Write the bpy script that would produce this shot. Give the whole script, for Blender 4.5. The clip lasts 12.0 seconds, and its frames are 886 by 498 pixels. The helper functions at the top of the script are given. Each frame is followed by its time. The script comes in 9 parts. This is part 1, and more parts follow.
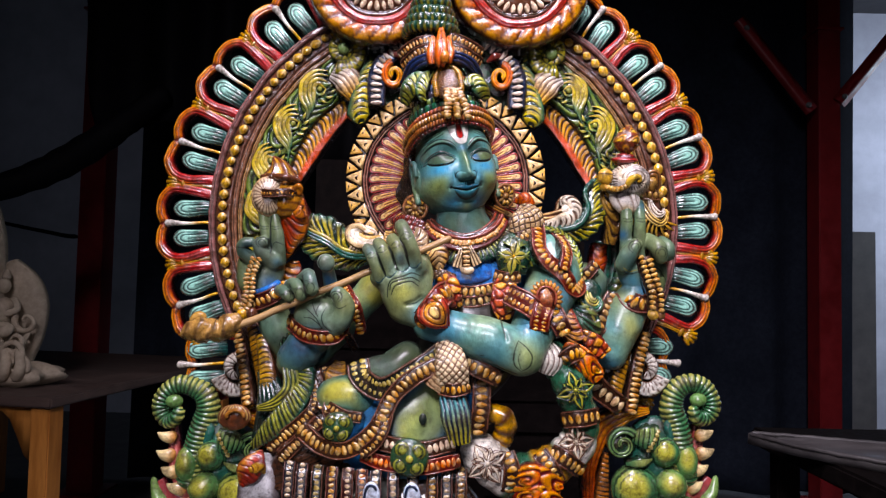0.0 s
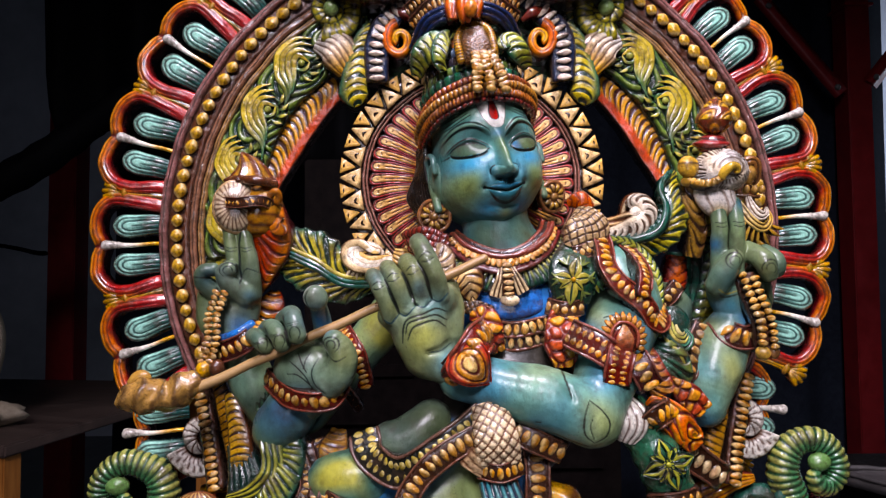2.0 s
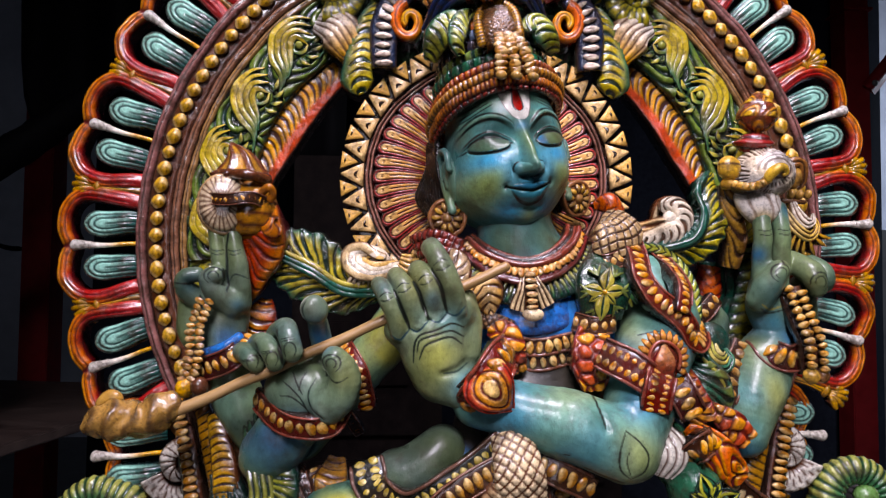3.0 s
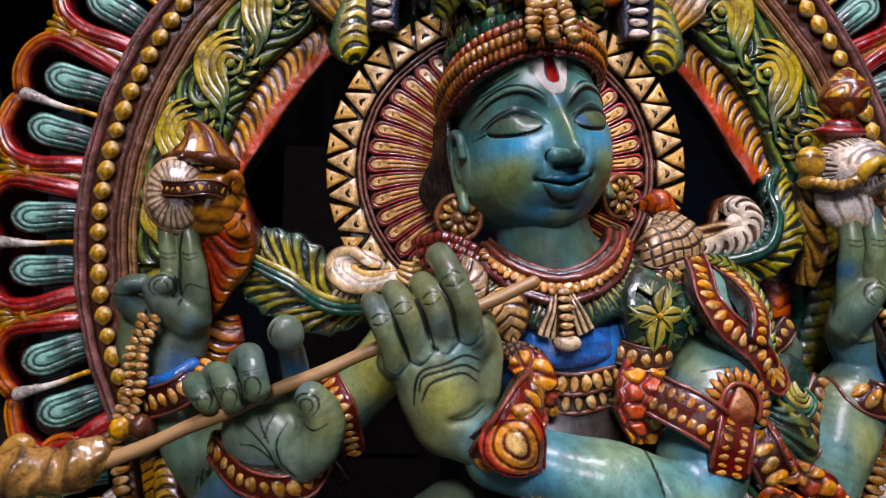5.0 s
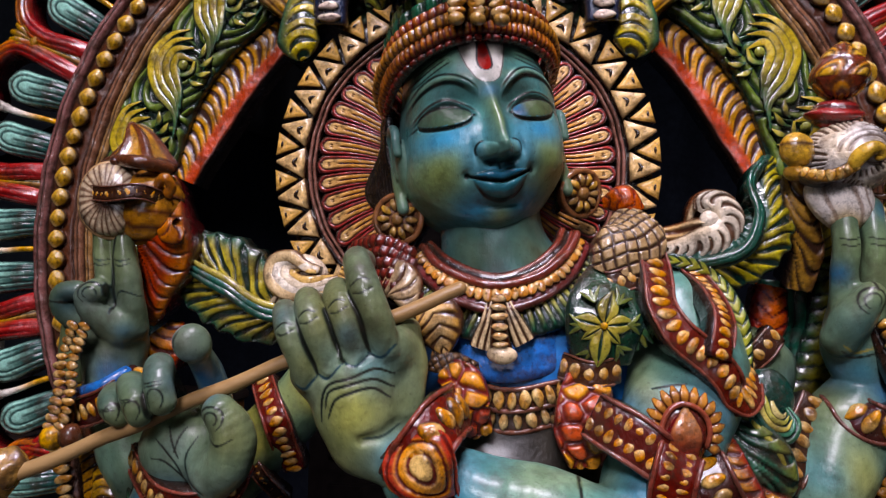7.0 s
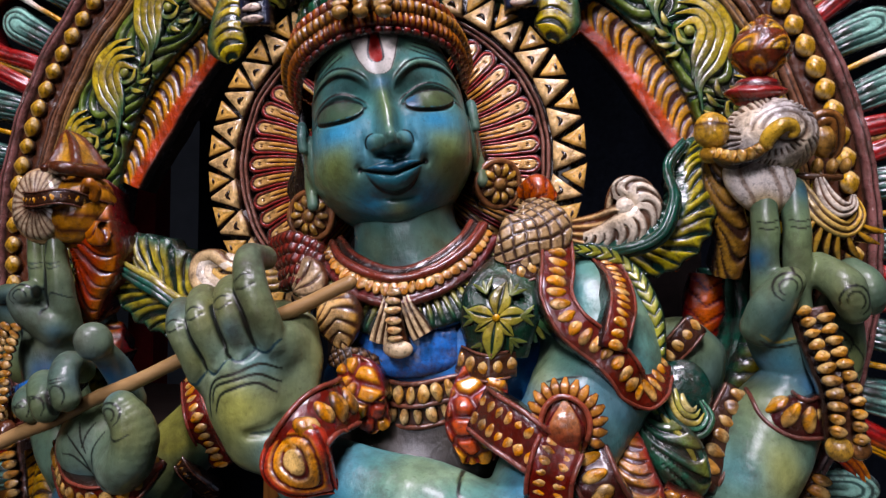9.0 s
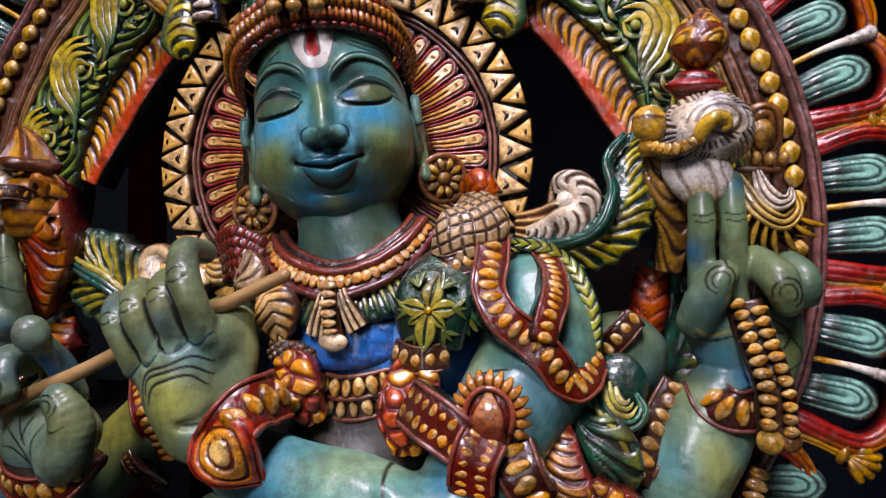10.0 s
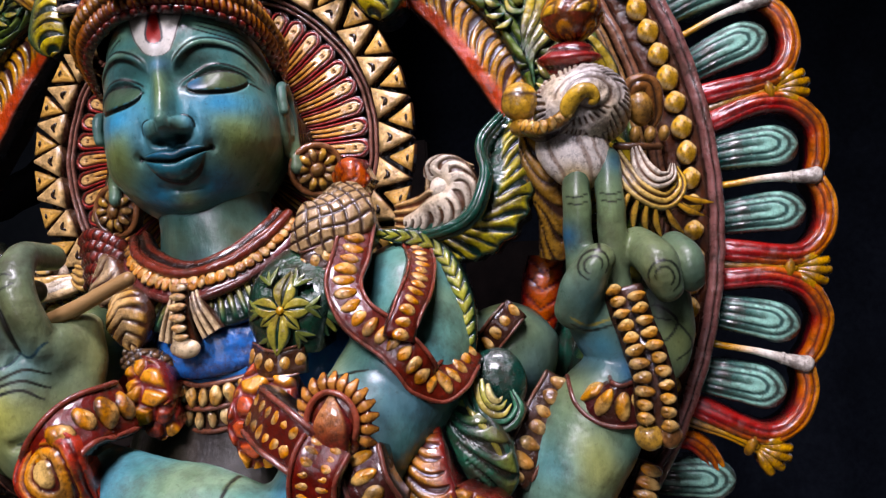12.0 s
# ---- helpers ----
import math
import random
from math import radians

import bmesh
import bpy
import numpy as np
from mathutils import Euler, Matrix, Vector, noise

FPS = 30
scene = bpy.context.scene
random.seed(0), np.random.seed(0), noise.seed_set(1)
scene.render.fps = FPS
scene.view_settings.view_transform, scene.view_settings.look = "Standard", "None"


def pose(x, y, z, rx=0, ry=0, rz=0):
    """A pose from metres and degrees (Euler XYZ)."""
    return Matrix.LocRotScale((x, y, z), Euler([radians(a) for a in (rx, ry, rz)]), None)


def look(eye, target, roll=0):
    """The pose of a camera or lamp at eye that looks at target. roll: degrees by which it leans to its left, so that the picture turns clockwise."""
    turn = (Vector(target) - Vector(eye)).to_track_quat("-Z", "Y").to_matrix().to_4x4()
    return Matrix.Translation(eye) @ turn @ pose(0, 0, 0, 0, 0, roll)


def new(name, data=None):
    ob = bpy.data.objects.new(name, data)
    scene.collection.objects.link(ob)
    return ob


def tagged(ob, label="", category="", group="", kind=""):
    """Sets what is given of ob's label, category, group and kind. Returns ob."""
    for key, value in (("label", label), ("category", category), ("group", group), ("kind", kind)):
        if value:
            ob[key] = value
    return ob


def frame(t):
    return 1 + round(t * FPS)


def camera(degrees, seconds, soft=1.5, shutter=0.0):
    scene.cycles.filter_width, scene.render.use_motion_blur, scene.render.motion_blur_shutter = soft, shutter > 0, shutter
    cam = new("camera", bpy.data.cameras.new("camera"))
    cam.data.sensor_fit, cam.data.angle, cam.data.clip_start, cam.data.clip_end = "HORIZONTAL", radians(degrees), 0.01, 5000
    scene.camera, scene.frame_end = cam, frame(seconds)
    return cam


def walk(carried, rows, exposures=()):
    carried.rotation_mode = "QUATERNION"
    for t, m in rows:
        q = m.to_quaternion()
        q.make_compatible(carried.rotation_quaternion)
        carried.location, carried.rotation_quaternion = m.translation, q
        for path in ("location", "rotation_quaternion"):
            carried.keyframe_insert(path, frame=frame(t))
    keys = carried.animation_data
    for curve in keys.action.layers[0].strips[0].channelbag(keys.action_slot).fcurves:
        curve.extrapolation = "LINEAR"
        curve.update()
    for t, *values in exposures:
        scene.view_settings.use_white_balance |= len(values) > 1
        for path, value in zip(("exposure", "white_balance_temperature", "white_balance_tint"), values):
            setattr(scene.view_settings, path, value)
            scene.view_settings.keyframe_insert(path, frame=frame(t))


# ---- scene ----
# ---------------------------------------------------------------- camera
cam = camera(64.0, 12.0, soft=1.3)
METRES, EYE, TILT, LEAN, TURN = 1.0, 1.15, 0.0, 0.0, 0.0
ROWS = [
    (0.0, 0.0, 0.0, 0.0, -0.06, 2.84, -1.24),
    (0.5, -0.0164, 0.1028, 0.019, -0.0, 2.88, -1.23),
    (1.0, -0.0304, 0.1952, 0.0375, 0.1, 2.9, -0.26),
    (1.5, -0.0346, 0.2651, 0.0432, 0.0, 2.9, 0.21),
    (2.0, -0.0442, 0.3076, 0.0421, -0.38, 2.89, 0.49),
    (2.5, -0.0583, 0.3578, 0.044, -1.16, 2.83, -0.51),
    (3.0, -0.0764, 0.4026, 0.0533, -1.73, 2.91, -0.3),
    (5.0, -0.0824, 0.5618, 0.069, -1.96, 2.8, -1.31),
    (5.5, -0.0449, 0.5828, 0.068, -0.94, 2.66, -1.19),
    (6.0, -0.0187, 0.5945, 0.0689, 0.64, 2.74, -1.27),
    (6.5, 0.0097, 0.6037, 0.0695, 2.61, 2.75, -1.21),
    (7.0, 0.0392, 0.6075, 0.0753, 4.82, 2.78, -1.13),
    (9.0, 0.1623, 0.6281, 0.0709, 9.96, 2.82, 0.07),
    (9.5, 0.1919, 0.6333, 0.0682, 10.32, 2.86, 0.44),
    (10.0, 0.2141, 0.6363, 0.0652, 10.47, 2.89, 0.09),
    (10.5, 0.2397, 0.6419, 0.0609, 10.56, 2.87, 0.54),
    (11.0, 0.2626, 0.651, 0.0566, 10.6, 2.89, 1.77),
    (11.5, 0.2868, 0.6674, 0.0584, 10.61, 2.88, 2.78),
    (12.0, 0.3038, 0.6885, 0.0598, 10.51, 2.85, 2.4),
]
walk(cam, [(t, pose(0, 0, EYE, TILT, LEAN, TURN) @ pose(METRES * x, METRES * y, METRES * z, 90 + pitch, roll, yaw)) for t, x, y, z, yaw, pitch, roll in ROWS],
     exposures=[(0.0, 0.17), (3.0, -0.07), (5.0, -0.40), (7.0, -0.48), (9.0, -0.44), (12.0, -0.22)])

# ---------------------------------------------------------------- light
world = bpy.data.worlds.new("world")
scene.world = world
world.use_nodes = True
world.node_tree.nodes["Background"].inputs["Color"].default_value = (0.5, 0.6, 0.8, 1)
world.node_tree.nodes["Background"].inputs["Strength"].default_value = 0.02


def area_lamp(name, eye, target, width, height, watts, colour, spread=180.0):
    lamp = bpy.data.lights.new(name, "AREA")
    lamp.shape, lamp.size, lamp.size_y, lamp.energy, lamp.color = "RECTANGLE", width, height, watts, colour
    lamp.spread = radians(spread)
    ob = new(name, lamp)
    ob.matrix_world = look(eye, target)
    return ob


# All four lamps are added out of view; no shutter, doorway or window is built.
area_lamp("unseen_key_lamp", (-0.35, -1.7, 3.25), (0.30, 1.2, 1.15), 0.9, 0.9, 17.0, (1.0, 0.925, 1.07), 62.0)
area_lamp("ceiling_lamp", (0.12, 0.42, 3.05), (0.0, 1.2, 1.15), 0.7, 0.35, 10.0, (1.02, 0.915, 1.10), 70.0)
area_lamp("unseen_front_fill", (-0.3, -2.9, 1.25), (0, 1.25, 1.0), 0.8, 1.2, 1.3, (1.0, 0.925, 1.06), 60.0)
# added lamp that only brightens the rear wall at the right
area_lamp("wall_fill_lamp", (4.7, 4.3, 2.4), (3.7, 6.1, 1.7), 0.9, 1.2, 62, (0.72, 0.82, 1.0))

# ---------------------------------------------------------------- materials


def material(name):
    m = bpy.data.materials.new(name)
    m.use_nodes = True
    return m, m.node_tree.nodes, m.node_tree.links, m.node_tree.nodes["Principled BSDF"]


def tex(nodes, links, scale, detail=4.0, rough=0.55, stretch=(1, 1, 1)):
    co = nodes.new("ShaderNodeTexCoord")
    mp = nodes.new("ShaderNodeMapping")
    mp.inputs["Scale"].default_value = stretch
    n = nodes.new("ShaderNodeTexNoise")
    n.inputs["Scale"].default_value, n.inputs["Detail"].default_value, n.inputs["Roughness"].default_value = scale, detail, rough
    links.new(co.outputs["Object"], mp.inputs["Vector"])
    links.new(mp.outputs["Vector"], n.inputs["Vector"])
    return n.outputs["Fac"]


def ramp(nodes, links, fac, *stops):
    r = nodes.new("ShaderNodeValToRGB")
    e = r.color_ramp.elements
    while len(e) < len(stops):
        e.new(0.5)
    for k, (p, c) in zip(e, stops):
        k.position, k.color = p, (*c, 1)
    links.new(fac, r.inputs["Fac"])
    return r.outputs["Color"]


def value_ramp(nodes, links, fac, a, b, lo=0.3, hi=0.7):
    r = nodes.new("ShaderNodeMapRange")
    r.inputs["From Min"].default_value, r.inputs["From Max"].default_value = lo, hi
    r.inputs["To Min"].default_value, r.inputs["To Max"].default_value = a, b
    links.new(fac, r.inputs["Value"])
    return r.outputs["Result"]


def blend(nodes, links, a, b, fac, how="MIX"):
    m = nodes.new("ShaderNodeMix")
    m.data_type, m.blend_type = "RGBA", how
    for sock, v in ((m.inputs[6], a), (m.inputs[7], b), (m.inputs[0], fac)):
        if isinstance(v, (int, float)):
            sock.default_value = v
        elif isinstance(v, tuple):
            sock.default_value = (*v, 1)
        else:
            links.new(v, sock)
    return m.outputs[2]


def bump(nodes, links, bsdf, fac, strength, distance):
    b = nodes.new("ShaderNodeBump")
    b.inputs["Strength"].default_value, b.inputs["Distance"].default_value = strength, distance
    links.new(fac, b.inputs["Height"])
    links.new(b.outputs["Normal"], bsdf.inputs["Normal"])


def carved_paint(name, skin=False, wash=0.72):
    """Glossy oil paint on carved wood; the paint colours lie in the attribute 'paint', whose alpha leaves bare body colour."""
    m, nodes, links, bsdf = material(name)
    at = nodes.new("ShaderNodeAttribute")
    at.attribute_name = "paint"
    col = at.outputs["Color"]
    if skin:
        body = ramp(nodes, links, tex(nodes, links, 13.0, 1.5, 0.45),
                    (0.30, (0.012, 0.125, 0.330)), (0.41, (0.040, 0.190, 0.260)), (0.53, (0.100, 0.220, 0.150)), (0.68, (0.300, 0.290, 0.050)))
        streak = ramp(nodes, links, tex(nodes, links, 110.0, 4.0, 0.6, (1, 1, 0.5)), (0.3, (0.78, 0.80, 0.80)), (0.7, (1.12, 1.10, 1.08)))
        col = blend(nodes, links, body, col, at.outputs["Alpha"])
        col = blend(nodes, links, col, streak, 0.8, "MULTIPLY")
        brush = ramp(nodes, links, tex(nodes, links, 34.0, 5.0, 0.62, (1, 1, 0.55)), (0.30, (0.46, 0.48, 0.40)), (0.50, (0.95, 0.95, 0.92)), (0.72, (1.22, 1.18, 1.05)))
        col = blend(nodes, links, col, brush, 0.75, "MULTIPLY")
    wear = ramp(nodes, links, tex(nodes, links, 90.0, 6.0, 0.65), (0.25, (0.60, 0.52, 0.46)), (0.5, (1, 1, 1)), (0.8, (1.15, 1.12, 1.05)))
    col = blend(nodes, links, col, wear, 0.45 if skin else 0.9, "MULTIPLY")
    grime = value_ramp(nodes, links, tex(nodes, links, 30.0 if skin else 42.0, 7.0, 0.75), 0.0, 0.50 if skin else wash, 0.50 if skin else 0.48, 0.68 if skin else 0.64)
    col = blend(nodes, links, col, (0.035, 0.020, 0.012), grime)
    fleck = value_ramp(nodes, links, tex(nodes, links, 330.0, 3.0, 0.6), 0.0, 0.3 if skin else 0.45, 0.62 if skin else 0.55, 0.70 if skin else 0.66)
    col = blend(nodes, links, col, (0.02, 0.012, 0.008), fleck)
    deep = nodes.new("ShaderNodeHueSaturation")
    deep.inputs["Saturation"].default_value, deep.inputs["Value"].default_value = 1.04, (1.0 if skin else 1.05)
    links.new(col, deep.inputs["Color"])
    links.new(deep.outputs["Color"], bsdf.inputs["Base Color"])
    links.new(value_ramp(nodes, links, tex(nodes, links, 60.0, 5.0), 0.26 if skin else 0.16, 0.46 if skin else 0.34), bsdf.inputs["Roughness"])
    bsdf.inputs["Specular IOR Level"].default_value = 0.26 if skin else 0.40
    bsdf.inputs["Coat Weight"].default_value, bsdf.inputs["Coat Roughness"].default_value = (0.25 if skin else 0.55), (0.20 if skin else 0.08)
    fine = tex(nodes, links, 180.0, 5.0, 0.6, (1, 1, 0.6))
    chisel = tex(nodes, links, 48.0, 2.0, 0.5)
    height = nodes.new("ShaderNodeMath")
    height.operation = "MULTIPLY_ADD"
    height.inputs[1].default_value = 1.6 if skin else 2.6
    links.new(chisel, height.inputs[0])
    links.new(fine, height.inputs[2])
    bump(nodes, links, bsdf, height.outputs["Value"], 0.42 if skin else 0.85, 0.0018)
    return m


def surface(name, dark, light, scale, rough=(0.5, 0.8), bumps=(0.3, 0.002), stretch=(1, 1, 1), metal=0.0, shine=0.5):
    m, nodes, links, bsdf = material(name)
    big = tex(nodes, links, scale * 0.12, 3.0, 0.5)
    fine = tex(nodes, links, scale, 6.0, 0.65, stretch)
    c = ramp(nodes, links, fine, (0.3, dark), (0.7, light))
    c = blend(nodes, links, c, ramp(nodes, links, big, (0.3, (0.6, 0.6, 0.6)), (0.7, (1.15, 1.15, 1.15))), 0.7, "MULTIPLY")
    links.new(c, bsdf.inputs["Base Color"])
    links.new(value_ramp(nodes, links, fine, *rough), bsdf.inputs["Roughness"])
    bsdf.inputs["Metallic"].default_value = metal
    bsdf.inputs["Specular IOR Level"].default_value = shine
    bump(nodes, links, bsdf, fine, *bumps)
    return m


PAINT = carved_paint("oil_paint_on_carved_wood")
BODY = carved_paint("blue_green_oil_paint", skin=True)
FLUTE_WOOD = surface("pale_waxed_wood", (0.24, 0.13, 0.045), (0.42, 0.26, 0.10), 60.0, (0.3, 0.5), (0.2, 0.001), (0.15, 1, 1))
TABLE_WOOD = surface("orange_varnished_wood", (0.32, 0.11, 0.020), (0.60, 0.24, 0.045), 30.0, (0.3, 0.55), (0.2, 0.001), (1, 1, 0.15))
TOP_WOOD = surface("dusty_dark_tabletop", (0.050, 0.030, 0.024), (0.11, 0.072, 0.056), 22.0, (0.5, 0.75), (0.2, 0.001), (0.2, 1, 1))
RAW_WOOD = surface("unpainted_carved_wood", (0.38, 0.30, 0.21), (0.58, 0.48, 0.35), 45.0, (0.55, 0.8), (0.4, 0.002))
RED_STEEL = surface("red_painted_steel", (0.16, 0.008, 0.010), (0.25, 0.012, 0.015), 14.0, (0.28, 0.5), (0.1, 0.001))
CURTAIN = surface("dark_navy_cloth", (0.010, 0.013, 0.021), (0.019, 0.024, 0.036), 40.0, (0.8, 0.95), (0.3, 0.002), shine=0.05)
PLASTER = surface("grey_blue_plaster", (0.36, 0.37, 0.43), (0.46, 0.47, 0.54), 6.0, (0.75, 0.95), (0.3, 0.004))
CONCRETE = surface("grey_cement_floor", (0.045, 0.045, 0.05), (0.085, 0.085, 0.09), 9.0, (0.5, 0.8), (0.3, 0.003))
ROOFING = surface("dark_roof_sheet", (0.02, 0.02, 0.022), (0.04, 0.04, 0.045), 5.0)
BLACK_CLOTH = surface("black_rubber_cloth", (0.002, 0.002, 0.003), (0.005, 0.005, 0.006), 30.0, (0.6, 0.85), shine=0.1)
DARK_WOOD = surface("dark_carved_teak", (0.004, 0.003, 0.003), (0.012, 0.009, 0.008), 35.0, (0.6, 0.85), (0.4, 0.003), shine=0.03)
PALE_BOARD = surface("worn_grey_brown_wood", (0.045, 0.040, 0.040), (0.095, 0.085, 0.082), 25.0, (0.35, 0.6), (0.3, 0.001), (0.2, 1, 1))
GREY_BOARD = surface("grey_board", (0.10, 0.10, 0.10), (0.16, 0.155, 0.15), 12.0)

# paint colours
YEL, GOLD, ORG, RED, DRED = (.66, .33, .018), (.38, .18, .018), (.62, .115, .010), (.33, .022, .014), (.10, .006, .008)
BRN, DKB, GRN, DGRN, LIME = (.085, .026, .010), (.014, .007, .005), (.010, .095, .045), (.004, .022, .015), (.34, .29, .020)
CREAM, WHITE, BLUE, NAVY = (.66, .52, .32), (.74, .69, .60), (.025, .14, .42), (.008, .016, .04)
TAN = (.45, .30, .16)

# ---------------------------------------------------------------- carving tools
rnd = np.random.RandomState(3)


def mixc(a, b, k):
    """Blend two colours (tuples or arrays) by the array k."""
    a, b = np.asarray(a, float), np.asarray(b, float)
    k = np.asarray(k, float)[..., None]
    return a * (1 - k) + b * k


def spline(pts, n):
    """n points evenly along a smooth curve through pts."""
    p = np.array(pts, float)
    if len(p) == 2:
        return p[0] + (p[1] - p[0]) * np.linspace(0, 1, n)[:, None]
    q = np.vstack([2 * p[0] - p[1], p, 2 * p[-1] - p[-2]])
    out = []
    for i in range(1, len(q) - 2):
        t = np.linspace(0, 1, 24, endpoint=False)[:, None]
        a, b, c, d = q[i - 1], q[i], q[i + 1], q[i + 2]
        out.append(0.5 * (2 * b + (c - a) * t + (2 * a - 5 * b + 4 * c - d) * t ** 2 + (3 * b - a - 3 * c + d) * t ** 3))
    out = np.vstack(out + [p[-1:]])
    s = np.r_[0, np.cumsum(np.linalg.norm(np.diff(out, axis=0), axis=1))]
    u = np.linspace(0, s[-1], n)
    return np.stack([np.interp(u, s, out[:, k]) for k in range(3)], 1)


def unit(v):
    return v / np.maximum(np.linalg.norm(v, axis=-1, keepdims=True), 1e-9)


def smooth(a, b, x):
    t = np.clip((x - a) / (b - a), 0, 1)
    return t * t * (3 - 2 * t)


def along(values, n):
    """A number, a list of numbers or a function of 0..1, as n samples."""
    f = np.linspace(0, 1, n)
    if callable(values):
        return values(f)
    v = np.atleast_1d(np.array(values, float))
    if len(v) < 3:
        return np.interp(f, np.linspace(0, 1, len(v)), v)
    return spline(np.stack([np.linspace(0, 1, len(v)), v, v * 0], 1), n)[:, 1]


class Carving:
    """Gathers the faces of one carved piece."""

    def __init__(self):
        self.v, self.f, self.c, self.m, self.n = [], [], [], [], 0

    def grid(self, p, c, loop=False, mat=0):
        """A sheet of points (rows x columns); loop joins the last column to the first."""
        r, k = p.shape[:2]
        i = np.arange(r * k).reshape(r, k) + self.n
        j = np.roll(i, -1, 1) if loop else i[:, 1:]
        i0 = i if loop else i[:, :-1]
        f = np.stack([i0[:-1], j[:-1], j[1:], i0[1:]], -1).reshape(-1, 4)
        c = np.broadcast_to(np.asarray(c, float), (r, k, np.shape(c)[-1])).reshape(-1, np.shape(c)[-1])
        if c.shape[1] == 3:
            c = np.hstack([c, np.ones((len(c), 1))])
        self.v.append(p.reshape(-1, 3)), self.f.append(f), self.c.append(c), self.m.append(np.full(len(f), mat))
        self.n += r * k

    def tube(self, pts, radii, colour, n=24, seg=14, flat=1.0, face=(0, -1, 0), mat=0, relief=None, ends=True):
        """A round limb along pts. flat: depth over width, a number or list. relief(s, f, a) adds height."""
        c = spline(pts, n)
        t = unit(np.gradient(c, axis=0))
        nn = np.array(face, float) - (t @ np.array(face, float))[:, None] * t
        nn = unit(nn)
        b = np.cross(t, nn)
        r, fl = along(radii, n)[:, None], along(flat, n)[:, None]
        s = np.r_[0, np.cumsum(np.linalg.norm(np.diff(c, axis=0), axis=1))][:, None]
        f = np.linspace(0, 1, n)[:, None]
        a = np.linspace(0, 2 * math.pi, seg, endpoint=False)[None]
        if ends:
            k = np.minimum(f, 1 - f) * s[-1]
            k = np.clip(k / np.maximum(r, 1e-6), 0, 1)
            cap = np.sqrt(np.maximum(1 - (1 - k) ** 2, 0.0)) * 0.999 + 0.001
        else:
            cap = np.ones_like(f)
        rr = r * cap
        h = 0.0
        if relief is not None:
            h, colour = relief(s, f, a)
        p = c[:, None] + b[:, None] * ((rr + h * cap) * np.sin(a))[..., None] + nn[:, None] * ((rr * fl + h * cap) * np.cos(a))[..., None]
        self.grid(p, colour, True, mat)

    def ribbon(self, pts, width, relief, n=60, m=9, thick=0.012, face=(0, -1, 0), mat=0):
        """A raised band along pts, facing 'face'; relief(s, f, u, w) gives heights and colours over length and -1..1 across."""
        c = spline(pts, n) if not isinstance(pts, np.ndarray) else pts
        n = len(c)
        t = unit(np.gradient(c, axis=0))
        fa = np.array(face, float)
        nn = unit(fa - (t @ fa)[:, None] * t) if fa.ndim == 1 else unit(fa)
        b = np.cross(t, nn)
        w = along(width, n)[:, None] * 0.5
        s = np.r_[0, np.cumsum(np.linalg.norm(np.diff(c, axis=0), axis=1))][:, None]
        f = np.linspace(0, 1, n)[:, None]
        u = np.linspace(-1, 1, m)[None]
        h, col = relief(s + 0 * u, f + 0 * u, u + 0 * s, w)
        col = np.broadcast_to(col, (n, m, np.shape(col)[-1]))
        p = c[:, None] + b[:, None] * (w * u)[..., None] + nn[:, None] * (h + 0 * u)[..., None]
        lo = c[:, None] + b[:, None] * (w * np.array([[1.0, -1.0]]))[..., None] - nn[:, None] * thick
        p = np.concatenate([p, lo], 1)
        # walls of the band painted at 0.6 so recesses look deeper
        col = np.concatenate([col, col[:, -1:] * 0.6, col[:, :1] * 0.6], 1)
        ends = [np.repeat(p[i].mean(0)[None, None], p.shape[1], 1) for i in (0, -1)]
        p = np.concatenate([ends[0], p, ends[1]], 0)
        col = np.concatenate([col[:1], col, col[-1:]], 0)
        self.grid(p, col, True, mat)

    def ball(self, at, radii, colour, seg=12, rows=8, turn=None, mat=0, relief=None):
        """An ellipsoid; turn: 3x3 matrix whose columns are its axes."""
        lat = np.linspace(-math.pi / 2 + 0.02, math.pi / 2 - 0.02, rows)[:, None]
        lon = np.linspace(0, 2 * math.pi, seg, endpoint=False)[None]
        d = np.stack([np.cos(lat) * np.cos(lon), np.cos(lat) * np.sin(lon), np.sin(lat) + 0 * lon], -1)
        if relief is not None:
            k, colour = relief(lat + 0 * lon, lon + 0 * lat)
            d = d * k[..., None]
        p = d * np.atleast_1d(np.array(radii, float))
        if turn is not None:
            p = p @ np.asarray(turn).T
        self.grid(p + np.array(at, float), colour, True, mat)

    def beads(self, pts, count, size, colour, lift=0.0, face=(0, -1, 0), offset=0.0, long=1.0, high=0.45, jitter=0.12, seg=16, rows=12):
        """A row of count bead-like knobs along pts. size: radius across; long: along over across."""
        c = spline(pts, max(count, 2) * 3)
        t = unit(np.gradient(c, axis=0))
        fa = np.array(face, float)
        nn = unit(fa - (t @ fa)[:, None] * t) if fa.ndim == 1 else unit(fa)
        b = np.cross(t, nn)
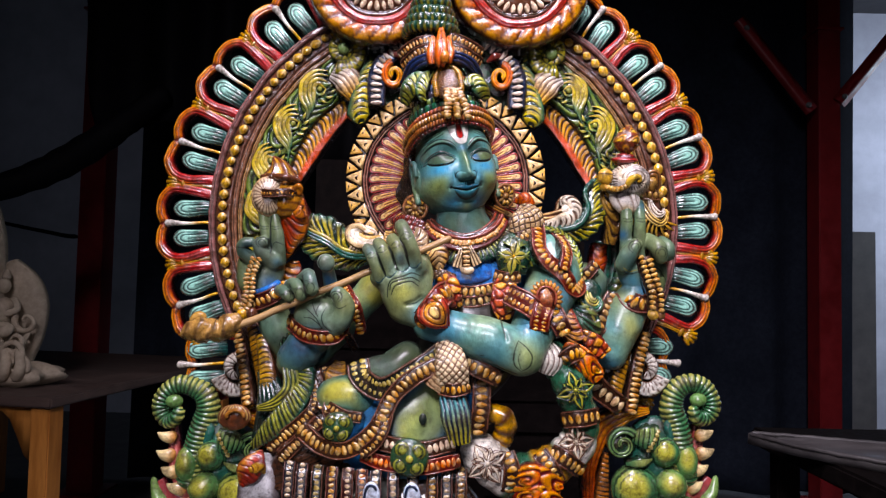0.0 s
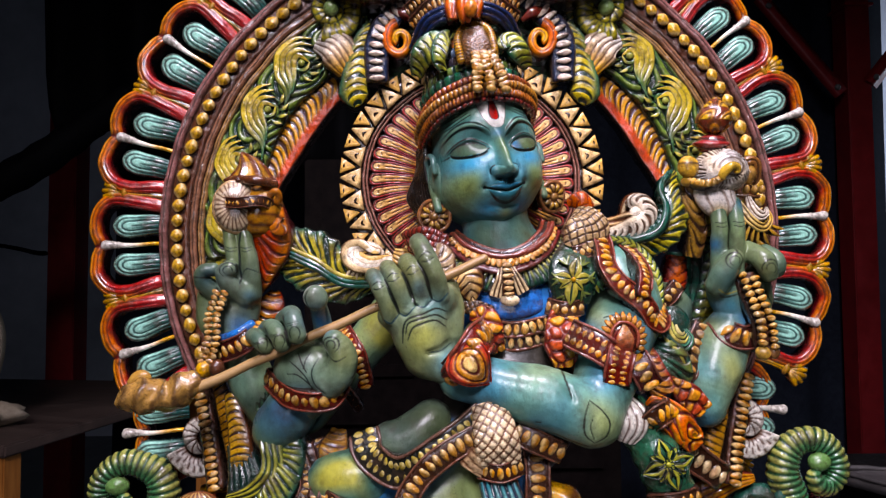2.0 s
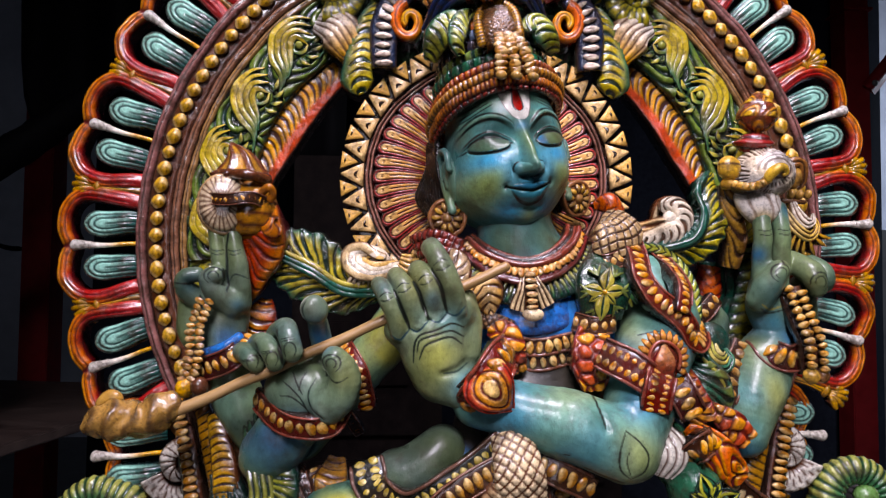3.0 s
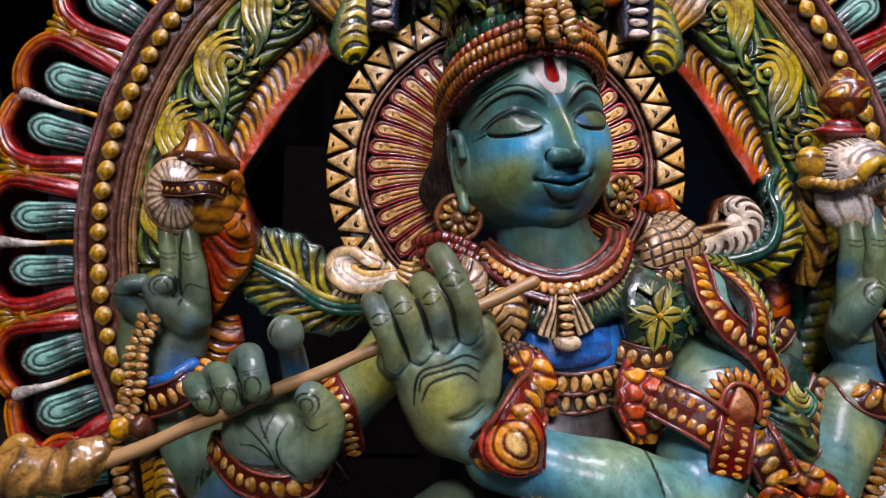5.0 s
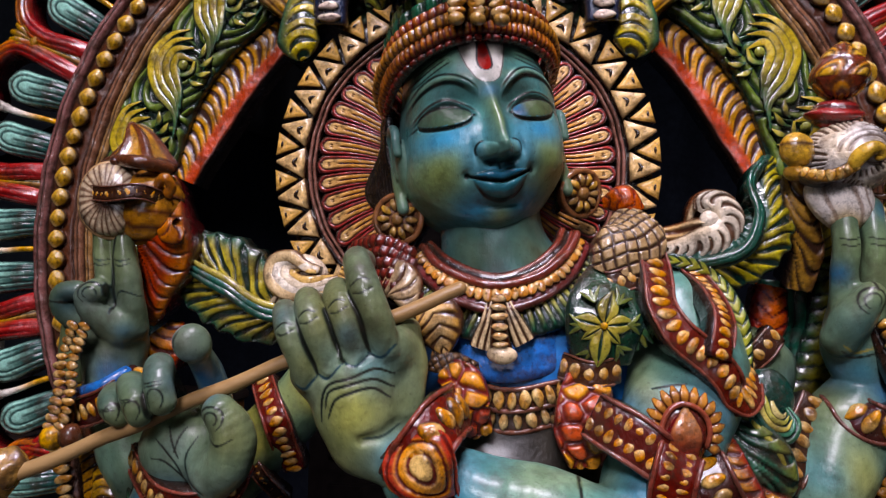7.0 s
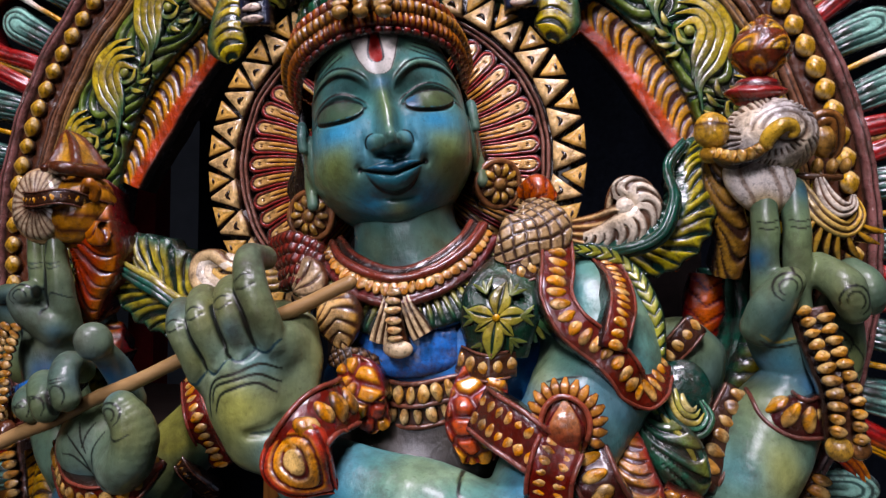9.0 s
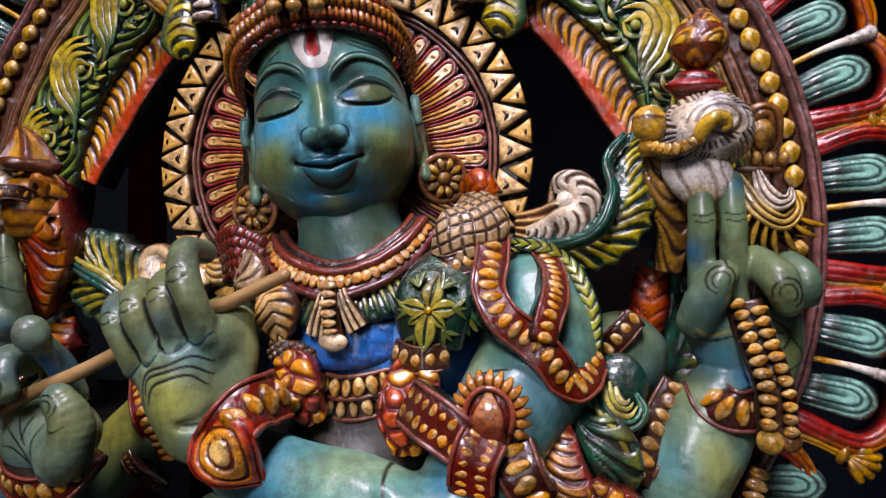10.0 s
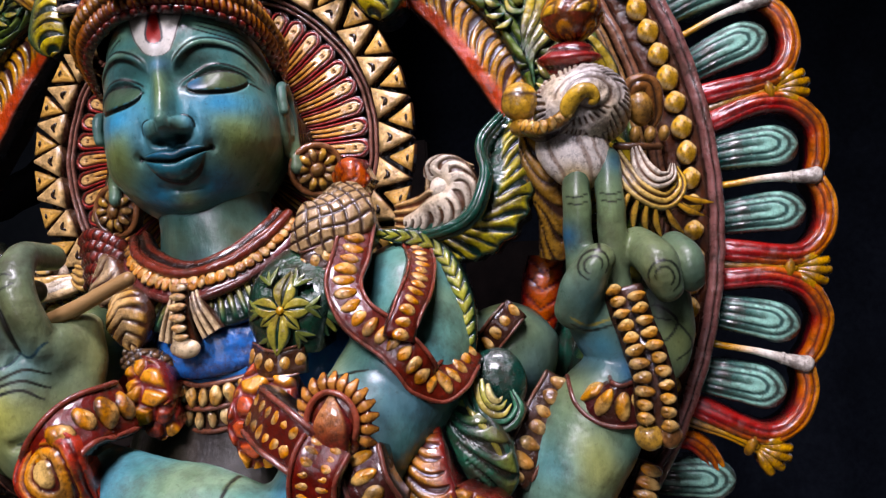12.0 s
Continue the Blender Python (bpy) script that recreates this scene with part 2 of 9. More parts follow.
        for i in range(count):
            k = 3 * i + 1
            z = 1.02 * size * (1 + jitter * rnd.uniform(-1, 1))
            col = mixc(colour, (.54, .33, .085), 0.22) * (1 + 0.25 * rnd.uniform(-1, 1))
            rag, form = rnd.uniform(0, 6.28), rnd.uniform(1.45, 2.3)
            # one random side of each bead is painted paler, like a lit facet
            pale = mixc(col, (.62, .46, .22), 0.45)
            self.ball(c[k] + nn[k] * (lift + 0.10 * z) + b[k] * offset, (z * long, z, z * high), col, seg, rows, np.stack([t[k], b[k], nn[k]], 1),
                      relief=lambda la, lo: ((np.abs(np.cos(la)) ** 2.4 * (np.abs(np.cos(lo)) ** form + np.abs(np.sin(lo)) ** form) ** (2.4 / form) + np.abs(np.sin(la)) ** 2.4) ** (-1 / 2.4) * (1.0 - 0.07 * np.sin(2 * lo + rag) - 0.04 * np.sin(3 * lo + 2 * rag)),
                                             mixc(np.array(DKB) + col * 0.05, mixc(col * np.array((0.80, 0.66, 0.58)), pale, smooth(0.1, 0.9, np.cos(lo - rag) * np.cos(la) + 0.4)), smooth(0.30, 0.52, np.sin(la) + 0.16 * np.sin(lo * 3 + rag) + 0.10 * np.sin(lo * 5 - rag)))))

    def mesh(self, name, mats=None):
        v, f, c, m = (np.concatenate(x) for x in (self.v, self.f, self.c, self.m))
        v = v + 0.0007 * np.sin(v[:, [1, 2, 0]] * 97 + 1) + 0.0003 * np.sin(v[:, [2, 0, 1]] * 211)
        me = bpy.data.meshes.new(name)
        me.vertices.add(len(v)), me.loops.add(f.size), me.polygons.add(len(f))
        me.vertices.foreach_set("co", v.ravel())
        me.loops.foreach_set("vertex_index", f.ravel())
        me.polygons.foreach_set("loop_start", np.arange(0, f.size, 4))
        me.polygons.foreach_set("material_index", m)
        me.polygons.foreach_set("use_smooth", np.ones(len(f), bool))
        me.update(calc_edges=True)
        me.color_attributes.new("paint", "FLOAT_COLOR", "POINT").data.foreach_set("color", np.clip(c, 0, 1).ravel())
        for x in mats or [PAINT, BODY]:
            me.materials.append(x)
        return me


class Clay:
    """Rounded forms that melt into one another, with incised lines, turned into one even skin."""

    def __init__(self):
        self.forms, self.cuts = [], []

    def rod(self, pts, radii, melt=0.004, n=14):
        c = spline(pts, n)
        self.forms.append(("rod", c, along(radii, n), melt))

    def egg(self, at, radii, melt=0.008, turn=None):
        self.forms.append(("egg", np.array(at, float), np.array(radii, float), melt, np.eye(3) if turn is None else np.asarray(turn, float)))

    def cut(self, pts, wide, deep):
        self.cuts.append((spline(pts, 16), wide, deep))

    @staticmethod
    def to_line(p, c):
        """Distance from points to a polyline, and the place of the nearest point along it."""
        best, where = np.full(p.shape[:-1], 9.0), np.zeros(p.shape[:-1])
        for i in range(len(c) - 1):
            d = c[i + 1] - c[i]
            t = np.clip(((p - c[i]) @ d) / max(d @ d, 1e-12), 0, 1)
            e = np.linalg.norm(p - c[i] - t[..., None] * d, axis=-1)
            near = e < best
            best, where = np.where(near, e, best), np.where(near, i + t, where)
        return best, where

    def skin(self, carving, step, paint, mat=1):
        lo, hi = np.full(3, 9.0), np.full(3, -9.0)
        boxes = []
        for f in self.forms:
            r = (f[2].max() if f[0] == "rod" else f[2].max()) + 0.004
            a, b = (f[1].min(0), f[1].max(0)) if f[0] == "rod" else (f[1], f[1])
            boxes.append((a - r - 2 * f[3], b + r + 2 * f[3]))
            lo, hi = np.minimum(lo, a - r), np.maximum(hi, b + r)
        size = np.ceil((hi - lo) / step).astype(int) + 2
        ax = [(lo[k] + step * np.arange(size[k])).astype(np.float32) for k in range(3)]
        field = np.full(size, 0.03, np.float32)
        for f, (a, b) in zip(self.forms, boxes):
            i0 = np.clip(np.floor((a - lo) / step).astype(int), 0, size)
            i1 = np.clip(np.ceil((b - lo) / step).astype(int) + 1, 0, size)
            cut = tuple(slice(u, w) for u, w in zip(i0, i1))
            p = np.stack(np.meshgrid(*[x[q] for x, q in zip(ax, cut)], indexing="ij"), -1)
            if f[0] == "rod":
                best = np.full(p.shape[:-1], 0.03, np.float32)
                c, r = f[1], f[2]
                for i in range(len(c) - 1):
                    reach = max(r[i], r[i + 1]) + 2 * f[3] + 0.003
                    j0 = np.clip(np.floor((np.minimum(c[i], c[i + 1]) - reach - lo) / step).astype(int) - i0, 0, None)
                    j1 = np.ceil((np.maximum(c[i], c[i + 1]) + reach - lo) / step).astype(int) + 1 - i0
                    sub = tuple(slice(u, max(w, 0)) for u, w in zip(j0, j1))
                    g = p[sub] - c[i].astype(np.float32)
                    d = (c[i + 1] - c[i]).astype(np.float32)
                    t = np.clip((g[..., 0] * d[0] + g[..., 1] * d[1] + g[..., 2] * d[2]) / max(float(d @ d), 1e-12), 0, 1)
                    e = np.sqrt((g[..., 0] - t * d[0]) ** 2 + (g[..., 1] - t * d[1]) ** 2 + (g[..., 2] - t * d[2]) ** 2)
                    best[sub] = np.minimum(best[sub], e - (np.float32(r[i]) + np.float32(r[i + 1] - r[i]) * t))
            else:
                q = (p - f[1]) @ f[4]
                k0 = np.linalg.norm(q / f[2], axis=-1)
                k1 = np.linalg.norm(q / f[2] ** 2, axis=-1)
                best = k0 * (k0 - 1) / np.maximum(k1, 1e-9)
            old = field[cut]
            h = np.maximum(f[3] - np.abs(old - best), 0) / f[3]
            field[cut] = np.minimum(old, best) - h * h * f[3] / 4
        for c, wide, deep in self.cuts:
            a, b = c.min(0) - 3 * wide, c.max(0) + 3 * wide
            i0 = np.clip(np.floor((a - lo) / step).astype(int), 0, size)
            i1 = np.clip(np.ceil((b - lo) / step).astype(int) + 1, 0, size)
            cut = tuple(slice(u, w) for u, w in zip(i0, i1))
            p = np.stack(np.meshgrid(*[x[q] for x, q in zip(ax, cut)], indexing="ij"), -1)
            d, _ = self.to_line(p, c)
            field[cut] += deep * np.exp(-(d / wide) ** 2)
        inside = field < 0
        n = size - 1
        corner = [(i, j, k) for i in (0, 1) for j in (0, 1) for k in (0, 1)]
        held = sum(inside[o[0]:o[0] + n[0], o[1]:o[1] + n[1], o[2]:o[2] + n[2]].astype(np.int8) for o in corner)
        live = (held > 0) & (held < 8)
        cell = np.stack(np.nonzero(live), -1)
        number = np.full(n, -1)
        number[live] = np.arange(len(cell))
        total, count = np.zeros((len(cell), 3)), np.zeros(len(cell))
        value = {o: field[tuple((cell + np.array(o)).T)] for o in corner}
        for a in corner:
            for axis in range(3):
                if a[axis]:
                    continue
                fa, fb = value[a], value[tuple(v + (i == axis) for i, v in enumerate(a))]
                cross = (fa < 0) != (fb < 0)
                t = np.where(cross, fa / np.where(cross, fa - fb, 1.0), 0.0)
                for i in range(3):
                    total[:, i] += cross * (a[i] + (t if i == axis else 0.0))
                count += cross
        verts = lo + step * (cell + total / count[:, None])
        faces = []
        for axis in range(3):
            u, w = (axis + 1) % 3, (axis + 2) % 3
            a = inside[tuple(slice(0, -1) if i == axis else slice(1, -1) for i in range(3))]
            b = inside[tuple(slice(1, None) if i == axis else slice(1, -1) for i in range(3))]
            where = np.stack(np.nonzero(a != b), -1)
            flip = a[tuple(where.T)]
            base = where + np.array([0 if i == axis else 1 for i in range(3)])
            du, dw = np.eye(3, dtype=int)[u], np.eye(3, dtype=int)[w]
            quad = np.stack([number[tuple((base - o).T)] for o in (du * 0, du, du + dw, dw)], -1)
            quad[~flip] = quad[~flip][:, ::-1]
            faces.append(quad)
        faces = np.concatenate(faces)
        faces = faces[(faces >= 0).all(1)]
        carving.v.append(verts), carving.f.append(faces + carving.n), carving.c.append(paint(verts)), carving.m.append(np.full(len(faces), mat))
        carving.n += len(verts)


def skin_paint(base, spots=(), lines=(), colour=(.010, .014, .010), cover=0.85):
    """Body paint: a ground, soft spots (x, z, radius, colour, weight) and brushed lines (points, half width[, colour])."""
    def f(p):
        c = np.empty((len(p), 4))
        c[:, :3], c[:, 3] = base, cover
        for x, z, r, col, k in spots:
            c[:, :3] = mixc(c[:, :3], col, k * np.exp(-((p[:, 0] - x) ** 2 + (p[:, 2] - z) ** 2) / r ** 2))
        for pts, half, *other in lines:
            q = spline(pts, 30)
            near = np.abs(p[:, 1] - np.mean([v[1] for v in pts])) < 0.030
            d = np.full(len(p), 9.0)
            d[near], t = Clay.to_line(p[near][:, [0, 2]], q[:, [0, 2]])
            w = np.full(len(p), half)
            w[near] = half * (0.45 + 0.55 * np.sin(np.clip(t / 29, 0.0, 1.0) * math.pi) ** 0.6)
            k = 1 - smooth(w * 0.55, w * 1.25, d)
            c[:, :3] = mixc(c[:, :3], other[0] if other else colour, k)
            c[:, 3] = np.maximum(c[:, 3], k)
        return c
    return f


# reliefs: functions of length s, fraction f, across u (-1..1) and half width w


def dome(colour, high=1.0, edge=None):
    def f(s, fr, u, w):
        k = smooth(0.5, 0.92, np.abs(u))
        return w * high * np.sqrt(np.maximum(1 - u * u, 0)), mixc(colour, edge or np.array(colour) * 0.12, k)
    return f


def fade(first, last, edge, high=0.5):
    """A rounded stroke whose colour runs from first to last, with dark edges."""
    def f(s, fr, u, w):
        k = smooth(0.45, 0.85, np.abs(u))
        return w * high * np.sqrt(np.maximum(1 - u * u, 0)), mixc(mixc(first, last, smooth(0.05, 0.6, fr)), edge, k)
    return f


def flat_band(colour, edge=None, high=0.002):
    def f(s, fr, u, w):
        k = smooth(0.75, 1.0, np.abs(u))
        return high * (1 - k), mixc(colour, edge or np.array(colour) * 0.3, k)
    return f


def feather(pitch, slant, light, dark, high=0.5, depth=0.0022, gap=0.34, side=0.0, light2=None, curl=0.0):
    """Slanting carved strokes like a feather; side 0: from the middle to both edges, +1 or -1: across from one edge."""
    def f(s, fr, u, w):
        x = np.abs(u) if side == 0 else (1 + side * u) / 2
        ph = s / pitch + slant * x + curl * x * x
        g = np.abs(ph - np.round(ph)) * 2
        width = gap * (0.45 + 0.70 * x)
        k = 1 - smooth(width * 0.55, width, g)
        k = np.maximum(k, smooth(0.74, 0.9, np.abs(u)))
        li = light if light2 is None else mixc(light, light2, smooth(0.1, 0.9, x))
        return w * high * np.sqrt(np.maximum(1 - u * u, 0)) - 0.6 * depth * k, mixc(li, dark, k)
    return f


def crescents(pitch, bend, light, dark, light2=None, edge=None, mid=0.6, span=0.42, gap=0.42, flip=1, high=0.28, depth=0.0014, side=0.0, both=False, plain=(0.45, 0.05)):
    """A smooth painted band with dark crescent strokes; light2 colours the edge that has none, edge the rims."""
    def f(s, fr, u, w):
        x = (1 + flip * u) / 2
        q = (x - mid) / span
        ph = s / pitch + bend * q * q + side * q
        g = np.abs(ph - np.round(ph)) * 2
        wide = gap * np.sqrt(np.clip(1 - q * q, 0, 1)) * (0.75 + 0.35 * np.sin(np.round(ph) * 2.4))
        k = (1 - smooth(0.65 * wide, wide + 0.02, g)) * (np.abs(q) < 1)
        li = np.asarray(light, float) * (0.85 + 0.25 * np.sin(np.round(ph) * 1.7))[..., None]
        if light2 is not None:
            li = mixc(li, light2, smooth(0.7, 1.15, np.abs(q)) if both else smooth(plain[0], plain[1], x))
        e = smooth(0.80, 0.97, np.abs(u))
        col = mixc(li, dark, k)
        return w * high * np.sqrt(np.maximum(1 - u * u, 0)) - depth * k, mixc(col, edge if edge is not None else dark, e)
    return f


def grooves(count, light, dark, high=0.5, depth=0.0015, light2=None, gap=0.35, tint=None):
    """Long carved lines; light2 is the colour of the far end, tint that of the outer edge."""
    def f(s, fr, u, w):
        ph = (u + 1) / 2 * count
        g = np.abs(ph - np.round(ph)) * 2
        k = np.maximum(1 - smooth(gap * 0.6, gap * 1.2, g), smooth(0.78, 0.95, np.abs(u)))
        li = np.asarray(light, float) if light2 is None else mixc(light, light2, smooth(0.1, 0.9, fr))
        if tint is not None:
            li = mixc(li, tint, smooth(0.1, 0.5, u))
        return w * high * np.sqrt(np.maximum(1 - u * u, 0)) - depth * k, mixc(li, dark, k)
    return f


def swirls(length, pitch, light, dark, high=0.3, depth=0.003, light2=GRN):
    """Flowing scrollwork: long curls that sit by turns on one and the other side, with strokes that run on along the band."""
    def f(s, fr, u, w):
        y = u * w
        best, ph = np.full(s.shape, 9.0), np.zeros(s.shape)
        for i in range(-1, int(s.max() / length) + 2):
            cx, cy, sg = (i + 0.5) * length, (0.45 if i % 2 else -0.45) * w, (1 if i % 2 else -1)
            d = np.hypot((s - cx) * 0.62 + (y - cy) * 0.30 * sg, (y - cy) * 1.05)
            a = np.arctan2(y - cy, s - cx) * sg
            near = d < best
            ph = np.where(near, d / pitch + a / (2 * math.pi), ph)
            best = np.where(near, d, best)
        g = np.abs(ph - np.round(ph)) * 2
        far = smooth(0.15, 0.9, best / w)
        k = 1 - smooth(0.14 + 0.16 * far, 0.36 + 0.26 * far, g)
        k = np.maximum(k, smooth(0.9, 1, np.abs(u)))
        li = mixc(light, light2, smooth(0.55, 1.2, best / w + 0.15 * np.sin(s / length * 9)))
        return w * high * np.sqrt(np.maximum(1 - u * u, 0)) - depth * k, mixc(li, dark, k)
    return f


def acanthus(length, pitch, light, dark, light2, low=-1, turn=1, high=0.10, depth=0.0034):
    """Leaf scrolls: curls with a knob in the middle, wrapped in fat comma strokes that sweep on along the band."""
    def f(s, fr, u, w):
        y = u * w
        wm = float(np.mean(w))
        best, ph, ang = np.full(s.shape, 9.0), np.zeros(s.shape), np.zeros(s.shape)
        sw, yw = s + 0.05 * length * np.sin(y / wm * 3 + s / length * 4), y + 0.10 * wm * np.sin(s / length * 6.3 + 1)
        for i in range(-1, int(s.max() / length) + 2):
            cx, cy = (i + 0.62) * length, (0.42 if i % 2 else 0.12) * low * turn * wm
            dx, dy = (sw - cx), (yw - cy) * turn
            d = np.hypot((dx + 0.45 * dy) * np.where(dx + 0.45 * dy < 0, 0.50, 0.95), dy)
            rank = d * np.where(dx > 0, 1.35, 1.0)
            a = np.arctan2(dy, dx)
            near = rank < best
            ph = np.where(near, (d / pitch) ** 0.92 + a / (2 * math.pi), ph)
            ang = np.where(near, a, ang)
            best = np.where(near, rank, best)
        d = best
        g = np.abs(ph - np.round(ph)) * 2
        body = 0.70 + 0.22 * np.sin(ang * 1.5 + np.round(ph) * 2.1) * smooth(0.5 * pitch, 2.2 * pitch, d)
        k = smooth(body - 0.14, body + 0.06, g)
        k = np.where(d < 0.60 * pitch, smooth(0.45 * pitch, 0.60 * pitch, d), k)
        k = np.maximum(k, smooth(0.90, 1, np.abs(u)))
        li = mixc(light, light2, np.clip(0.75 * smooth(0.45, 0.95, g / np.maximum(body, 0.1)) + 0.8 * smooth(0.1, 0.9, np.sin(ang + 0.9 + 0.5 * np.sin(s / length * 9))), 0, 1))
        li = mixc(li, light2, (d < 0.60 * pitch) * 0.5)
        rise = np.sqrt(np.clip(1 - (g / np.maximum(body, 0.1)) ** 2, 0, 1))
        return w * high * np.sqrt(np.maximum(1 - u * u, 0)) + depth * (rise * (1 - k) - 0.3 * k), mixc(li, dark, k)
    return f


def leaf_scroll(cv, place, s0, y0, size, face=(0, -1, 0)):
    """One acanthus curl on a band: a knob, a tight spiral and fat comma strokes that sweep over it with long tails."""
    edge = (.004, .022, .014)
    at = lambda r, t, dx=0.0, dy=0.0: place(s0 + size * (r * 1.12 * math.cos(radians(t)) + dx), y0 + size * (r * math.sin(radians(t)) + dy))
    for j, r in enumerate((0.0105, 0.0182, 0.0258, 0.0330)):
        end = (-40, 2, 18, 30)[j]
        pts = [at(r, 200, -0.030 - 0.003 * j, -0.016 + 0.001 * j), at(r, 195, -0.012, -0.006), at(r, 160), at(r, 110), at(r, 62), at(r, end)]
        shade = 0.75 + 0.45 * rnd.rand()
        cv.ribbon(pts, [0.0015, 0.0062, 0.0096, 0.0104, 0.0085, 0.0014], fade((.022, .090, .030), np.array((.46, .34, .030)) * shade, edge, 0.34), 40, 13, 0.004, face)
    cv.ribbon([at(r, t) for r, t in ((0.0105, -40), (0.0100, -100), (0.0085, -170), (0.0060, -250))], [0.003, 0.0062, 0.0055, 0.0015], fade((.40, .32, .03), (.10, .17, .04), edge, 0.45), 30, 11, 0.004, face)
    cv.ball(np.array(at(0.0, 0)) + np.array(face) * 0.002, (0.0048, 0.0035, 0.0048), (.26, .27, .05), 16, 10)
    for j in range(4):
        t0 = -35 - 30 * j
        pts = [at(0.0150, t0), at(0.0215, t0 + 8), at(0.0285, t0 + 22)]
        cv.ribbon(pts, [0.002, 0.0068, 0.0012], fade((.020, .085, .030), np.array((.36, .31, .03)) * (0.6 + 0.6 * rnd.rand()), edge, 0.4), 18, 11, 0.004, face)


def cells(pitch, light, dark, light2, seed=1, high=0.15, depth=0.0022, gap=0.30):
    """Overlapping scroll scales: rounded patches of two tones, parted by dark cuts."""
    def f(s, fr, u, w):
        g = np.random.RandomState(seed)
        y = u * float(np.mean(w))
        near, second, who = np.full(s.shape, 9.0), np.full(s.shape, 9.0), np.zeros(s.shape)
        rows = int(2 * np.max(np.abs(y)) / pitch) + 2
        for i in range(int(s.max() / pitch) + 2):
            for j in range(rows):
                cx = (i + 0.5 * (j % 2) + 0.30 * g.uniform(-1, 1)) * pitch
                cy = (j - rows / 2 + 0.5 + 0.25 * g.uniform(-1, 1)) * pitch
                tag = g.uniform(0, 1)
                d = np.hypot((s - cx) * 1.05, (y - cy) * 0.85) + 0.18 * (s - cx)
                second = np.where(d < near, near, np.minimum(second, d))
                who = np.where(d < near, tag, who)
                near = np.minimum(near, d)
        e = (second - near) / pitch
        k = 1 - smooth(gap * 0.35, gap, e)
        k = np.maximum(k, smooth(0.86, 0.97, np.abs(u)))
        col = mixc(light, light2, np.clip(0.15 + 0.9 * (who > 0.62) + 0.5 * smooth(0.45, 0.75, near / pitch), 0, 1))
        return w * high * np.sqrt(np.maximum(1 - u * u, 0)) + depth * (smooth(0, 0.5, e) - k), mixc(col, dark, k)
    return f


def spiral(centre, r0, r1, a0, turns, n=60, y1=0.0, squash=1.0):
    """A flat spiral in the upright plane, from radius r0 at a0 degrees to r1."""
    f = np.linspace(0, 1, n)
    a = np.radians(a0 + 360 * turns * f)
    r = r0 + (r1 - r0) * f
    return np.stack([centre[0] + r * np.cos(a), centre[1] + y1 * f, centre[2] + r * np.sin(a) * squash], 1)


def part(name, carving, parent=None, m=None, label="", mats=None):
    """Links a carving (or a mesh) as one object; a child keeps world coordinates unless m says where it sits."""
    ob = new(name, carving.mesh(name, mats) if isinstance(carving, Carving) else carving)
    if parent is not None:
        ob.parent = parent
        w, q = Matrix.Identity(4), parent
        while q is not None:
            w = q.matrix_basis @ w
            q = q.parent
        ob.matrix_parent_inverse = Matrix.Identity(4)
        ob.matrix_basis = w.inverted() @ (m if m is not None else Matrix.Identity(4))
    elif m is not None:
        ob.matrix_basis = m
    return tagged(ob, label)


def empty(name, x, y, z, label, category, kind=""):
    ob = new(name)
    ob.empty_display_size = 0.1
    ob.matrix_basis = Matrix.Translation((x, y, z))
    return tagged(ob, label, category, kind=kind)


def block(name, lo, hi, mat, bevel=0.0, parent=None, turn=0.0):
    """A box with softened edges, as a mesh."""
    bm = bmesh.new()
    bmesh.ops.create_cube(bm, size=1.0)
    c, d = (Vector(lo) + Vector(hi)) / 2, Vector(hi) - Vector(lo)
    bmesh.ops.scale(bm, vec=d, verts=bm.verts)
    if bevel:
        bmesh.ops.bevel(bm, geom=bm.edges[:], offset=bevel, segments=2, affect="EDGES")
    me = bpy.data.meshes.new(name)
    bm.to_mesh(me), bm.free()
    me.materials.append(mat)
    return part(name, me, parent, Matrix.Translation(c) @ Matrix.Rotation(radians(turn), 4, "Z"))


# ---------------------------------------------------------------- the workshop
def setting(ob, label, category):
    return tagged(ob, label, category, kind="structure")


setting(block("floor", (-5.2, -3.4, -0.1), (5.4, 6.3, 0.0), CONCRETE), "grey cement workshop floor, dusty and dim", "floor")
# wall plaster in a shaded copy, darkened so these walls bounce less light
SHADED_PLASTER = surface("plaster_darkened_to_cut_bounce", (0.05, 0.05, 0.055), (0.08, 0.08, 0.085), 6.0, (0.8, 0.95), (0.3, 0.004))
setting(block("ceiling", (-5.2, -3.4, 3.6), (5.4, 6.3, 3.7), ROOFING), "dark sheet roof over the workshop", "ceiling")
setting(block("wall_north", (-5.2, 6.1, 0.0), (5.4, 6.3, 3.6), PLASTER), "grey-blue plastered rear wall in shade", "wall")
setting(block("wall_west", (-5.2, -3.2, 0.0), (-5.0, 6.1, 3.6), SHADED_PLASTER), "grey plastered side wall", "wall")
setting(block("wall_east", (5.2, -3.2, 0.0), (5.4, 6.1, 3.6), PLASTER), "pale blue-grey plastered side wall", "wall")
setting(block("wall_south", (-5.2, -3.4, 0.0), (5.4, -3.2, 3.6), SHADED_PLASTER), "plain grey plastered wall that closes the room, out of view", "wall")

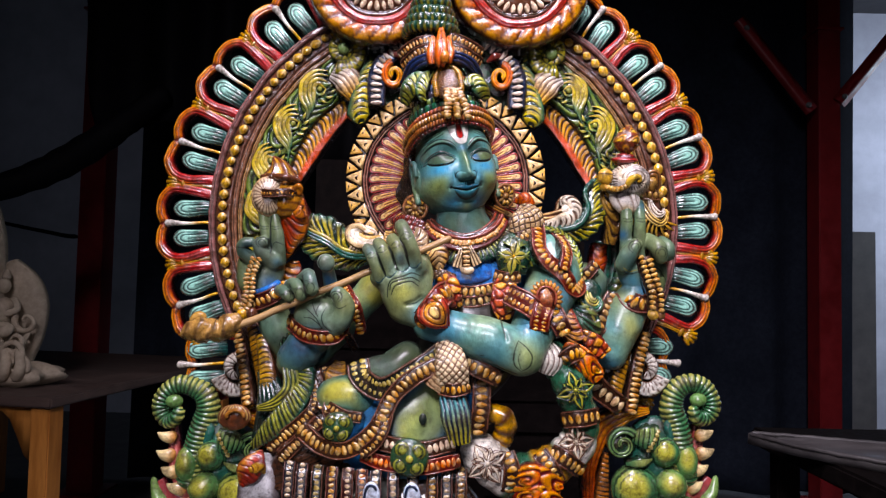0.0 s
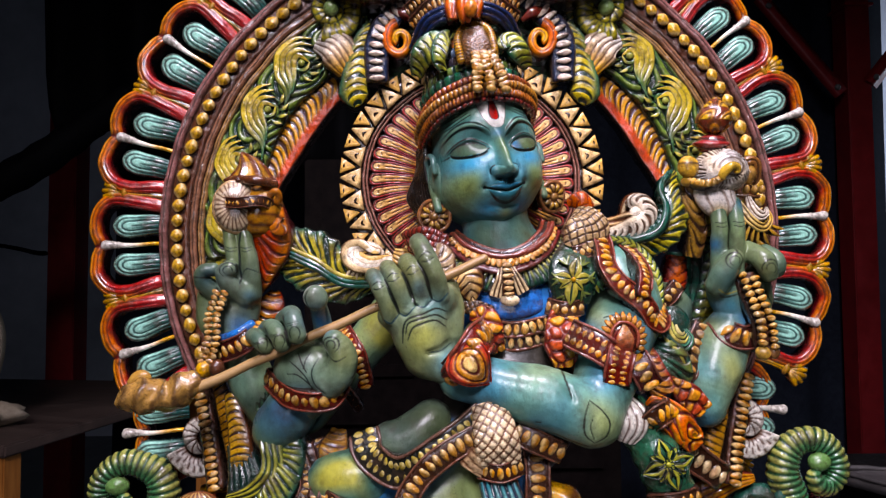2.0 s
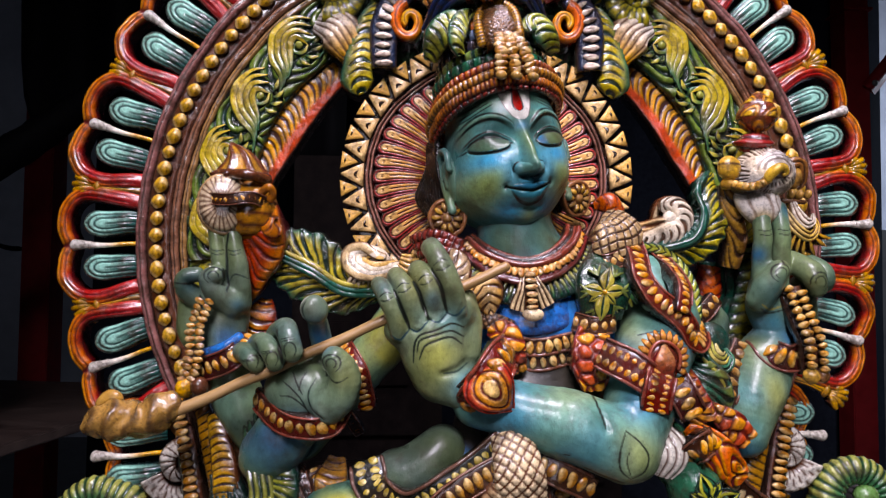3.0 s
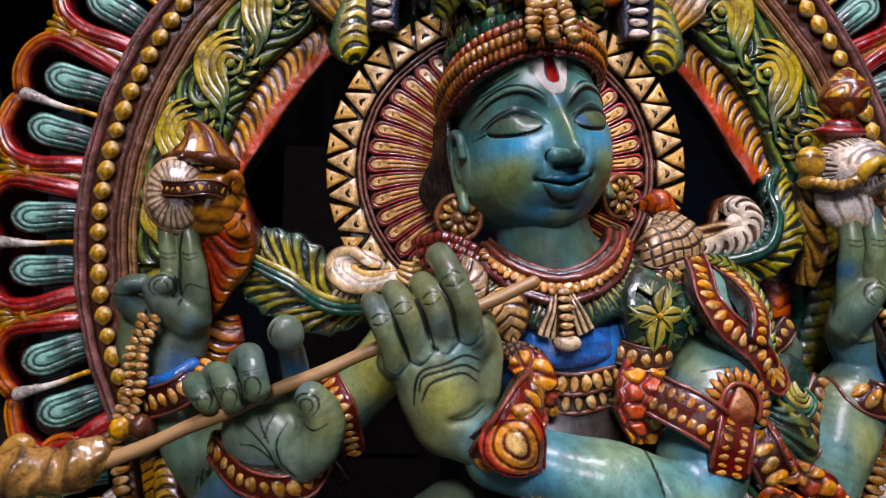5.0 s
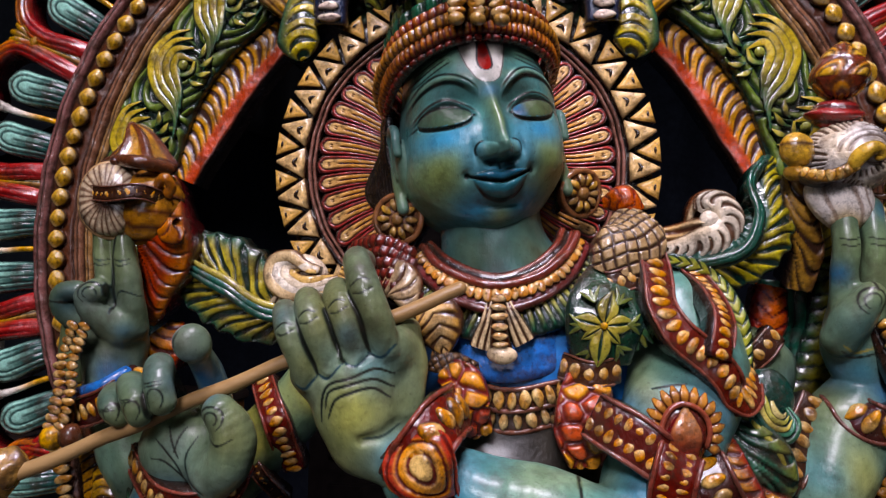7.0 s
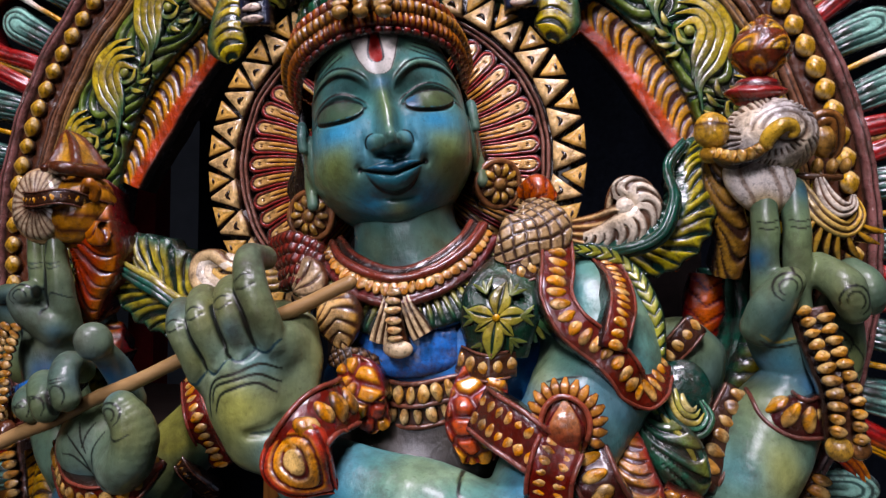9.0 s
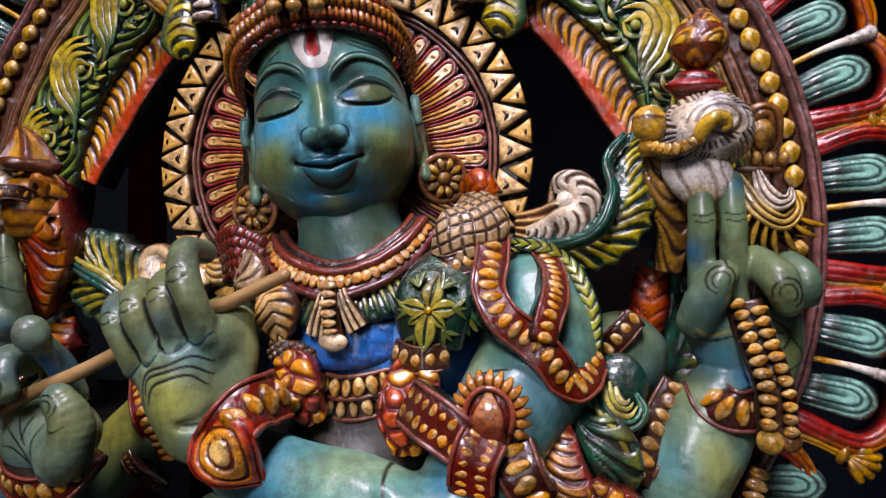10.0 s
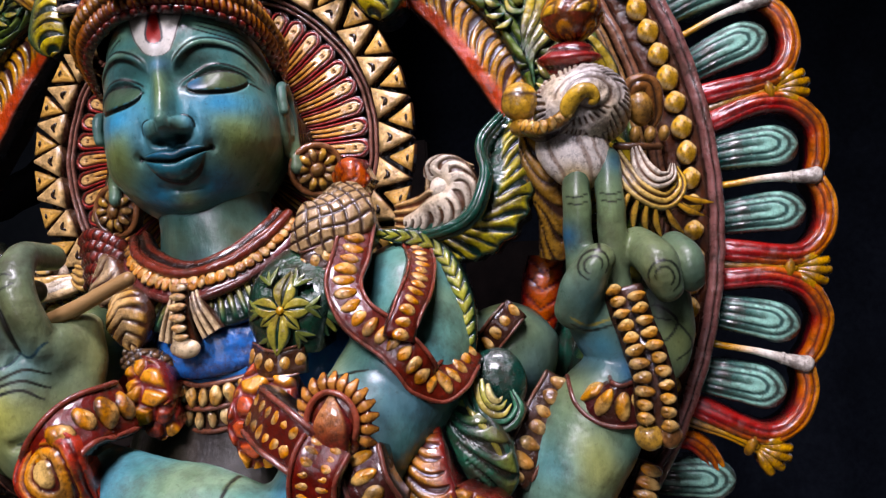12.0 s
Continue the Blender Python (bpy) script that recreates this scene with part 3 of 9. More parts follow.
# rear curtain with hanging folds
def hanging_cloth(name, x0, x1, y, z0, z1, mat, folds, depth, label, sag=None):
    cv = Carving()
    n, m = 24, folds * 10
    x = np.linspace(x0, x1, m)[None] + np.zeros((n, 1))
    f = np.linspace(0, 1, n)[:, None]
    ph = np.linspace(0, folds * 2 * math.pi, m)[None]
    yy = y + depth * np.sin(ph + 0.6 * np.sin(ph * 0.37)) * (0.5 + 0.5 * f) + 0.4 * depth * np.sin(ph * 0.31 + 3 * f)
    lo = z0 + (sag(np.linspace(0, 1, m)) if sag else 0.0)
    z = z1 + (lo - z1) * f
    front = np.stack([x, yy, z + 0 * x], -1)
    back = front + np.array([0, 0.006, 0])
    cv.grid(np.concatenate([front, back[::-1]], 0), (0.02, 0.02, 0.03))
    return setting(part(name, cv, mats=[mat]), label, "curtain")


hanging_cloth("backdrop_curtain", -1.75, 2.36, 4.05, 0.02, 3.55, CURTAIN, 9, 0.05, "dark navy cloth curtain hanging in folds behind the statue")
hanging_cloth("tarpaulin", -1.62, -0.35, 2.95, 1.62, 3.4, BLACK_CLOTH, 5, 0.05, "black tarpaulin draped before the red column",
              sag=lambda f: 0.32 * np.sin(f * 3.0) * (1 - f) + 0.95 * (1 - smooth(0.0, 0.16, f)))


def steel_column(x, y, wide, deep, label):
    """A square box column with a foot plate and a welded seam band."""
    ob = empty("steel_column", x, y, 0, label, "column", "structure")
    block("shaft", (x - wide / 2, y - deep / 2, 0.012), (x + wide / 2, y + deep / 2, 3.6), RED_STEEL, 0.005, ob)
    block("base_plate", (x - wide * 0.9, y - deep * 0.9, 0), (x + wide * 0.9, y + deep * 0.9, 0.012), RED_STEEL, 0.002, ob)
    block("cap_plate", (x - wide * 0.62, y - deep * 0.62, 2.60), (x + wide * 0.62, y + deep * 0.62, 2.612), RED_STEEL, 0.002, ob)
    return ob


steel_column(-1.892, 3.860, 0.134, 0.140, "red painted steel column beside the table, in shade")
right_column = steel_column(2.110, 3.92, 0.120, 0.135, "red painted steel column with bolted diagonal braces")
for px, pz, dx in ((2.00, 2.14, -0.40), (2.15, 2.19, 0.40)):
    cv = Carving()
    cv.tube([(px, 3.835, pz), (px + dx, 3.835, pz + 0.50)], 0.040, (0.2, 0.01, 0.01), 8, 4, 0.30, ends=False)
    b = part("brace", cv, right_column, mats=[RED_STEEL])
    for q in (0.06, 0.9):
        cv = Carving()
        cv.ball((px + dx * q, 3.820, pz + 0.50 * q), (0.016, 0.012, 0.016), (0.5, 0.5, 0.5))
        part("bolt", cv, b, mats=[GREY_BOARD])
setting(block("roof_beam", (-5.0, 3.62, 2.98), (5.2, 3.78, 3.16), RED_STEEL, 0.004), "red painted steel roof beam in the dark", "beam")

# black hose drooping in front of the grey wall
cv = Carving()
cv.tube([(-1.130, 2.860, 1.917), (-1.320, 2.860, 1.768), (-1.466, 2.820, 1.641), (-1.619, 2.780, 1.541), (-1.828, 2.700, 1.452), (-2.174, 2.600, 1.401)], [0.04, 0.055, 0.06, 0.052, 0.05, 0.05], (0.02, 0.02, 0.02), 60, 14,
        relief=lambda s, f, a: (0.004 * np.sin(s * 60 + 2 * a) * np.sin(a * 2), (0.02, 0.02, 0.02, 1)))
tagged(part("cloth_roll", cv, mats=[BLACK_CLOTH]), "black rolled tarpaulin drooping in front of the wall", "tarpaulin")
cv = Carving()
cv.tube([(-3.310, 4.900, 1.560), (-2.773, 4.600, 1.469), (-2.385, 4.300, 1.411), (-2.080, 3.900, 1.372), (-1.958, 3.840, 1.362)], 0.012, (0.02, 0.02, 0.02), 40, 8)
tagged(part("cable", cv, mats=[BLACK_CLOTH]), "thin black cable sagging along the wall", "cable")


# low work table with arched brackets
def work_table(x0, x1, y0, y1, top, label):
    ob = empty("work_table", (x0 + x1) / 2, (y0 + y1) / 2, 0, label, "table")
    block("tabletop", (x0, y0, top - 0.035), (x1, y1, top), TOP_WOOD, 0.006, ob)
    for lx in (x0 + 0.05, x1 - 0.05):
        for ly in (y0 + 0.05, y1 - 0.05):
            block("leg", (lx - 0.035, ly - 0.035, 0), (lx + 0.035, ly + 0.035, top - 0.035), TABLE_WOOD, 0.004, ob)
    for ly in (y0 + 0.03, y1 - 0.06):
        # apron whose lower edge is an arch between the legs
        n = 40
        x = np.linspace(x0 + 0.085, x1 - 0.085, n)
        k = np.abs(np.linspace(-1, 1, n))
        low = top - 0.055 - 0.17 * smooth(0.78, 1.0, k) ** 1.3
        cv = Carving()
        up = np.full(n, top - 0.036)
        sec = [np.stack([x, np.full(n, ly + dy), z], 1) for dy, z in ((0, low), (0, up), (0.03, up), (0.03, low))]
        cv.grid(np.stack(sec, 1), (0.3, 0.1, 0.02), True)
        part("apron", cv, ob, mats=[TABLE_WOOD])
    return ob


turned_table = work_table(-2.55, -1.20, 2.30, 3.62, 0.75, "wooden work table with a dusty dark top and arched orange apron")
turned_table.matrix_basis = Matrix.Translation((-1.824, 3.097, 0)) @ Matrix.Rotation(radians(-9.5), 4, "Z")


def raw_statuette(at, label):
    """An unpainted carving: oval backslab, seated figure, scrolled base, all one mesh."""
    cv = Carving()
    x, y, z = at
    c = (0.4, 0.3, 0.2)
    cv.ball((x - 0.02, y, z + 0.04), (0.24, 0.12, 0.05), c, 40, 16, relief=lambda la, lo: (1 + 0.12 * np.sin(lo * 7) + 0.06 * np.sin(lo * 17 + la * 6), np.array([*c, 1.0])))
    cv.ribbon([(x + 0.055, y, z + 0.06), (x + 0.075, y, z + 0.25), (x + 0.07, y, z + 0.36), (x + 0.03, y, z + 0.45)], [0.10, 0.17, 0.17, 0.04], dome(c, 0.25), 30, 10, 0.03)
    cv.ribbon([(x - 0.16, y + 0.02, z + 0.06), (x - 0.15, y + 0.02, z + 0.4), (x - 0.16, y + 0.02, z + 0.66), (x - 0.2, y + 0.02, z + 0.86)], [0.2, 0.27, 0.26, 0.06], dome(c, 0.2), 40, 10, 0.03)
    for dx, dz, k in ((0.05, 0.22, 1.0), (-0.14, 0.42, 1.6)):
        cv.tube([(x + dx, y - 0.04, z + dz), (x + dx, y - 0.05, z + dz + 0.05 * k), (x + dx, y - 0.05, z + dz + 0.10 * k)], [0.04 * k, 0.035 * k, 0.03 * k], c, 16, 14)
        cv.ball((x + dx, y - 0.06, z + dz + 0.14 * k), (0.022 * k, 0.022 * k, 0.028 * k), c)
        cv.tube([(x + dx, y - 0.05, z + dz + 0.16 * k), (x + dx, y - 0.05, z + dz + 0.20 * k)], [0.022 * k, 0.008 * k], c, 8, 10)
        for s in (-1, 1):
            cv.tube([(x + dx + s * 0.03 * k, y - 0.05, z + dz + 0.10 * k), (x + dx + s * 0.055 * k, y - 0.07, z + dz + 0.06 * k), (x + dx + s * 0.03 * k, y - 0.10, z + dz + 0.04 * k)], 0.012 * k, c, 12, 8)
            cv.tube([(x + dx, y - 0.08, z + dz), (x + dx + s * 0.05 * k, y - 0.10, z + dz - 0.01), (x + dx + s * 0.02 * k, y - 0.12, z + dz - 0.03)], 0.018 * k, c, 12, 8)
    for i in range(16):
        a = rnd.uniform(0, 6.28)
        px, pz = x + rnd.uniform(-0.2, 0.16), z + rnd.uniform(0.06, 0.24)
        cv.tube(spiral((px, y - 0.07 + rnd.uniform(-0.03, 0.02), pz), 0.045, 0.008, math.degrees(a), 1.2, 14), [0.012, 0.006], c, 26, 7)
    for i in range(7):
        px = x - 0.18 + 0.05 * i
        cv.tube([(px, y - 0.08, z + 0.03), (px + 0.03, y - 0.11, z + 0.08), (px + 0.01, y - 0.08, z + 0.15), (px + 0.03, y - 0.06, z + 0.2)], [0.022, 0.018, 0.014, 0.006], c, 20, 8)
    return tagged(part("statue", cv, mats=[RAW_WOOD]), label, "statue")


raw_statuette((-1.615, 2.60, 0.75), "unpainted pale carved wooden statue standing on the work table")

# dark pieces stacked by the other side
bench = empty("low_bench", 1.3, 1.8, 0, "dark wooden bench carrying a pale board", "bench")
block("seat", (1.00, 1.55, 0.66), (1.75, 2.30, 0.715), DARK_WOOD, 0.008, bench)
for lx in (1.04, 1.64):
    for ly in (1.60, 2.20):
        block("leg", (lx, ly, 0), (lx + 0.07, ly + 0.06, 0.66), DARK_WOOD, 0.006, bench)
tray = empty("wooden_tray", 1.2, 1.8, 0.715, "boat-shaped grey-brown wooden tray with a worn pale rim", "tray")
f = np.linspace(0, 1, 50)
mid = spline([(0.88, 2.04, 0.745), (1.12, 1.86, 0.742), (1.50, 1.66, 0.745)], 50)
out = unit(np.cross(unit(np.gradient(mid, axis=0)), (0, 0, 1.0)))
half_w = 0.15 * np.sin(np.clip(f * 1.02, 0.0, 1) * math.pi * 0.62) ** 0.8 + 0.004
cv = Carving()
rows = [mid + out * (half_w * k)[:, None] + np.array((0, 0, h)) for k, h in ((-0.9, -0.028), (-1.0, 0.0), (-0.93, 0.002), (-0.86, -0.008), (0, -0.014), (0.86, -0.008), (0.93, 0.002), (1.0, 0.0), (0.9, -0.028))]
cv.grid(np.stack(rows, 1), (0.03, 0.02, 0.02), True)
part("dish", cv, tray, mats=[PALE_BOARD])
for s in (-1, 1):
    cv = Carving()
    cv.tube([tuple(p) for p in (mid + out * (half_w * s * 0.98)[:, None] + np.array((0, 0, 0.001)))[::7]], 0.006, (0.03, 0.02, 0.02), 60, 8)
    part("rim", cv, tray, mats=[PALE_BOARD])
cv = Carving()
cv.tube([(1.42, 1.85, 0.705), (1.50, 2.0, 1.0), (1.66, 2.2, 1.42)], [0.14, 0.12, 0.03], (0.03, 0.02, 0.02), 20, 10, 0.3)
tagged(part("carved_plank", cv, mats=[DARK_WOOD]), "dark brown carved plank leaning over the bench", "plank")
tagged(block("grey_panel", (2.672, 4.72, 0.0), (2.887, 4.76, 1.56), GREY_BOARD, 0.004), "grey board standing against the wall", "board")


# dark carved door leaves that stand behind the statue
def carved_door(x0, x1, y, z1, label):
    ob = empty("carved_door", (x0 + x1) / 2, y, 0, label, "door")
    block("leaf", (x0, y, 0), (x1, y + 0.04, z1), DARK_WOOD, 0.005, ob)
    n = 4
    for i in range(n):
        za, zb = 0.08 + i * (z1 - 0.1) / n, 0.02 + (i + 1) * (z1 - 0.1) / n
        block("panel", (x0 + 0.05, y - 0.012, za), (x1 - 0.05, y + 0.002, zb), DARK_WOOD, 0.004, ob)
        block("rail", (x0 + 0.09, y - 0.020, (za + zb) / 2 - 0.02), (x1 - 0.09, y - 0.010, (za + zb) / 2 + 0.02), DARK_WOOD, 0.004, ob)
    return ob


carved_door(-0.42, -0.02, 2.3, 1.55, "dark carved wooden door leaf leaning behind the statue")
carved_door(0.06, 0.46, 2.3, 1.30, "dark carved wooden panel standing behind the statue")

# ---------------------------------------------------------------- the carved arch behind the figure
CX, CZ, YA = 0.0, 1.262, 1.272


def ring(r, a, y=YA, lean=1.6):
    a = np.radians(np.asarray(a, float) + lean)
    return np.stack([CX + r * np.cos(a), y + 0 * a, CZ + r * np.sin(a)], -1)


def arc(r, a0, a1, n=120, y=YA, lean=1.6):
    return ring(np.linspace(r, r, n), np.linspace(a0, a1, n), y, lean)


arch = empty("carved_arch", 0, 1.28, 0.0, "round painted wooden arch carved with petals, beads and dragon heads", "carved arch")

cv = Carving()
cv.ribbon(arc(0.396, 225, -45, 300), 0.030, flat_band(BRN, DKB, 0.001), m=7, thick=0.025)
bead_band = part("bead_channel", cv, arch, label="dark brown channel that holds the yellow beads")
for r, w, c in ((0.4165, 0.013, (.20, .085, .075)), (0.376, 0.011, (.20, .09, .05)), (0.3655, 0.009, (.26, .14, .05))):
    cv = Carving()
    cv.ribbon(arc(r, 225, -45, 300), w, grooves(2, c, DKB, 0.9, 0.001), m=9, thick=0.028)
    part("rim", cv, arch, label="worn brown moulded rim")

cv = Carving()
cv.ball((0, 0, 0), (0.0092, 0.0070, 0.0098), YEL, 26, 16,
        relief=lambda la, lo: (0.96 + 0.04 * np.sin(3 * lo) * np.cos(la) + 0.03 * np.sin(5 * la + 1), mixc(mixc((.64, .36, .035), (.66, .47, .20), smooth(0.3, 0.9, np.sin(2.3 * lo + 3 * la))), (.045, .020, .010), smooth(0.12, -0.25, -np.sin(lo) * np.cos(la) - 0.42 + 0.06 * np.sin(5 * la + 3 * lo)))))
bead_mesh = cv.mesh("bead")
step = 2.95
for side in (1, -1):
    for i in range(34):
        a = -22 + step * i
        a = a if side > 0 else 180 - a
        p = ring(0.397, a, YA - 0.005)
        z = 1 + 0.08 * rnd.uniform(-1, 1)
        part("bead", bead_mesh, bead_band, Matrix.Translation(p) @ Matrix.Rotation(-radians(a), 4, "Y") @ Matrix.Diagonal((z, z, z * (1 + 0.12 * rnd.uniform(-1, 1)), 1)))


# petal loops round the rim: local x runs outward from the arch's middle, z along the rim
def mirror_path(p):
    return p + [(x, y, -z) for x, y, z in p[-2::-1]]


loop = Carving()
path = mirror_path([(0.416, 0, -0.050), (0.440, -0.006, -0.056), (0.468, -0.008, -0.0625), (0.492, -0.006, -0.060), (0.508, -0.004, -0.042), (0.510, -0.002, -0.018), (0.505, -0.001, 0.0)])


def loop_relief(s, f, u, w):
    k = np.minimum(f, 1 - f) * 2
    ph = (u + 1) / 2 * 3
    g = 1 - smooth(0.16, 0.42, np.abs(ph - np.round(ph)) * 2)
    g = np.maximum(g * smooth(0.0, 0.2, k), 1 - smooth(0.008, 0.02, np.abs(k - 0.985)))
    c = mixc((.30, .017, .016), (.48, .115, .016), smooth(0.30, 0.75, k + 0.35 * u + 0.08 * np.sin(s * 160)))
    c = mixc(c, (.58, .27, .03), 0.65 * smooth(0.35, 0.9, k) * smooth(-0.1, 0.8, u))
    c = mixc(c, (.46, .05, .05), 0.4 * (1 - smooth(0.05, 0.3, k)))
    return w * 0.8 * np.sqrt(np.maximum(1 - u * u, 0)) - 0.0018 * g, mixc(c, DRED, g)


loop.ribbon(path, lambda f: 0.0165 + 0.004 * np.abs(2 * f - 1), loop_relief, 90, 13, 0.022)
loop_mesh = loop.mesh("petal_loop")

tongue = Carving()


def tongue_relief(s, f, u, w):
    e = np.maximum(np.abs(u), 0)
    e = np.maximum(e, smooth(0.70, 1.0, f) * 0.0 + np.hypot(u, np.maximum(f - 0.62, 0) / 0.38))
    k = 1 - smooth(0.04, 0.10, np.abs(e - 0.70))
    k = np.maximum(k, 1 - smooth(0.04, 0.09, np.abs(e - 0.40)))
    k = np.maximum(k, (1 - smooth(0.03, 0.09, np.abs(u))) * (1 - smooth(0.55, 0.65, f)))
    k = np.maximum(k, smooth(0.9, 1.0, e))
    c = mixc((.010, .060, .050), (.30, .58, .47), smooth(0.22, 0.70, f + 0.12 * np.sin(u * 9)))
    return w * 0.45 * np.sqrt(np.maximum(1 - u ** 2, 0)) - 0.0009 * k, mixc(c, (.01, .035, .035), 0.9 * k)


tongue.ribbon([(0.414, -0.002, 0), (0.44, -0.012, 0), (0.488, -0.008, 0)], lambda f: 0.035 * np.sqrt(np.clip(1 - (np.maximum(f - 0.72, 0) / 0.28) ** 2, 0.01, 1)) * (0.8 + 0.25 * f), tongue_relief, 46, 33, 0.018)
tongue_mesh = tongue.mesh("tongue")

spike = Carving()
spike.tube([(0.412, -0.004, 0), (0.45, -0.010, 0), (0.482, -0.008, 0), (0.492, -0.008, 0), (0.502, -0.006, 0)], [0.0030, 0.0028, 0.0030, 0.0046, 0.0082], CREAM, 40, 12,
           relief=lambda s, f, a: (0 * a * f, mixc(YEL, WHITE, smooth(0.25, 0.6, f)) + 0 * a[..., None]))
spike.ball((0.478, -0.008, 0), (0.0028, 0.0052, 0.0052), WHITE, 14, 10)
spike_mesh = spike.mesh("spike")

stem = Carving()
stem.ribbon([(0.415, 0.0, 0), (0.45, -0.006, 0), (0.480, -0.006, 0)], [0.016, 0.011, 0.013], grooves(3, (.26, .14, .05), DKB, 0.9, 0.0012, YEL), 40, 11, 0.02)
stem.tube([(0.474, -0.006, -0.010), (0.474, -0.012, 0), (0.474, -0.006, 0.010)], 0.004, GOLD, 10, 8)
for t in (-50, -25, 0, 25, 50):
    t = radians(t)
    stem.ribbon([(0.480, -0.008, 0.004 * math.sin(t)), (0.480 + 0.011 * math.cos(t), -0.010, 0.011 * math.sin(t)), (0.480 + 0.025 * math.cos(t), -0.004, 0.020 * math.sin(t))],
                [0.003, 0.009, 0.008], dome(YEL, 0.9, BRN), 12, 7, 0.014)
stem_mesh = stem.mesh("stem")

for side in (1, -1):
    for k in range(-2, 5):
        a = 0.55 + 17.35 * k
        lean = 2.1 if k > -2 else 4.0
        th = radians((a if side > 0 else 180 - a) + lean * (1 if k > -2 else side * 0.6))
        size = (1.0 if k > -2 else 0.94) * (0.985 if side > 0 else 1.0)
        m = Matrix.Translation((CX, YA + 0.018 + 0.010 * side, CZ)) @ Matrix.Rotation(-th, 4, "Y")
        if k == -2:
            # the lowest loops stand out level, where the arch runs straight down
            m = Matrix.Translation((0.350, YA + 0.028, 1.0215) if side > 0 else (-0.384, YA + 0.008, 1.000)) @ Matrix.Rotation(-radians(-3 if side > 0 else 183), 4, "Y") @ Matrix.Translation((-0.416, 0, 0))
        ob = part("petal_loop", loop_mesh, arch, m @ Matrix.Diagonal((size, 1, size, 1)))
        for s in (-1, 1):
            part("tongue", tongue_mesh, ob, m @ Matrix.Translation((0, 0.004, s * 0.0265)) @ Matrix.Diagonal((1, 1, 1 + 0.06 * rnd.uniform(-1, 1), 1)), "mint green tongue-shaped petal")
        part("spike", spike_mesh, ob, m, "cream spike between two green petals")
    for k in range(-3, 5):
        a = 9.2 + 17.35 * k
        th = radians((a if side > 0 else 180 - a) + 2.1)
        part("stem", stem_mesh, arch, Matrix.Translation((CX, YA + 0.018 + 0.010 * side, CZ)) @ Matrix.Rotation(-th, 4, "Y"), "gold stem ending in a fan-shaped bud")


def sx(side, *pts):
    """Mirror points for the other half of the arch."""
    return [(side * x, y, z) for x, y, z in pts]


for side in (-1, 1):
    # scrolled foliage inside the bead band
    cv = Carving()
    a = np.linspace(-4, 66, 560)
    th = a if side > 0 else 180 - a
    r = 0.330 + 0 * a
    cv.ribbon(ring(r, th, YA + 0.004, 0.8), lambda f: 0.074 + 0.006 * np.sin(f * 9), acanthus(0.080, 0.0080, (.10, .15, .020), (.003, .018, .012), (.010, .055, .028), -1, side), m=71, thick=0.03)
    band = lambda q, y: tuple(ring(0.330 + y, (q / 0.33 * 57.3 - 4) if side > 0 else 180 - (q / 0.33 * 57.3 - 4), YA - 0.004, 0.8))
    for i in range(5):
        leaf_scroll(cv, band, 0.052 + 0.080 * i, -0.006 + 0.005 * (i % 2), 0.95 + 0.08 * rnd.uniform(-1, 1))
    part("foliage", cv, arch, label="green and yellow scrolled foliage")
    # flame strip and its red edge
    p = sx(side, (0.178, 1.283, 1.472), (0.222, 1.285, 1.428), (0.258, 1.285, 1.372), (0.282, 1.283, 1.325))
    cv = Carving()
    cv.ribbon(p, [0.030, 0.040, 0.040, 0.034], crescents(0.0106, -0.7, (.58, .27, .022), (.050, .014, .008), (.44, .050, .012), DKB, 0.66, 0.36, 0.72, -side, 0.12, 0.0011, 0.6, plain=(0.46, 0.24)), 240, 31, 0.03)
    part("flame_strip", cv, arch, label="orange strip carved with dark flame strokes")
    cv = Carving()
    q = [(x + side * 0.021, y - 0.004, z + 0.016) for x, y, z in p]
    cv.ribbon(q, [0.012, 0.016, 0.016, 0.012], grooves(3, (.20, .040, .034), (.035, .012, .010), 0.6, 0.0015, gap=0.45), 80, 15, 0.03)
    part("moulded_edge", cv, arch, label="dark red grooved edge of the flame strip")
    # volute, cream petal and hanging feather above the halo
    cv = Carving()
    c = (side * 0.186, 1.255, 1.566)
    sp = spiral(c, 0.034, 0.009, 250, 1.25 * 1, 110)
    if side > 0:
        sp[:, 0] = 2 * c[0] - sp[:, 0]
    cv.ribbon(sp, lambda f: 0.030 - 0.016 * f, feather(0.0085, side * 0.5, LIME, DGRN, 0.6, 0.002, 0.45, side=side), m=13, thick=0.035)
    cv.ball((c[0], c[1] - 0.006, c[2]), (0.011, 0.012, 0.011), (.20, .30, .10), 14, 10)
    part("volute", cv, arch, label="green rolled volute with radiating strokes")
    cv = Carving()
    cv.ribbon(sx(side, (0.205, 1.262, 1.525), (0.180, 1.252, 1.512), (0.158, 1.256, 1.478)), [0.03, 0.056, 0.030], grooves(6, WHITE, BRN, 0.35, 0.002, YEL), 50, 21, 0.03)
    part("cream_petal", cv, arch, label="cream petal with fine brown lines")
    cv = Carving()
    cv.ribbon(sx(side, (0.132, 1.258, 1.545), (0.146, 1.252, 1.515), (0.154, 1.250, 1.480), (0.156, 1.250, 1.455), (0.154, 1.250, 1.432)), lambda f: np.interp(f, [0, 0.3, 0.6, 0.85, 1], [0.022, 0.032, 0.034, 0.042, 0.030]) * np.sqrt(np.clip(1 - (np.maximum(f - 0.86, 0) / 0.14) ** 2, 0.02, 1)),
              crescents(0.0125, -0.5, (.46, .36, .02), (.006, .020, .010), (.02, .09, .045), DGRN, 0.58, 0.36, 0.68, side, 0.4, 0.0016, 0.3), 170, 27, 0.03)
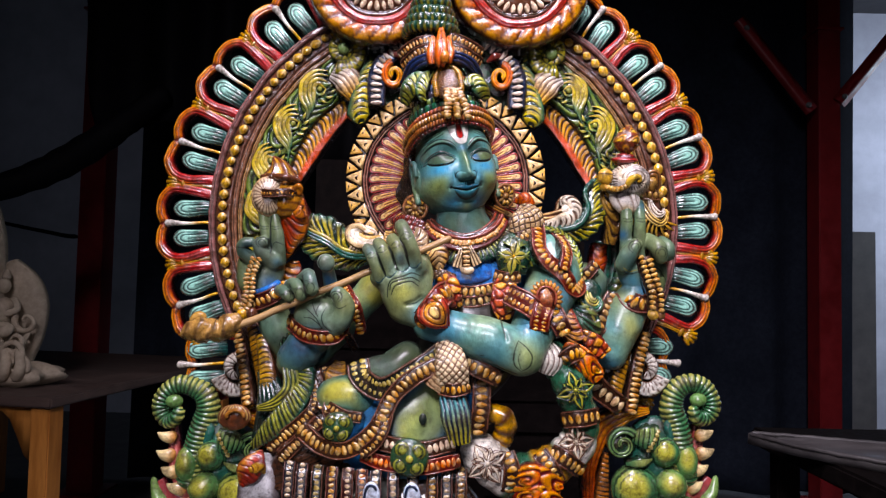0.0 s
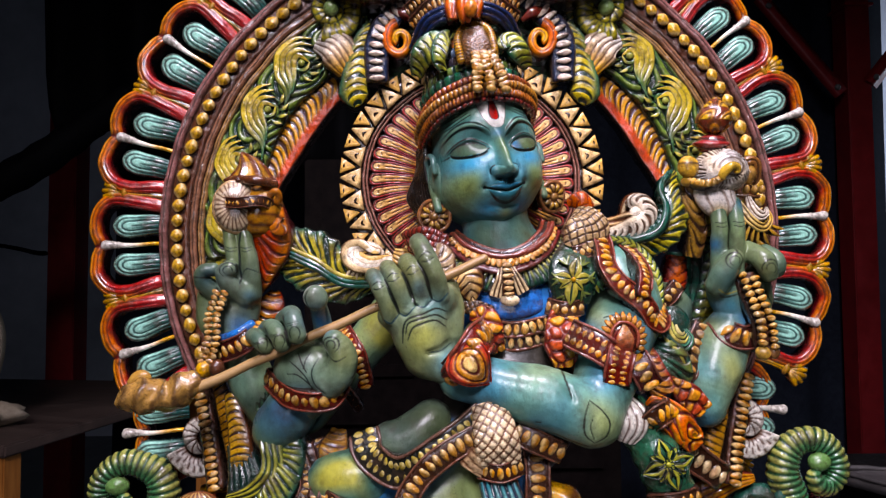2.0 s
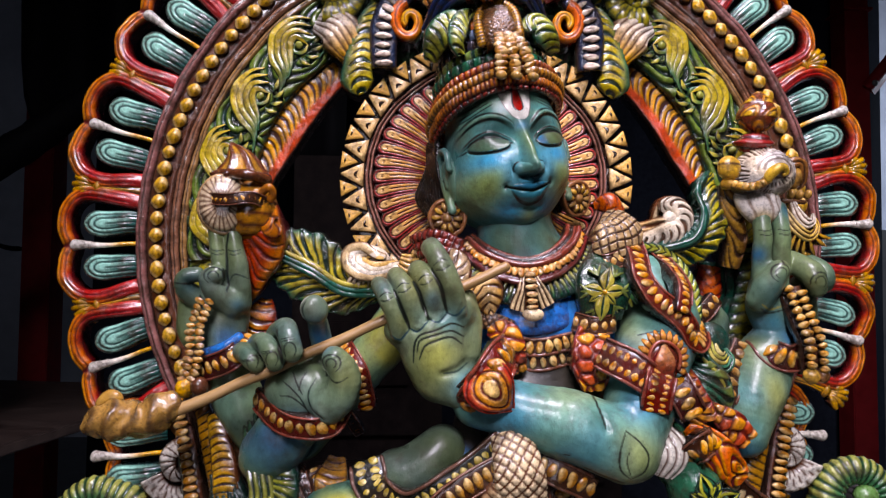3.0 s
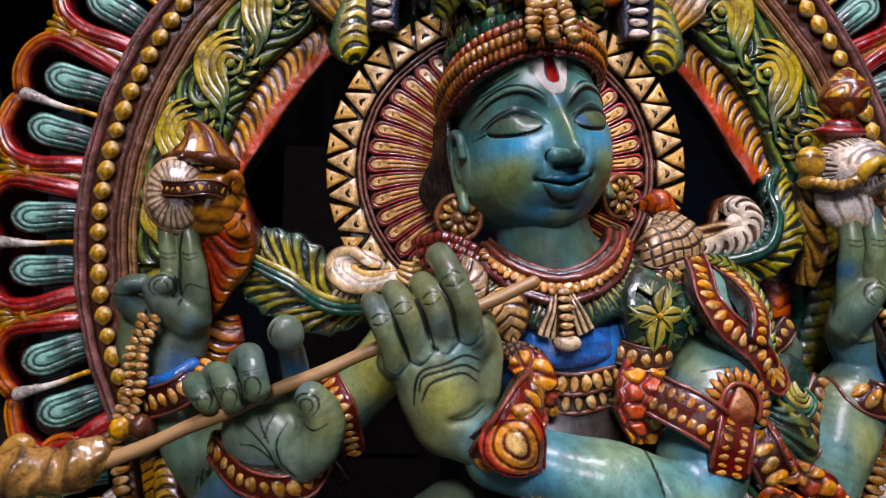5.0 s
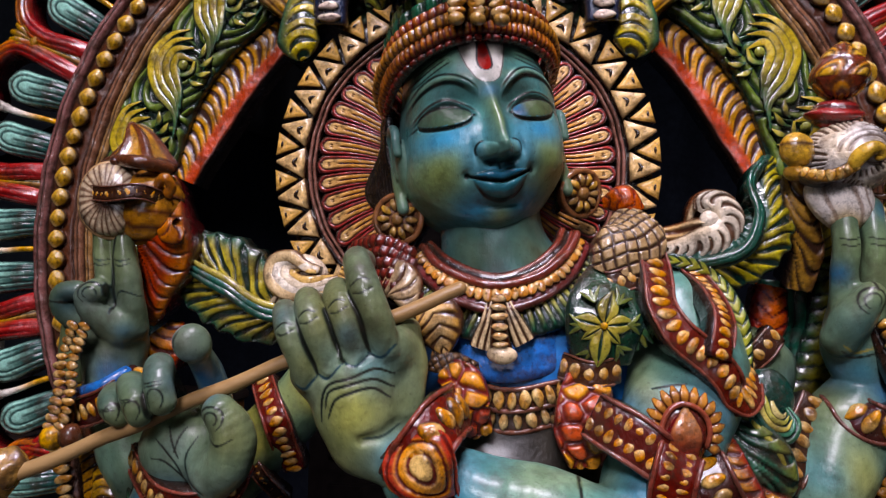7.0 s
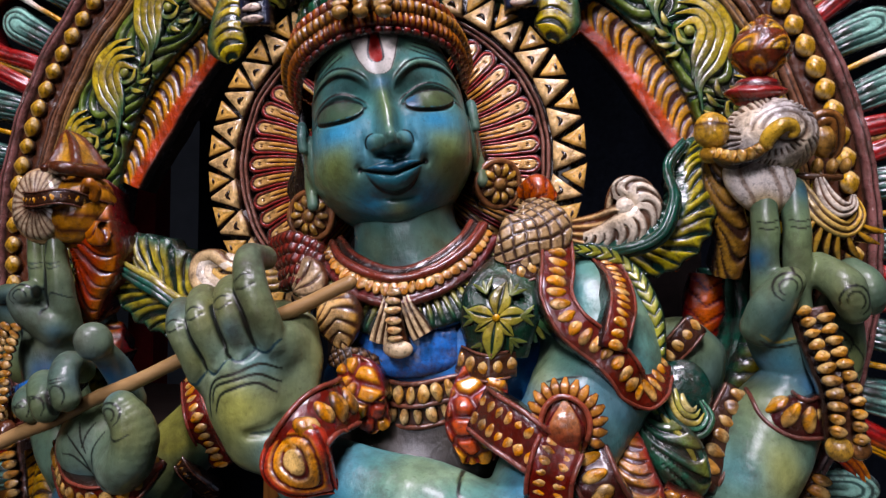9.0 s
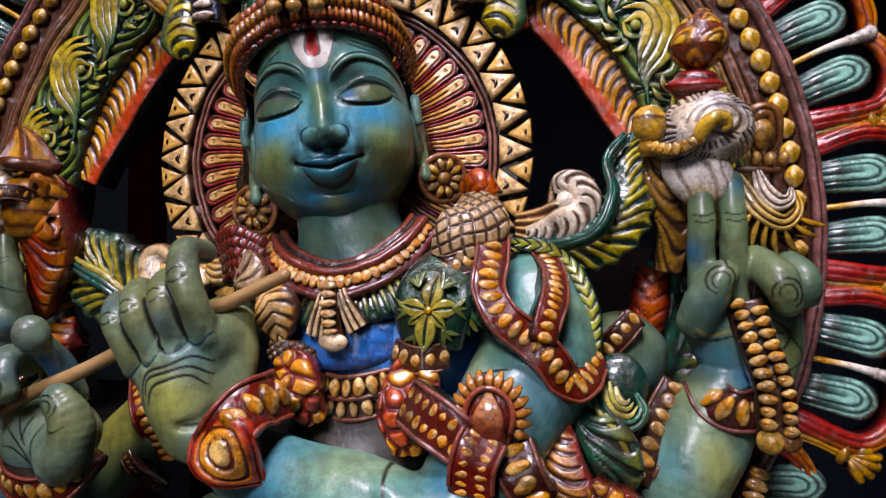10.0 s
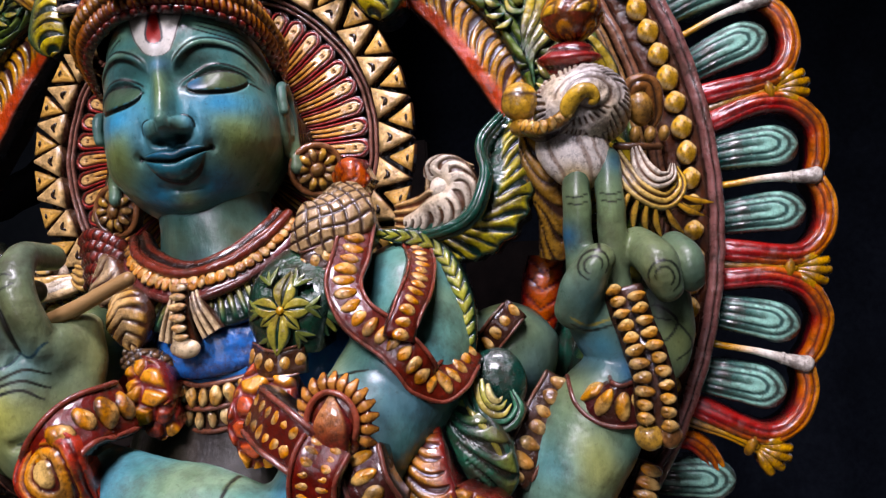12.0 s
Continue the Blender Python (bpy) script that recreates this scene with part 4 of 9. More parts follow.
    part("hanging_feather", cv, arch, label="yellow and green feather hanging down")
    # dark band with white bars
    p = sx(side, (0.070, 1.248, 1.578), (0.104, 1.242, 1.552), (0.123, 1.238, 1.515), (0.124, 1.240, 1.462))
    cv = Carving()
    cv.ribbon(p, [0.020, 0.030, 0.034, 0.030], flat_band(NAVY, DKB, 0.004), 60, 9, 0.03)
    cv.beads(p, 13, 0.0105, (.70, .70, .72), 0.004, offset=0.0, long=0.40, high=0.4)
    part("barred_band", cv, arch, label="black band with white bars")
    # small red and gold scrolls beside the crown
    cv = Carving()
    c = (side * 0.094, 1.236, 1.518)
    sp = spiral(c, 0.019, 0.004, 100, 1.35, 90, squash=1.25)
    if side > 0:
        sp[:, 0] = 2 * c[0] - sp[:, 0]
    cv.ribbon(sp, lambda f: 0.015 - 0.006 * f, grooves(2, ORG, DRED, 0.9, 0.0018, YEL), m=11, thick=0.04)
    cv.ribbon(sx(side, (0.070, 1.24, 1.545), (0.085, 1.235, 1.555), (0.110, 1.24, 1.560)), [0.006, 0.014, 0.006], dome((.16, .02, .012), 0.4, DRED), 24, 9, 0.03)
    part("small_scroll", cv, arch, label="red and gold rolled scroll")
    # great round eyes at the crest
    c = (0.125 * side, 1.215, 1.690)
    cv = Carving()
    e = lambda r, y: np.array([(c[0] + r * math.cos(t), c[1] + y, c[2] + r * math.sin(t)) for t in np.linspace(0, -2 * math.pi, 150)])
    cv.ribbon(e(0.108, 0.0), 0.034, feather(0.026, 0.9, (.50, .22, .018), (.06, .010, .006), 0.6, 0.004, 0.5, side=1, light2=(.36, .06, .012)), m=15, thick=0.05)
    cv.ribbon(e(0.084, 0.004), 0.018, grooves(3, RED, DRED, 0.8, 0.0016), m=11, thick=0.05)
    cv.ribbon(e(0.070, 0.006), 0.012, grooves(2, BRN, DKB, 0.8, 0.0012), m=9, thick=0.05)
    cv.beads(e(0.058, 0.002), 30, 0.0095, WHITE, 0.0, long=0.5)
    cv.ball((c[0], c[1] + 0.03, c[2]), (0.062, 0.02, 0.062), BRN, 24, 12)
    part("crest_ring", cv, arch, label="red and orange ring with cream teeth at the crest")

# dark ground behind the crest
cv = Carving()
cv.ribbon(arc(0.285, 60, 120, 60, YA + 0.012), 0.13, swirls(0.06, 0.012, (.03, .09, .04), DKB, 0.05, 0.002, DGRN), m=31, thick=0.03)
part("ground", cv, arch, label="dark green carved ground behind the crown")

# crest between the rings
cv = Carving()
cv.ribbon([(-0.03, 1.24, 1.56), (-0.028, 1.215, 1.61), (-0.026, 1.19, 1.68), (-0.02, 1.2, 1.78)], [0.05, 0.045, 0.04, 0.03], feather(0.012, 0.6, (.06, .12, .02), DGRN, 0.7, 0.003), 60, 15, 0.03)
part("crest", cv, arch, label="green carved crest")
cv = Carving()
cv.ribbon(arc(0.44, 60, 120, 80), 0.06, swirls(0.06, 0.012, LIME, DGRN), m=25, thick=0.03)
part("crest_band", cv, arch)

# halo behind the head
halo = empty("halo", 0.0, 1.27, 0.9, "cream and gold halo of rays and pierced triangles behind the head", "halo")
HC = (0.002, 1.258, 1.333)
el = lambda r, y, n=160, a0=-60, a1=240: np.array([(HC[0] + r * 1.02 * math.cos(t), HC[1] + y, HC[2] + r * 0.985 * math.sin(t)) for t in np.radians(np.linspace(a1, a0, n))])
cv = Carving()
cv.ribbon(el(0.085, 0.012), 0.12, flat_band((.150, .010, .014), DKB, 0.0), m=7, thick=0.012)
cv.ribbon(el(0.154, 0.006), 0.030, flat_band(DKB, DKB, 0.001), m=7, thick=0.018)
part("disc", cv, halo, label="dark red halo disc")
for r, w in ((0.1425, 0.0045), (0.1380, 0.0040)):
    cv = Carving()
    cv.ribbon(el(r, 0.0), w, grooves(1, (.20, .085, .060), DKB, 0.9, 0.001), m=7, thick=0.016)
    part("rim", cv, halo)
ray = Carving()


def ray_relief(s, f, u, w):
    e = np.maximum(np.abs(u), np.hypot(u, np.maximum(f - 0.86, 0) / 0.14))
    k = (1 - smooth(0.05 + 0.05 * f, 0.11 + 0.07 * f, np.abs(u))) * (1 - smooth(0.70, 0.74, f))
    k = np.maximum(k, 1 - smooth(0.6, 1.0, np.hypot((np.abs(u) - 0.14) / 0.10, (f - 0.84) / 0.025)))
    k = np.maximum(k, 1 - smooth(0.06, 0.11, np.abs(e - 0.62)))
    gold = mixc((.56, .25, .045), (.66, .42, .17), smooth(0.5, 1.0, f))
    col = mixc(gold, (.33, .035, .030), smooth(0.60, 0.66, e))
    return w * 0.22 * np.sqrt(np.maximum(1 - e.clip(0, 1) ** 6, 0)) - 0.0016 * k, mixc(col, (.045, .008, .008), np.maximum(k, smooth(0.90, 1.0, e)))


ray.ribbon([(0.062, 0, 0), (0.09, -0.003, 0), (0.1355, 0, 0)], lambda f: (0.0088 + 0.0090 * f) * np.sqrt(np.clip(1 - (np.maximum(f - 0.90, 0) / 0.10) ** 2, 0.02, 1)), ray_relief, 60, 27, 0.012)
ray_mesh = ray.mesh("ray")



def wedge(r0, r1, half, tip, high, colour, edge):
    """A raised three-sided tile with a pale face and dark sloping sides, its base at radius r0."""
    cv = Carving()
    mid = r0 + (r1 - r0) * 0.36
    rows, cols = [], []
    for k, y, c in ((1.0, 0.004, edge), (0.97, -high * 0.6, edge), (0.86, -high, colour), (0.40, -high * 0.96, colour), (0.02, -high * 0.92, colour)):
        rows.append([(mid + (r - mid) * k, y, z * k) for r, z in ((r0, -half), (r0, 0), (r0, half), ((r0 + r1) / 2, (half + tip) / 2), (r1, tip), (r1, -tip), ((r0 + r1) / 2, -(half + tip) / 2))])
        cols.append([c] * 7)
    cv.grid(np.array(rows), np.array(cols, float), True)
    return cv


tri = wedge(0.1450, 0.1735, 0.0152, 0.0012, 0.009, mixc(YEL, CREAM, 0.55), (.05, .022, .010))
tri.tube([(0.1525, -0.0088, -0.0044), (0.1560, -0.0090, 0.0004), (0.1525, -0.0088, 0.0044)], [0.0005, 0.0017, 0.0005], DKB, 12, 6)
tri_mesh = tri.mesh("triangle")
small = wedge(0.1740, 0.1530, 0.0118, 0.0010, 0.005, mixc(YEL, CREAM, 0.25), (.05, .022, .010))
small.ball((0.1690, -0.0056, 0), (0.0012, 0.001, 0.0028), DKB, 8, 6)
small_mesh = small.mesh("small_triangle")
m = Matrix.Translation(HC) @ Matrix.Diagonal((1.02, 1, 0.985, 1))
for i in range(38):
    a = radians(-58 + 7.9 * i)
    part("ray", ray_mesh, halo, m @ Matrix.Rotation(-a, 4, "Y"))
for i in range(27):
    a = radians(-56 + 11.2 * i)
    part("triangle", tri_mesh, halo, m @ Matrix.Rotation(-a, 4, "Y") @ Matrix.Diagonal((1, 1, 1 + 0.06 * rnd.uniform(-1, 1), 1)))
    part("small_triangle", small_mesh, halo, m @ Matrix.Rotation(-a - radians(5.6), 4, "Y") @ Matrix.Diagonal((1, 1, 1 + 0.08 * rnd.uniform(-1, 1), 1)))


def dragon_head(side):
    """Green dragon head with a rolled trunk, cream teeth and a red mouth, at the foot of the arch."""
    cv = Carving()

    def q(x, y, z):
        return (side * (x + (0.008 if side < 0 else -0.004) * float(smooth(0.41, 0.44, x))), y, z + 0.011 * side)
    ink, pale, leaf = (.006, .026, .012), (.30, .31, .075), (.035, .130, .050)
    # banded trunk that rolls up outwards round a hollow
    bands = lambda s, f, a: (0.0008 * np.sin(s * 800 + 0.9 * np.cos(a)), mixc((.012, .045, .018), mixc(pale, leaf, smooth(-0.5, 0.5, side * np.sin(a) + 0.3 * np.cos(a))), smooth(-0.75, 0.1, np.sin(s * 800 + 0.9 * np.cos(a)))))
    coil = ((0.424, 0.800), (0.419, 0.850), (0.409, 0.900), (0.399, 0.937), (0.409, 0.966), (0.438, 0.978), (0.464, 0.965), (0.474, 0.938), (0.461, 0.917), (0.442, 0.923), (0.437, 0.942))
    cv.tube([q(x, 1.236 - 0.010 * (k > 8), z) for k, (x, z) in enumerate(coil)], [0.026, 0.024, 0.0225, 0.022, 0.021, 0.0185, 0.0165, 0.0155, 0.0145, 0.013, 0.009], leaf, 420, 22, relief=bands)
    cv.ball(q(0.447, 1.228, 0.950), (0.015, 0.012, 0.012), (.10, .20, .055), 30, 16)
    # near-black ball put in to stand for the dark of the hollow
    cv.ball(q(0.462, 1.246, 0.940), (0.012, 0.010, 0.016), ink, 20, 12)
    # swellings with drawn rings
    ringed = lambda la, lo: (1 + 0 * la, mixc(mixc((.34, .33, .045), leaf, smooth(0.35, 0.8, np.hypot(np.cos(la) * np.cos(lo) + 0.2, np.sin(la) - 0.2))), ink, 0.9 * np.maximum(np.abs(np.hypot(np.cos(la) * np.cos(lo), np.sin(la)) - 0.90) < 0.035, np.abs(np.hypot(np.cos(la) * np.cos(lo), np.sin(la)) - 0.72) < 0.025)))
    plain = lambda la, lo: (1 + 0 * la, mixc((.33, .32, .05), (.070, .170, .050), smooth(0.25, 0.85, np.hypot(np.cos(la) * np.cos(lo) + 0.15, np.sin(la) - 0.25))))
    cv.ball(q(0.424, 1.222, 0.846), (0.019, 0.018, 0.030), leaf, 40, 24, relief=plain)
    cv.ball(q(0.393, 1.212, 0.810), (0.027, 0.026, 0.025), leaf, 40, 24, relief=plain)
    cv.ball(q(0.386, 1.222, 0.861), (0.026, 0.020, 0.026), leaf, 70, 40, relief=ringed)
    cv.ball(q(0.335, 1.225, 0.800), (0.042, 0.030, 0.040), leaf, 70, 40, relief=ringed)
    cv.ball(q(0.372, 1.246, 0.850), (0.052, 0.026, 0.070), (.012, .075, .050), 30, 20)
    cv.ball(q(0.385, 1.235, 0.750), (0.070, 0.036, 0.050), (.05, .15, .045), 20, 14)
    cv.tube([q(0.412, 1.232, 0.935), q(0.392, 1.226, 0.905), q(0.402, 1.224, 0.870)], [0.006, 0.009, 0.006], (.014, .085, .060), 30, 12)
    # brow: scroll at its inner end, fanned strokes, row of knobs
    sp = spiral(q(0.312, 1.216, 0.874), 0.026, 0.004, 40 if side > 0 else 140, 1.45 * side, 100)
    cv.ribbon(sp, lambda f: 0.015 - 0.008 * f, grooves(2, (.10, .19, .065), ink, 0.6, 0.0016, (.16, .24, .07), 0.4), m=15, thick=0.03)
    cv.ball(q(0.312, 1.228, 0.874), (0.026, 0.010, 0.026), ink, 20, 12)
    cv.ribbon([q(0.330, 1.222, 0.884), q(0.352, 1.212, 0.886), q(0.372, 1.216, 0.886)], [0.022, 0.042, 0.046], feather(0.0075, 0.9 * side, (.17, .24, .07), ink, 0.3, 0.0020, 0.5, side=side, light2=leaf), 70, 25, 0.03)
    cv.beads([q(0.352, 1.208, 0.866), q(0.361, 1.203, 0.884), q(0.370, 1.206, 0.902)], 6, 0.0040, (.20, .24, .07), 0.002)
    cv.ribbon([q(0.318, 1.214, 0.842), q(0.340, 1.205, 0.846), q(0.362, 1.214, 0.852)], [0.008, 0.017, 0.005], fade((.05, .15, .06), (.20, .24, .07), ink, 0.4), 40, 13, 0.03)
    # mouth with teeth
    cv.ribbon([q(0.452, 1.246, 0.905), q(0.449, 1.240, 0.862), q(0.438, 1.236, 0.820), q(0.418, 1.232, 0.782)], [0.014, 0.022, 0.026, 0.030], grooves(2, (.44, .11, .10), (.16, .016, .016), 0.6), 40, 13, 0.02)
    for x, z, b in ((0.468, 0.893, 1.0), (0.469, 0.862, 1.1), (0.460, 0.834, 1.1), (0.450, 0.806, 1.15), (0.426, 0.782, 1.1)):
        cv.tube([q(x - 0.026, 1.234, z - 0.006), q(x - 0.008, 1.226, z - 0.002), q(x + 0.006, 1.228, z + 0.005)], [0.013 * b, 0.0095 * b, 0.0010], CREAM, 18, 12, 0.7,
                relief=lambda s_, f, a: (0 * a * f, mixc((.50, .22, .06), (.66, .52, .26), smooth(0.1, 0.6, f)) + 0 * a[..., None]))
    cv.ribbon([q(0.400, 1.240, 0.762), q(0.448, 1.232, 0.784), q(0.470, 1.236, 0.816)], [0.040, 0.034, 0.012], dome((.30, .050, .055), 0.2, (.10, .012, .014)), 30, 13, 0.02)
    cv.tube([q(0.390, 1.228, 0.745), q(0.440, 1.222, 0.758), q(0.468, 1.226, 0.788), q(0.480, 1.232, 0.822)], [0.026, 0.018, 0.012, 0.004], (.13, .22, .06), 40, 14)
    # orange mane and gold feathered strip inside it
    cv.ribbon([q(0.262, 1.250, 0.760), q(0.262, 1.245, 0.830), q(0.280, 1.232, 0.897), q(0.314, 1.226, 0.920), q(0.360, 1.232, 0.930)], [0.020, 0.026, 0.034, 0.036, 0.012], grooves(4, (.52, .080, .014), (.18, .014, .010), 0.45, 0.002, (.56, .23, .02), 0.3), 90, 29, 0.03)
    cv.ribbon([q(0.283, 1.245, 0.720), q(0.283, 1.238, 0.800), q(0.288, 1.234, 0.856)], [0.026, 0.026, 0.010], feather(0.008, 0.2, (.36, .12, .02), DKB, 0.5, 0.002, 0.5, side=side), 130, 13, 0.03)
    part("dragon_head", cv, arch, label="green dragon head with a rolled trunk and cream teeth")
    cv = Carving()
    sp = spiral((side * 0.352, 1.232, 1.003 + 0.008 * side), 0.034, 0.008, 200, 1.2, 90, squash=1.15)
    if side > 0:
        sp[:, 0] = 2 * side * 0.352 - sp[:, 0]
    cv.ribbon(sp, lambda f: 0.028 - 0.012 * f, feather(0.0075, 0.8, WHITE, BRN, 0.4, 0.002, 0.45, side=side), m=13, thick=0.03)
    part("side_curl", cv, arch, label="cream feathered curl")
    # foot of the arch down to the base
    cv = Carving()
    cv.tube([q(0.37, 1.28, 0.78), q(0.37, 1.28, 0.5), q(0.37, 1.28, 0.13)], [0.05, 0.06, 0.08], GRN, 30, 14, 0.6, relief=lambda s, f, a: (0.004 * np.sin(s * 90), mixc(GRN, GOLD, 0.5 + 0.5 * np.sin(s * 90) + 0 * a)))
    part("arch_foot", cv, arch)


dragon_head(-1), dragon_head(1)

for side in (-1, 1):
    # gold feathered strips that hang inside the rim
    cv = Carving()
    cv.ribbon(sx(side, (0.322, 1.212, 1.07), (0.304, 1.205, 1.01), (0.290, 1.198, 0.955)), [0.018, 0.025, 0.024], feather(0.0085, 0.7, GOLD, DKB, 0.45, 0.002, 0.45, side=side), 120, 11, 0.05)
    part("feathered_strip", cv, arch, label="gold strip with slanting strokes")
    cv = Carving()
    cv.ribbon(sx(side, (0.351, 1.222, 1.075), (0.333, 1.212, 1.005), (0.321, 1.202, 0.94)), [0.015, 0.022, 0.022], flat_band(BRN, DKB), 30, 7, 0.05)
    cv.beads(sx(side, (0.351, 1.220, 1.075), (0.333, 1.210, 1.005), (0.321, 1.200, 0.94)), 16, 0.0082, GOLD, 0.004, long=0.5)
    part("beaded_strip", cv, arch, label="brown strip with gold knobs")
    # inner wall of the arch under the foliage
    cv = Carving()
    a = np.linspace(-30, 0, 60)
    th = a if side > 0 else 180 - a
    cv.ribbon(ring(0.345 + 0 * a, th, YA + 0.012, 0.8), 0.05, feather(0.014, 0.8, LIME, DGRN, 0.3, 0.003, 0.5, light2=GRN), m=17, thick=0.03)
    part("foliage", cv, arch)

# ---------------------------------------------------------------- the painted figure, all one mesh
fig = Carving()
SK = (0.1, 0.26, 0.24, 0.0)                      # bare body colour
OL = (0.130, 0.150, 0.055, 0.55)                 # olive glaze on the hands
LINE = (0.005, 0.010, 0.010, 0.95)                # brushed contour lines on the body


def limb(pts, radii, n=40, seg=24, flat=1.0, tint=None, face=(0, -1, 0), tone=None, ends=True):
    """A body-coloured limb; tint(f, a) may add paint."""
    rel = None
    if tint is not None:
        rel = lambda s, f, a: (0 * s * a, tint(f + 0 * a, a + 0 * f))
    fig.tube(pts, radii, tone or SK, n, seg, flat, mat=1, relief=rel, face=face, ends=ends)


def garland(pts, width, back, bead, count, rows=1, high=0.006, face=(0, -1, 0), size=None, long=0.55, edge=None, thick=0.012):
    """A flat strap with raised rims and rows of knobs."""
    n = max(24, count * 3)
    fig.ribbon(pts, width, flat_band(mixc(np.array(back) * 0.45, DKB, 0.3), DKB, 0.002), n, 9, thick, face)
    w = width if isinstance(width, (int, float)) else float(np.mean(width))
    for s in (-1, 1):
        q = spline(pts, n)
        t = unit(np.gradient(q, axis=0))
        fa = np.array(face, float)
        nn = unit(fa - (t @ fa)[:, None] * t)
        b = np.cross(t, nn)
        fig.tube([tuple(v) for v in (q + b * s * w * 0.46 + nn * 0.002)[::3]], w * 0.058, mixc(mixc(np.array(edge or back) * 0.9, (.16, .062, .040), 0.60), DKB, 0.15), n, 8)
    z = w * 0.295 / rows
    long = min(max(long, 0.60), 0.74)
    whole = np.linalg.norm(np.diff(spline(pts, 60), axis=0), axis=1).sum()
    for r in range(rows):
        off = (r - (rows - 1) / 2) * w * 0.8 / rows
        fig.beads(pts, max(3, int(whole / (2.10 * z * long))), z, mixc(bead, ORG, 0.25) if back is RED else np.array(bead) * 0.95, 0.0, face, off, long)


def curl_band(pts, half, light, dark, light2=None):
    """A short swelling covered with bold scroll strokes."""
    fig.ribbon(pts, [half * 1.2, half * 2, half * 2, half * 1.3], acanthus(half * 2.1, half * 0.36, light, dark, light2 if light2 is not None else light, -1, 1, 0.25, 0.0026), 110, 41, 0.02)


def flat_flower(at, r, petals, fill, line, turn=0.0, face=(0, -1, 0)):
    """A flower cut as low relief: lens-shaped petals with dark outlines and a middle line."""
    nn = unit(np.array(face, float))
    b = unit(np.cross((0, 0, 1), nn))
    up_ = np.cross(nn, b)
    at = np.array(at, float)
    for i in range(petals):
        ln = r * (1.0 if i % 2 == 0 else 0.72)
        t = radians(turn + 360 * i / petals)
        d, o = b * math.cos(t) + up_ * math.sin(t), up_ * math.cos(t) - b * math.sin(t)
        for k in (-1, 1):
            fig.ribbon([tuple(at + d * r * 0.12), tuple(at + d * ln * 0.5 + o * k * ln * 0.17 + nn * 0.0006), tuple(at + d * ln - nn * 0.002)], [r * 0.05, 1.15 * r / petals, r * 0.03], dome(fill, 0.3, line), 16, 9, 0.005, tuple(nn))
            fig.tube([tuple(at + d * r * 0.10), tuple(at + d * ln * 0.5 + o * k * ln * 0.36 + nn * 0.0008), tuple(at + d * ln * 1.04 - nn * 0.002)], 0.0008, line, 16, 5)
    fig.ball(at, (r * 0.11, r * 0.08, r * 0.11), fill, 10, 8)


# ---- head: features over an egg-shaped form, turned and leaning
yaw, lean = radians(13.5), radians(8.6)
fwd = np.array([math.sin(yaw), -math.cos(yaw), 0.0])
right0, up0 = np.array([math.cos(yaw), math.sin(yaw), 0.0]), np.array([0, 0, 1.0])
hr = right0 * math.cos(lean) + up0 * math.sin(lean)
hu = up0 * math.cos(lean) - right0 * math.sin(lean)
H0 = np.array((0.0335, 1.128, 1.338))
HEAD = H0 - fwd * 0.080


def head_at(x, y, z):
    """A point in the head's frame: x to its left cheek, y forward, z up."""
    x, y, z = (np.asarray(v, float)[..., None] for v in (x, y, z))
    return HEAD + hr * x + fwd * y + hu * z


def gauss(x, z, cx, cz, sx_, sz):
    return np.exp(-((x - cx) / sx_) ** 2 - ((z - cz) / sz) ** 2)


n_lat, n_lon = 400, 440
lat = np.linspace(-math.pi / 2 + 0.01, math.pi / 2 - 0.01, n_lat)[:, None]
v = np.linspace(-1, 1, n_lon, endpoint=False)[None]
lon = math.pi * (0.52 * v + 0.48 * v ** 3)
ex = np.cos(lat) * np.sin(lon)
ey = np.cos(lat) * np.cos(lon)
ez = np.sin(lat) + 0 * lon
low = np.clip(-ez, 0, 1)
X = 0.0690 * ex * (1 - 0.12 * low ** 2.4) * (1 - 0.05 * np.clip(ez, 0, 1)) * (1 + 0.045 * np.exp(-((ez + 0.42) / 0.35) ** 2)) * (1 - 0.085 * (ex < 0) * smooth(0.0, 0.35, -ex) * smooth(-0.45, 0.05, ez))
Yh = 0.080 * np.sign(ey) * np.abs(ey) ** 0.86 * (1 - 0.05 * low ** 2)
Z = np.where(ez < 0, 0.0795, 0.122) * ez
fr = smooth(0.05, 0.45, ey)
ax = np.abs(X)
D = np.zeros_like(X)
# nose
t = np.clip((0.036 - Z) / 0.046, 0, 1)
D += (0.0035 + 0.0150 * t ** 1.25) * np.exp(-np.abs(X / (0.0050 + 0.0022 * t)) ** 2.6) * smooth(-0.0215, -0.0165, Z) * smooth(0.046, 0.028, Z)
D += 0.0035 * gauss(X, Z, 0, -0.0120, 0.0062, 0.0055)
wing = np.maximum(1 - ((ax - 0.0112) / 0.0064) ** 2 - ((Z + 0.0130) / 0.0070) ** 2, 0)
D += 0.0052 * wing ** 0.6 * smooth(-0.0205, -0.0165, Z)
D -= 0.0024 * gauss(ax, Z, 0.0190, -0.0130, 0.0022, 0.0070)
D -= 0.0060 * gauss(ax, Z, 0.0072, -0.0215, 0.0045, 0.0022)
D -= 0.0022 * gauss(X, Z, 0, -0.0235, 0.0022, 0.0030)
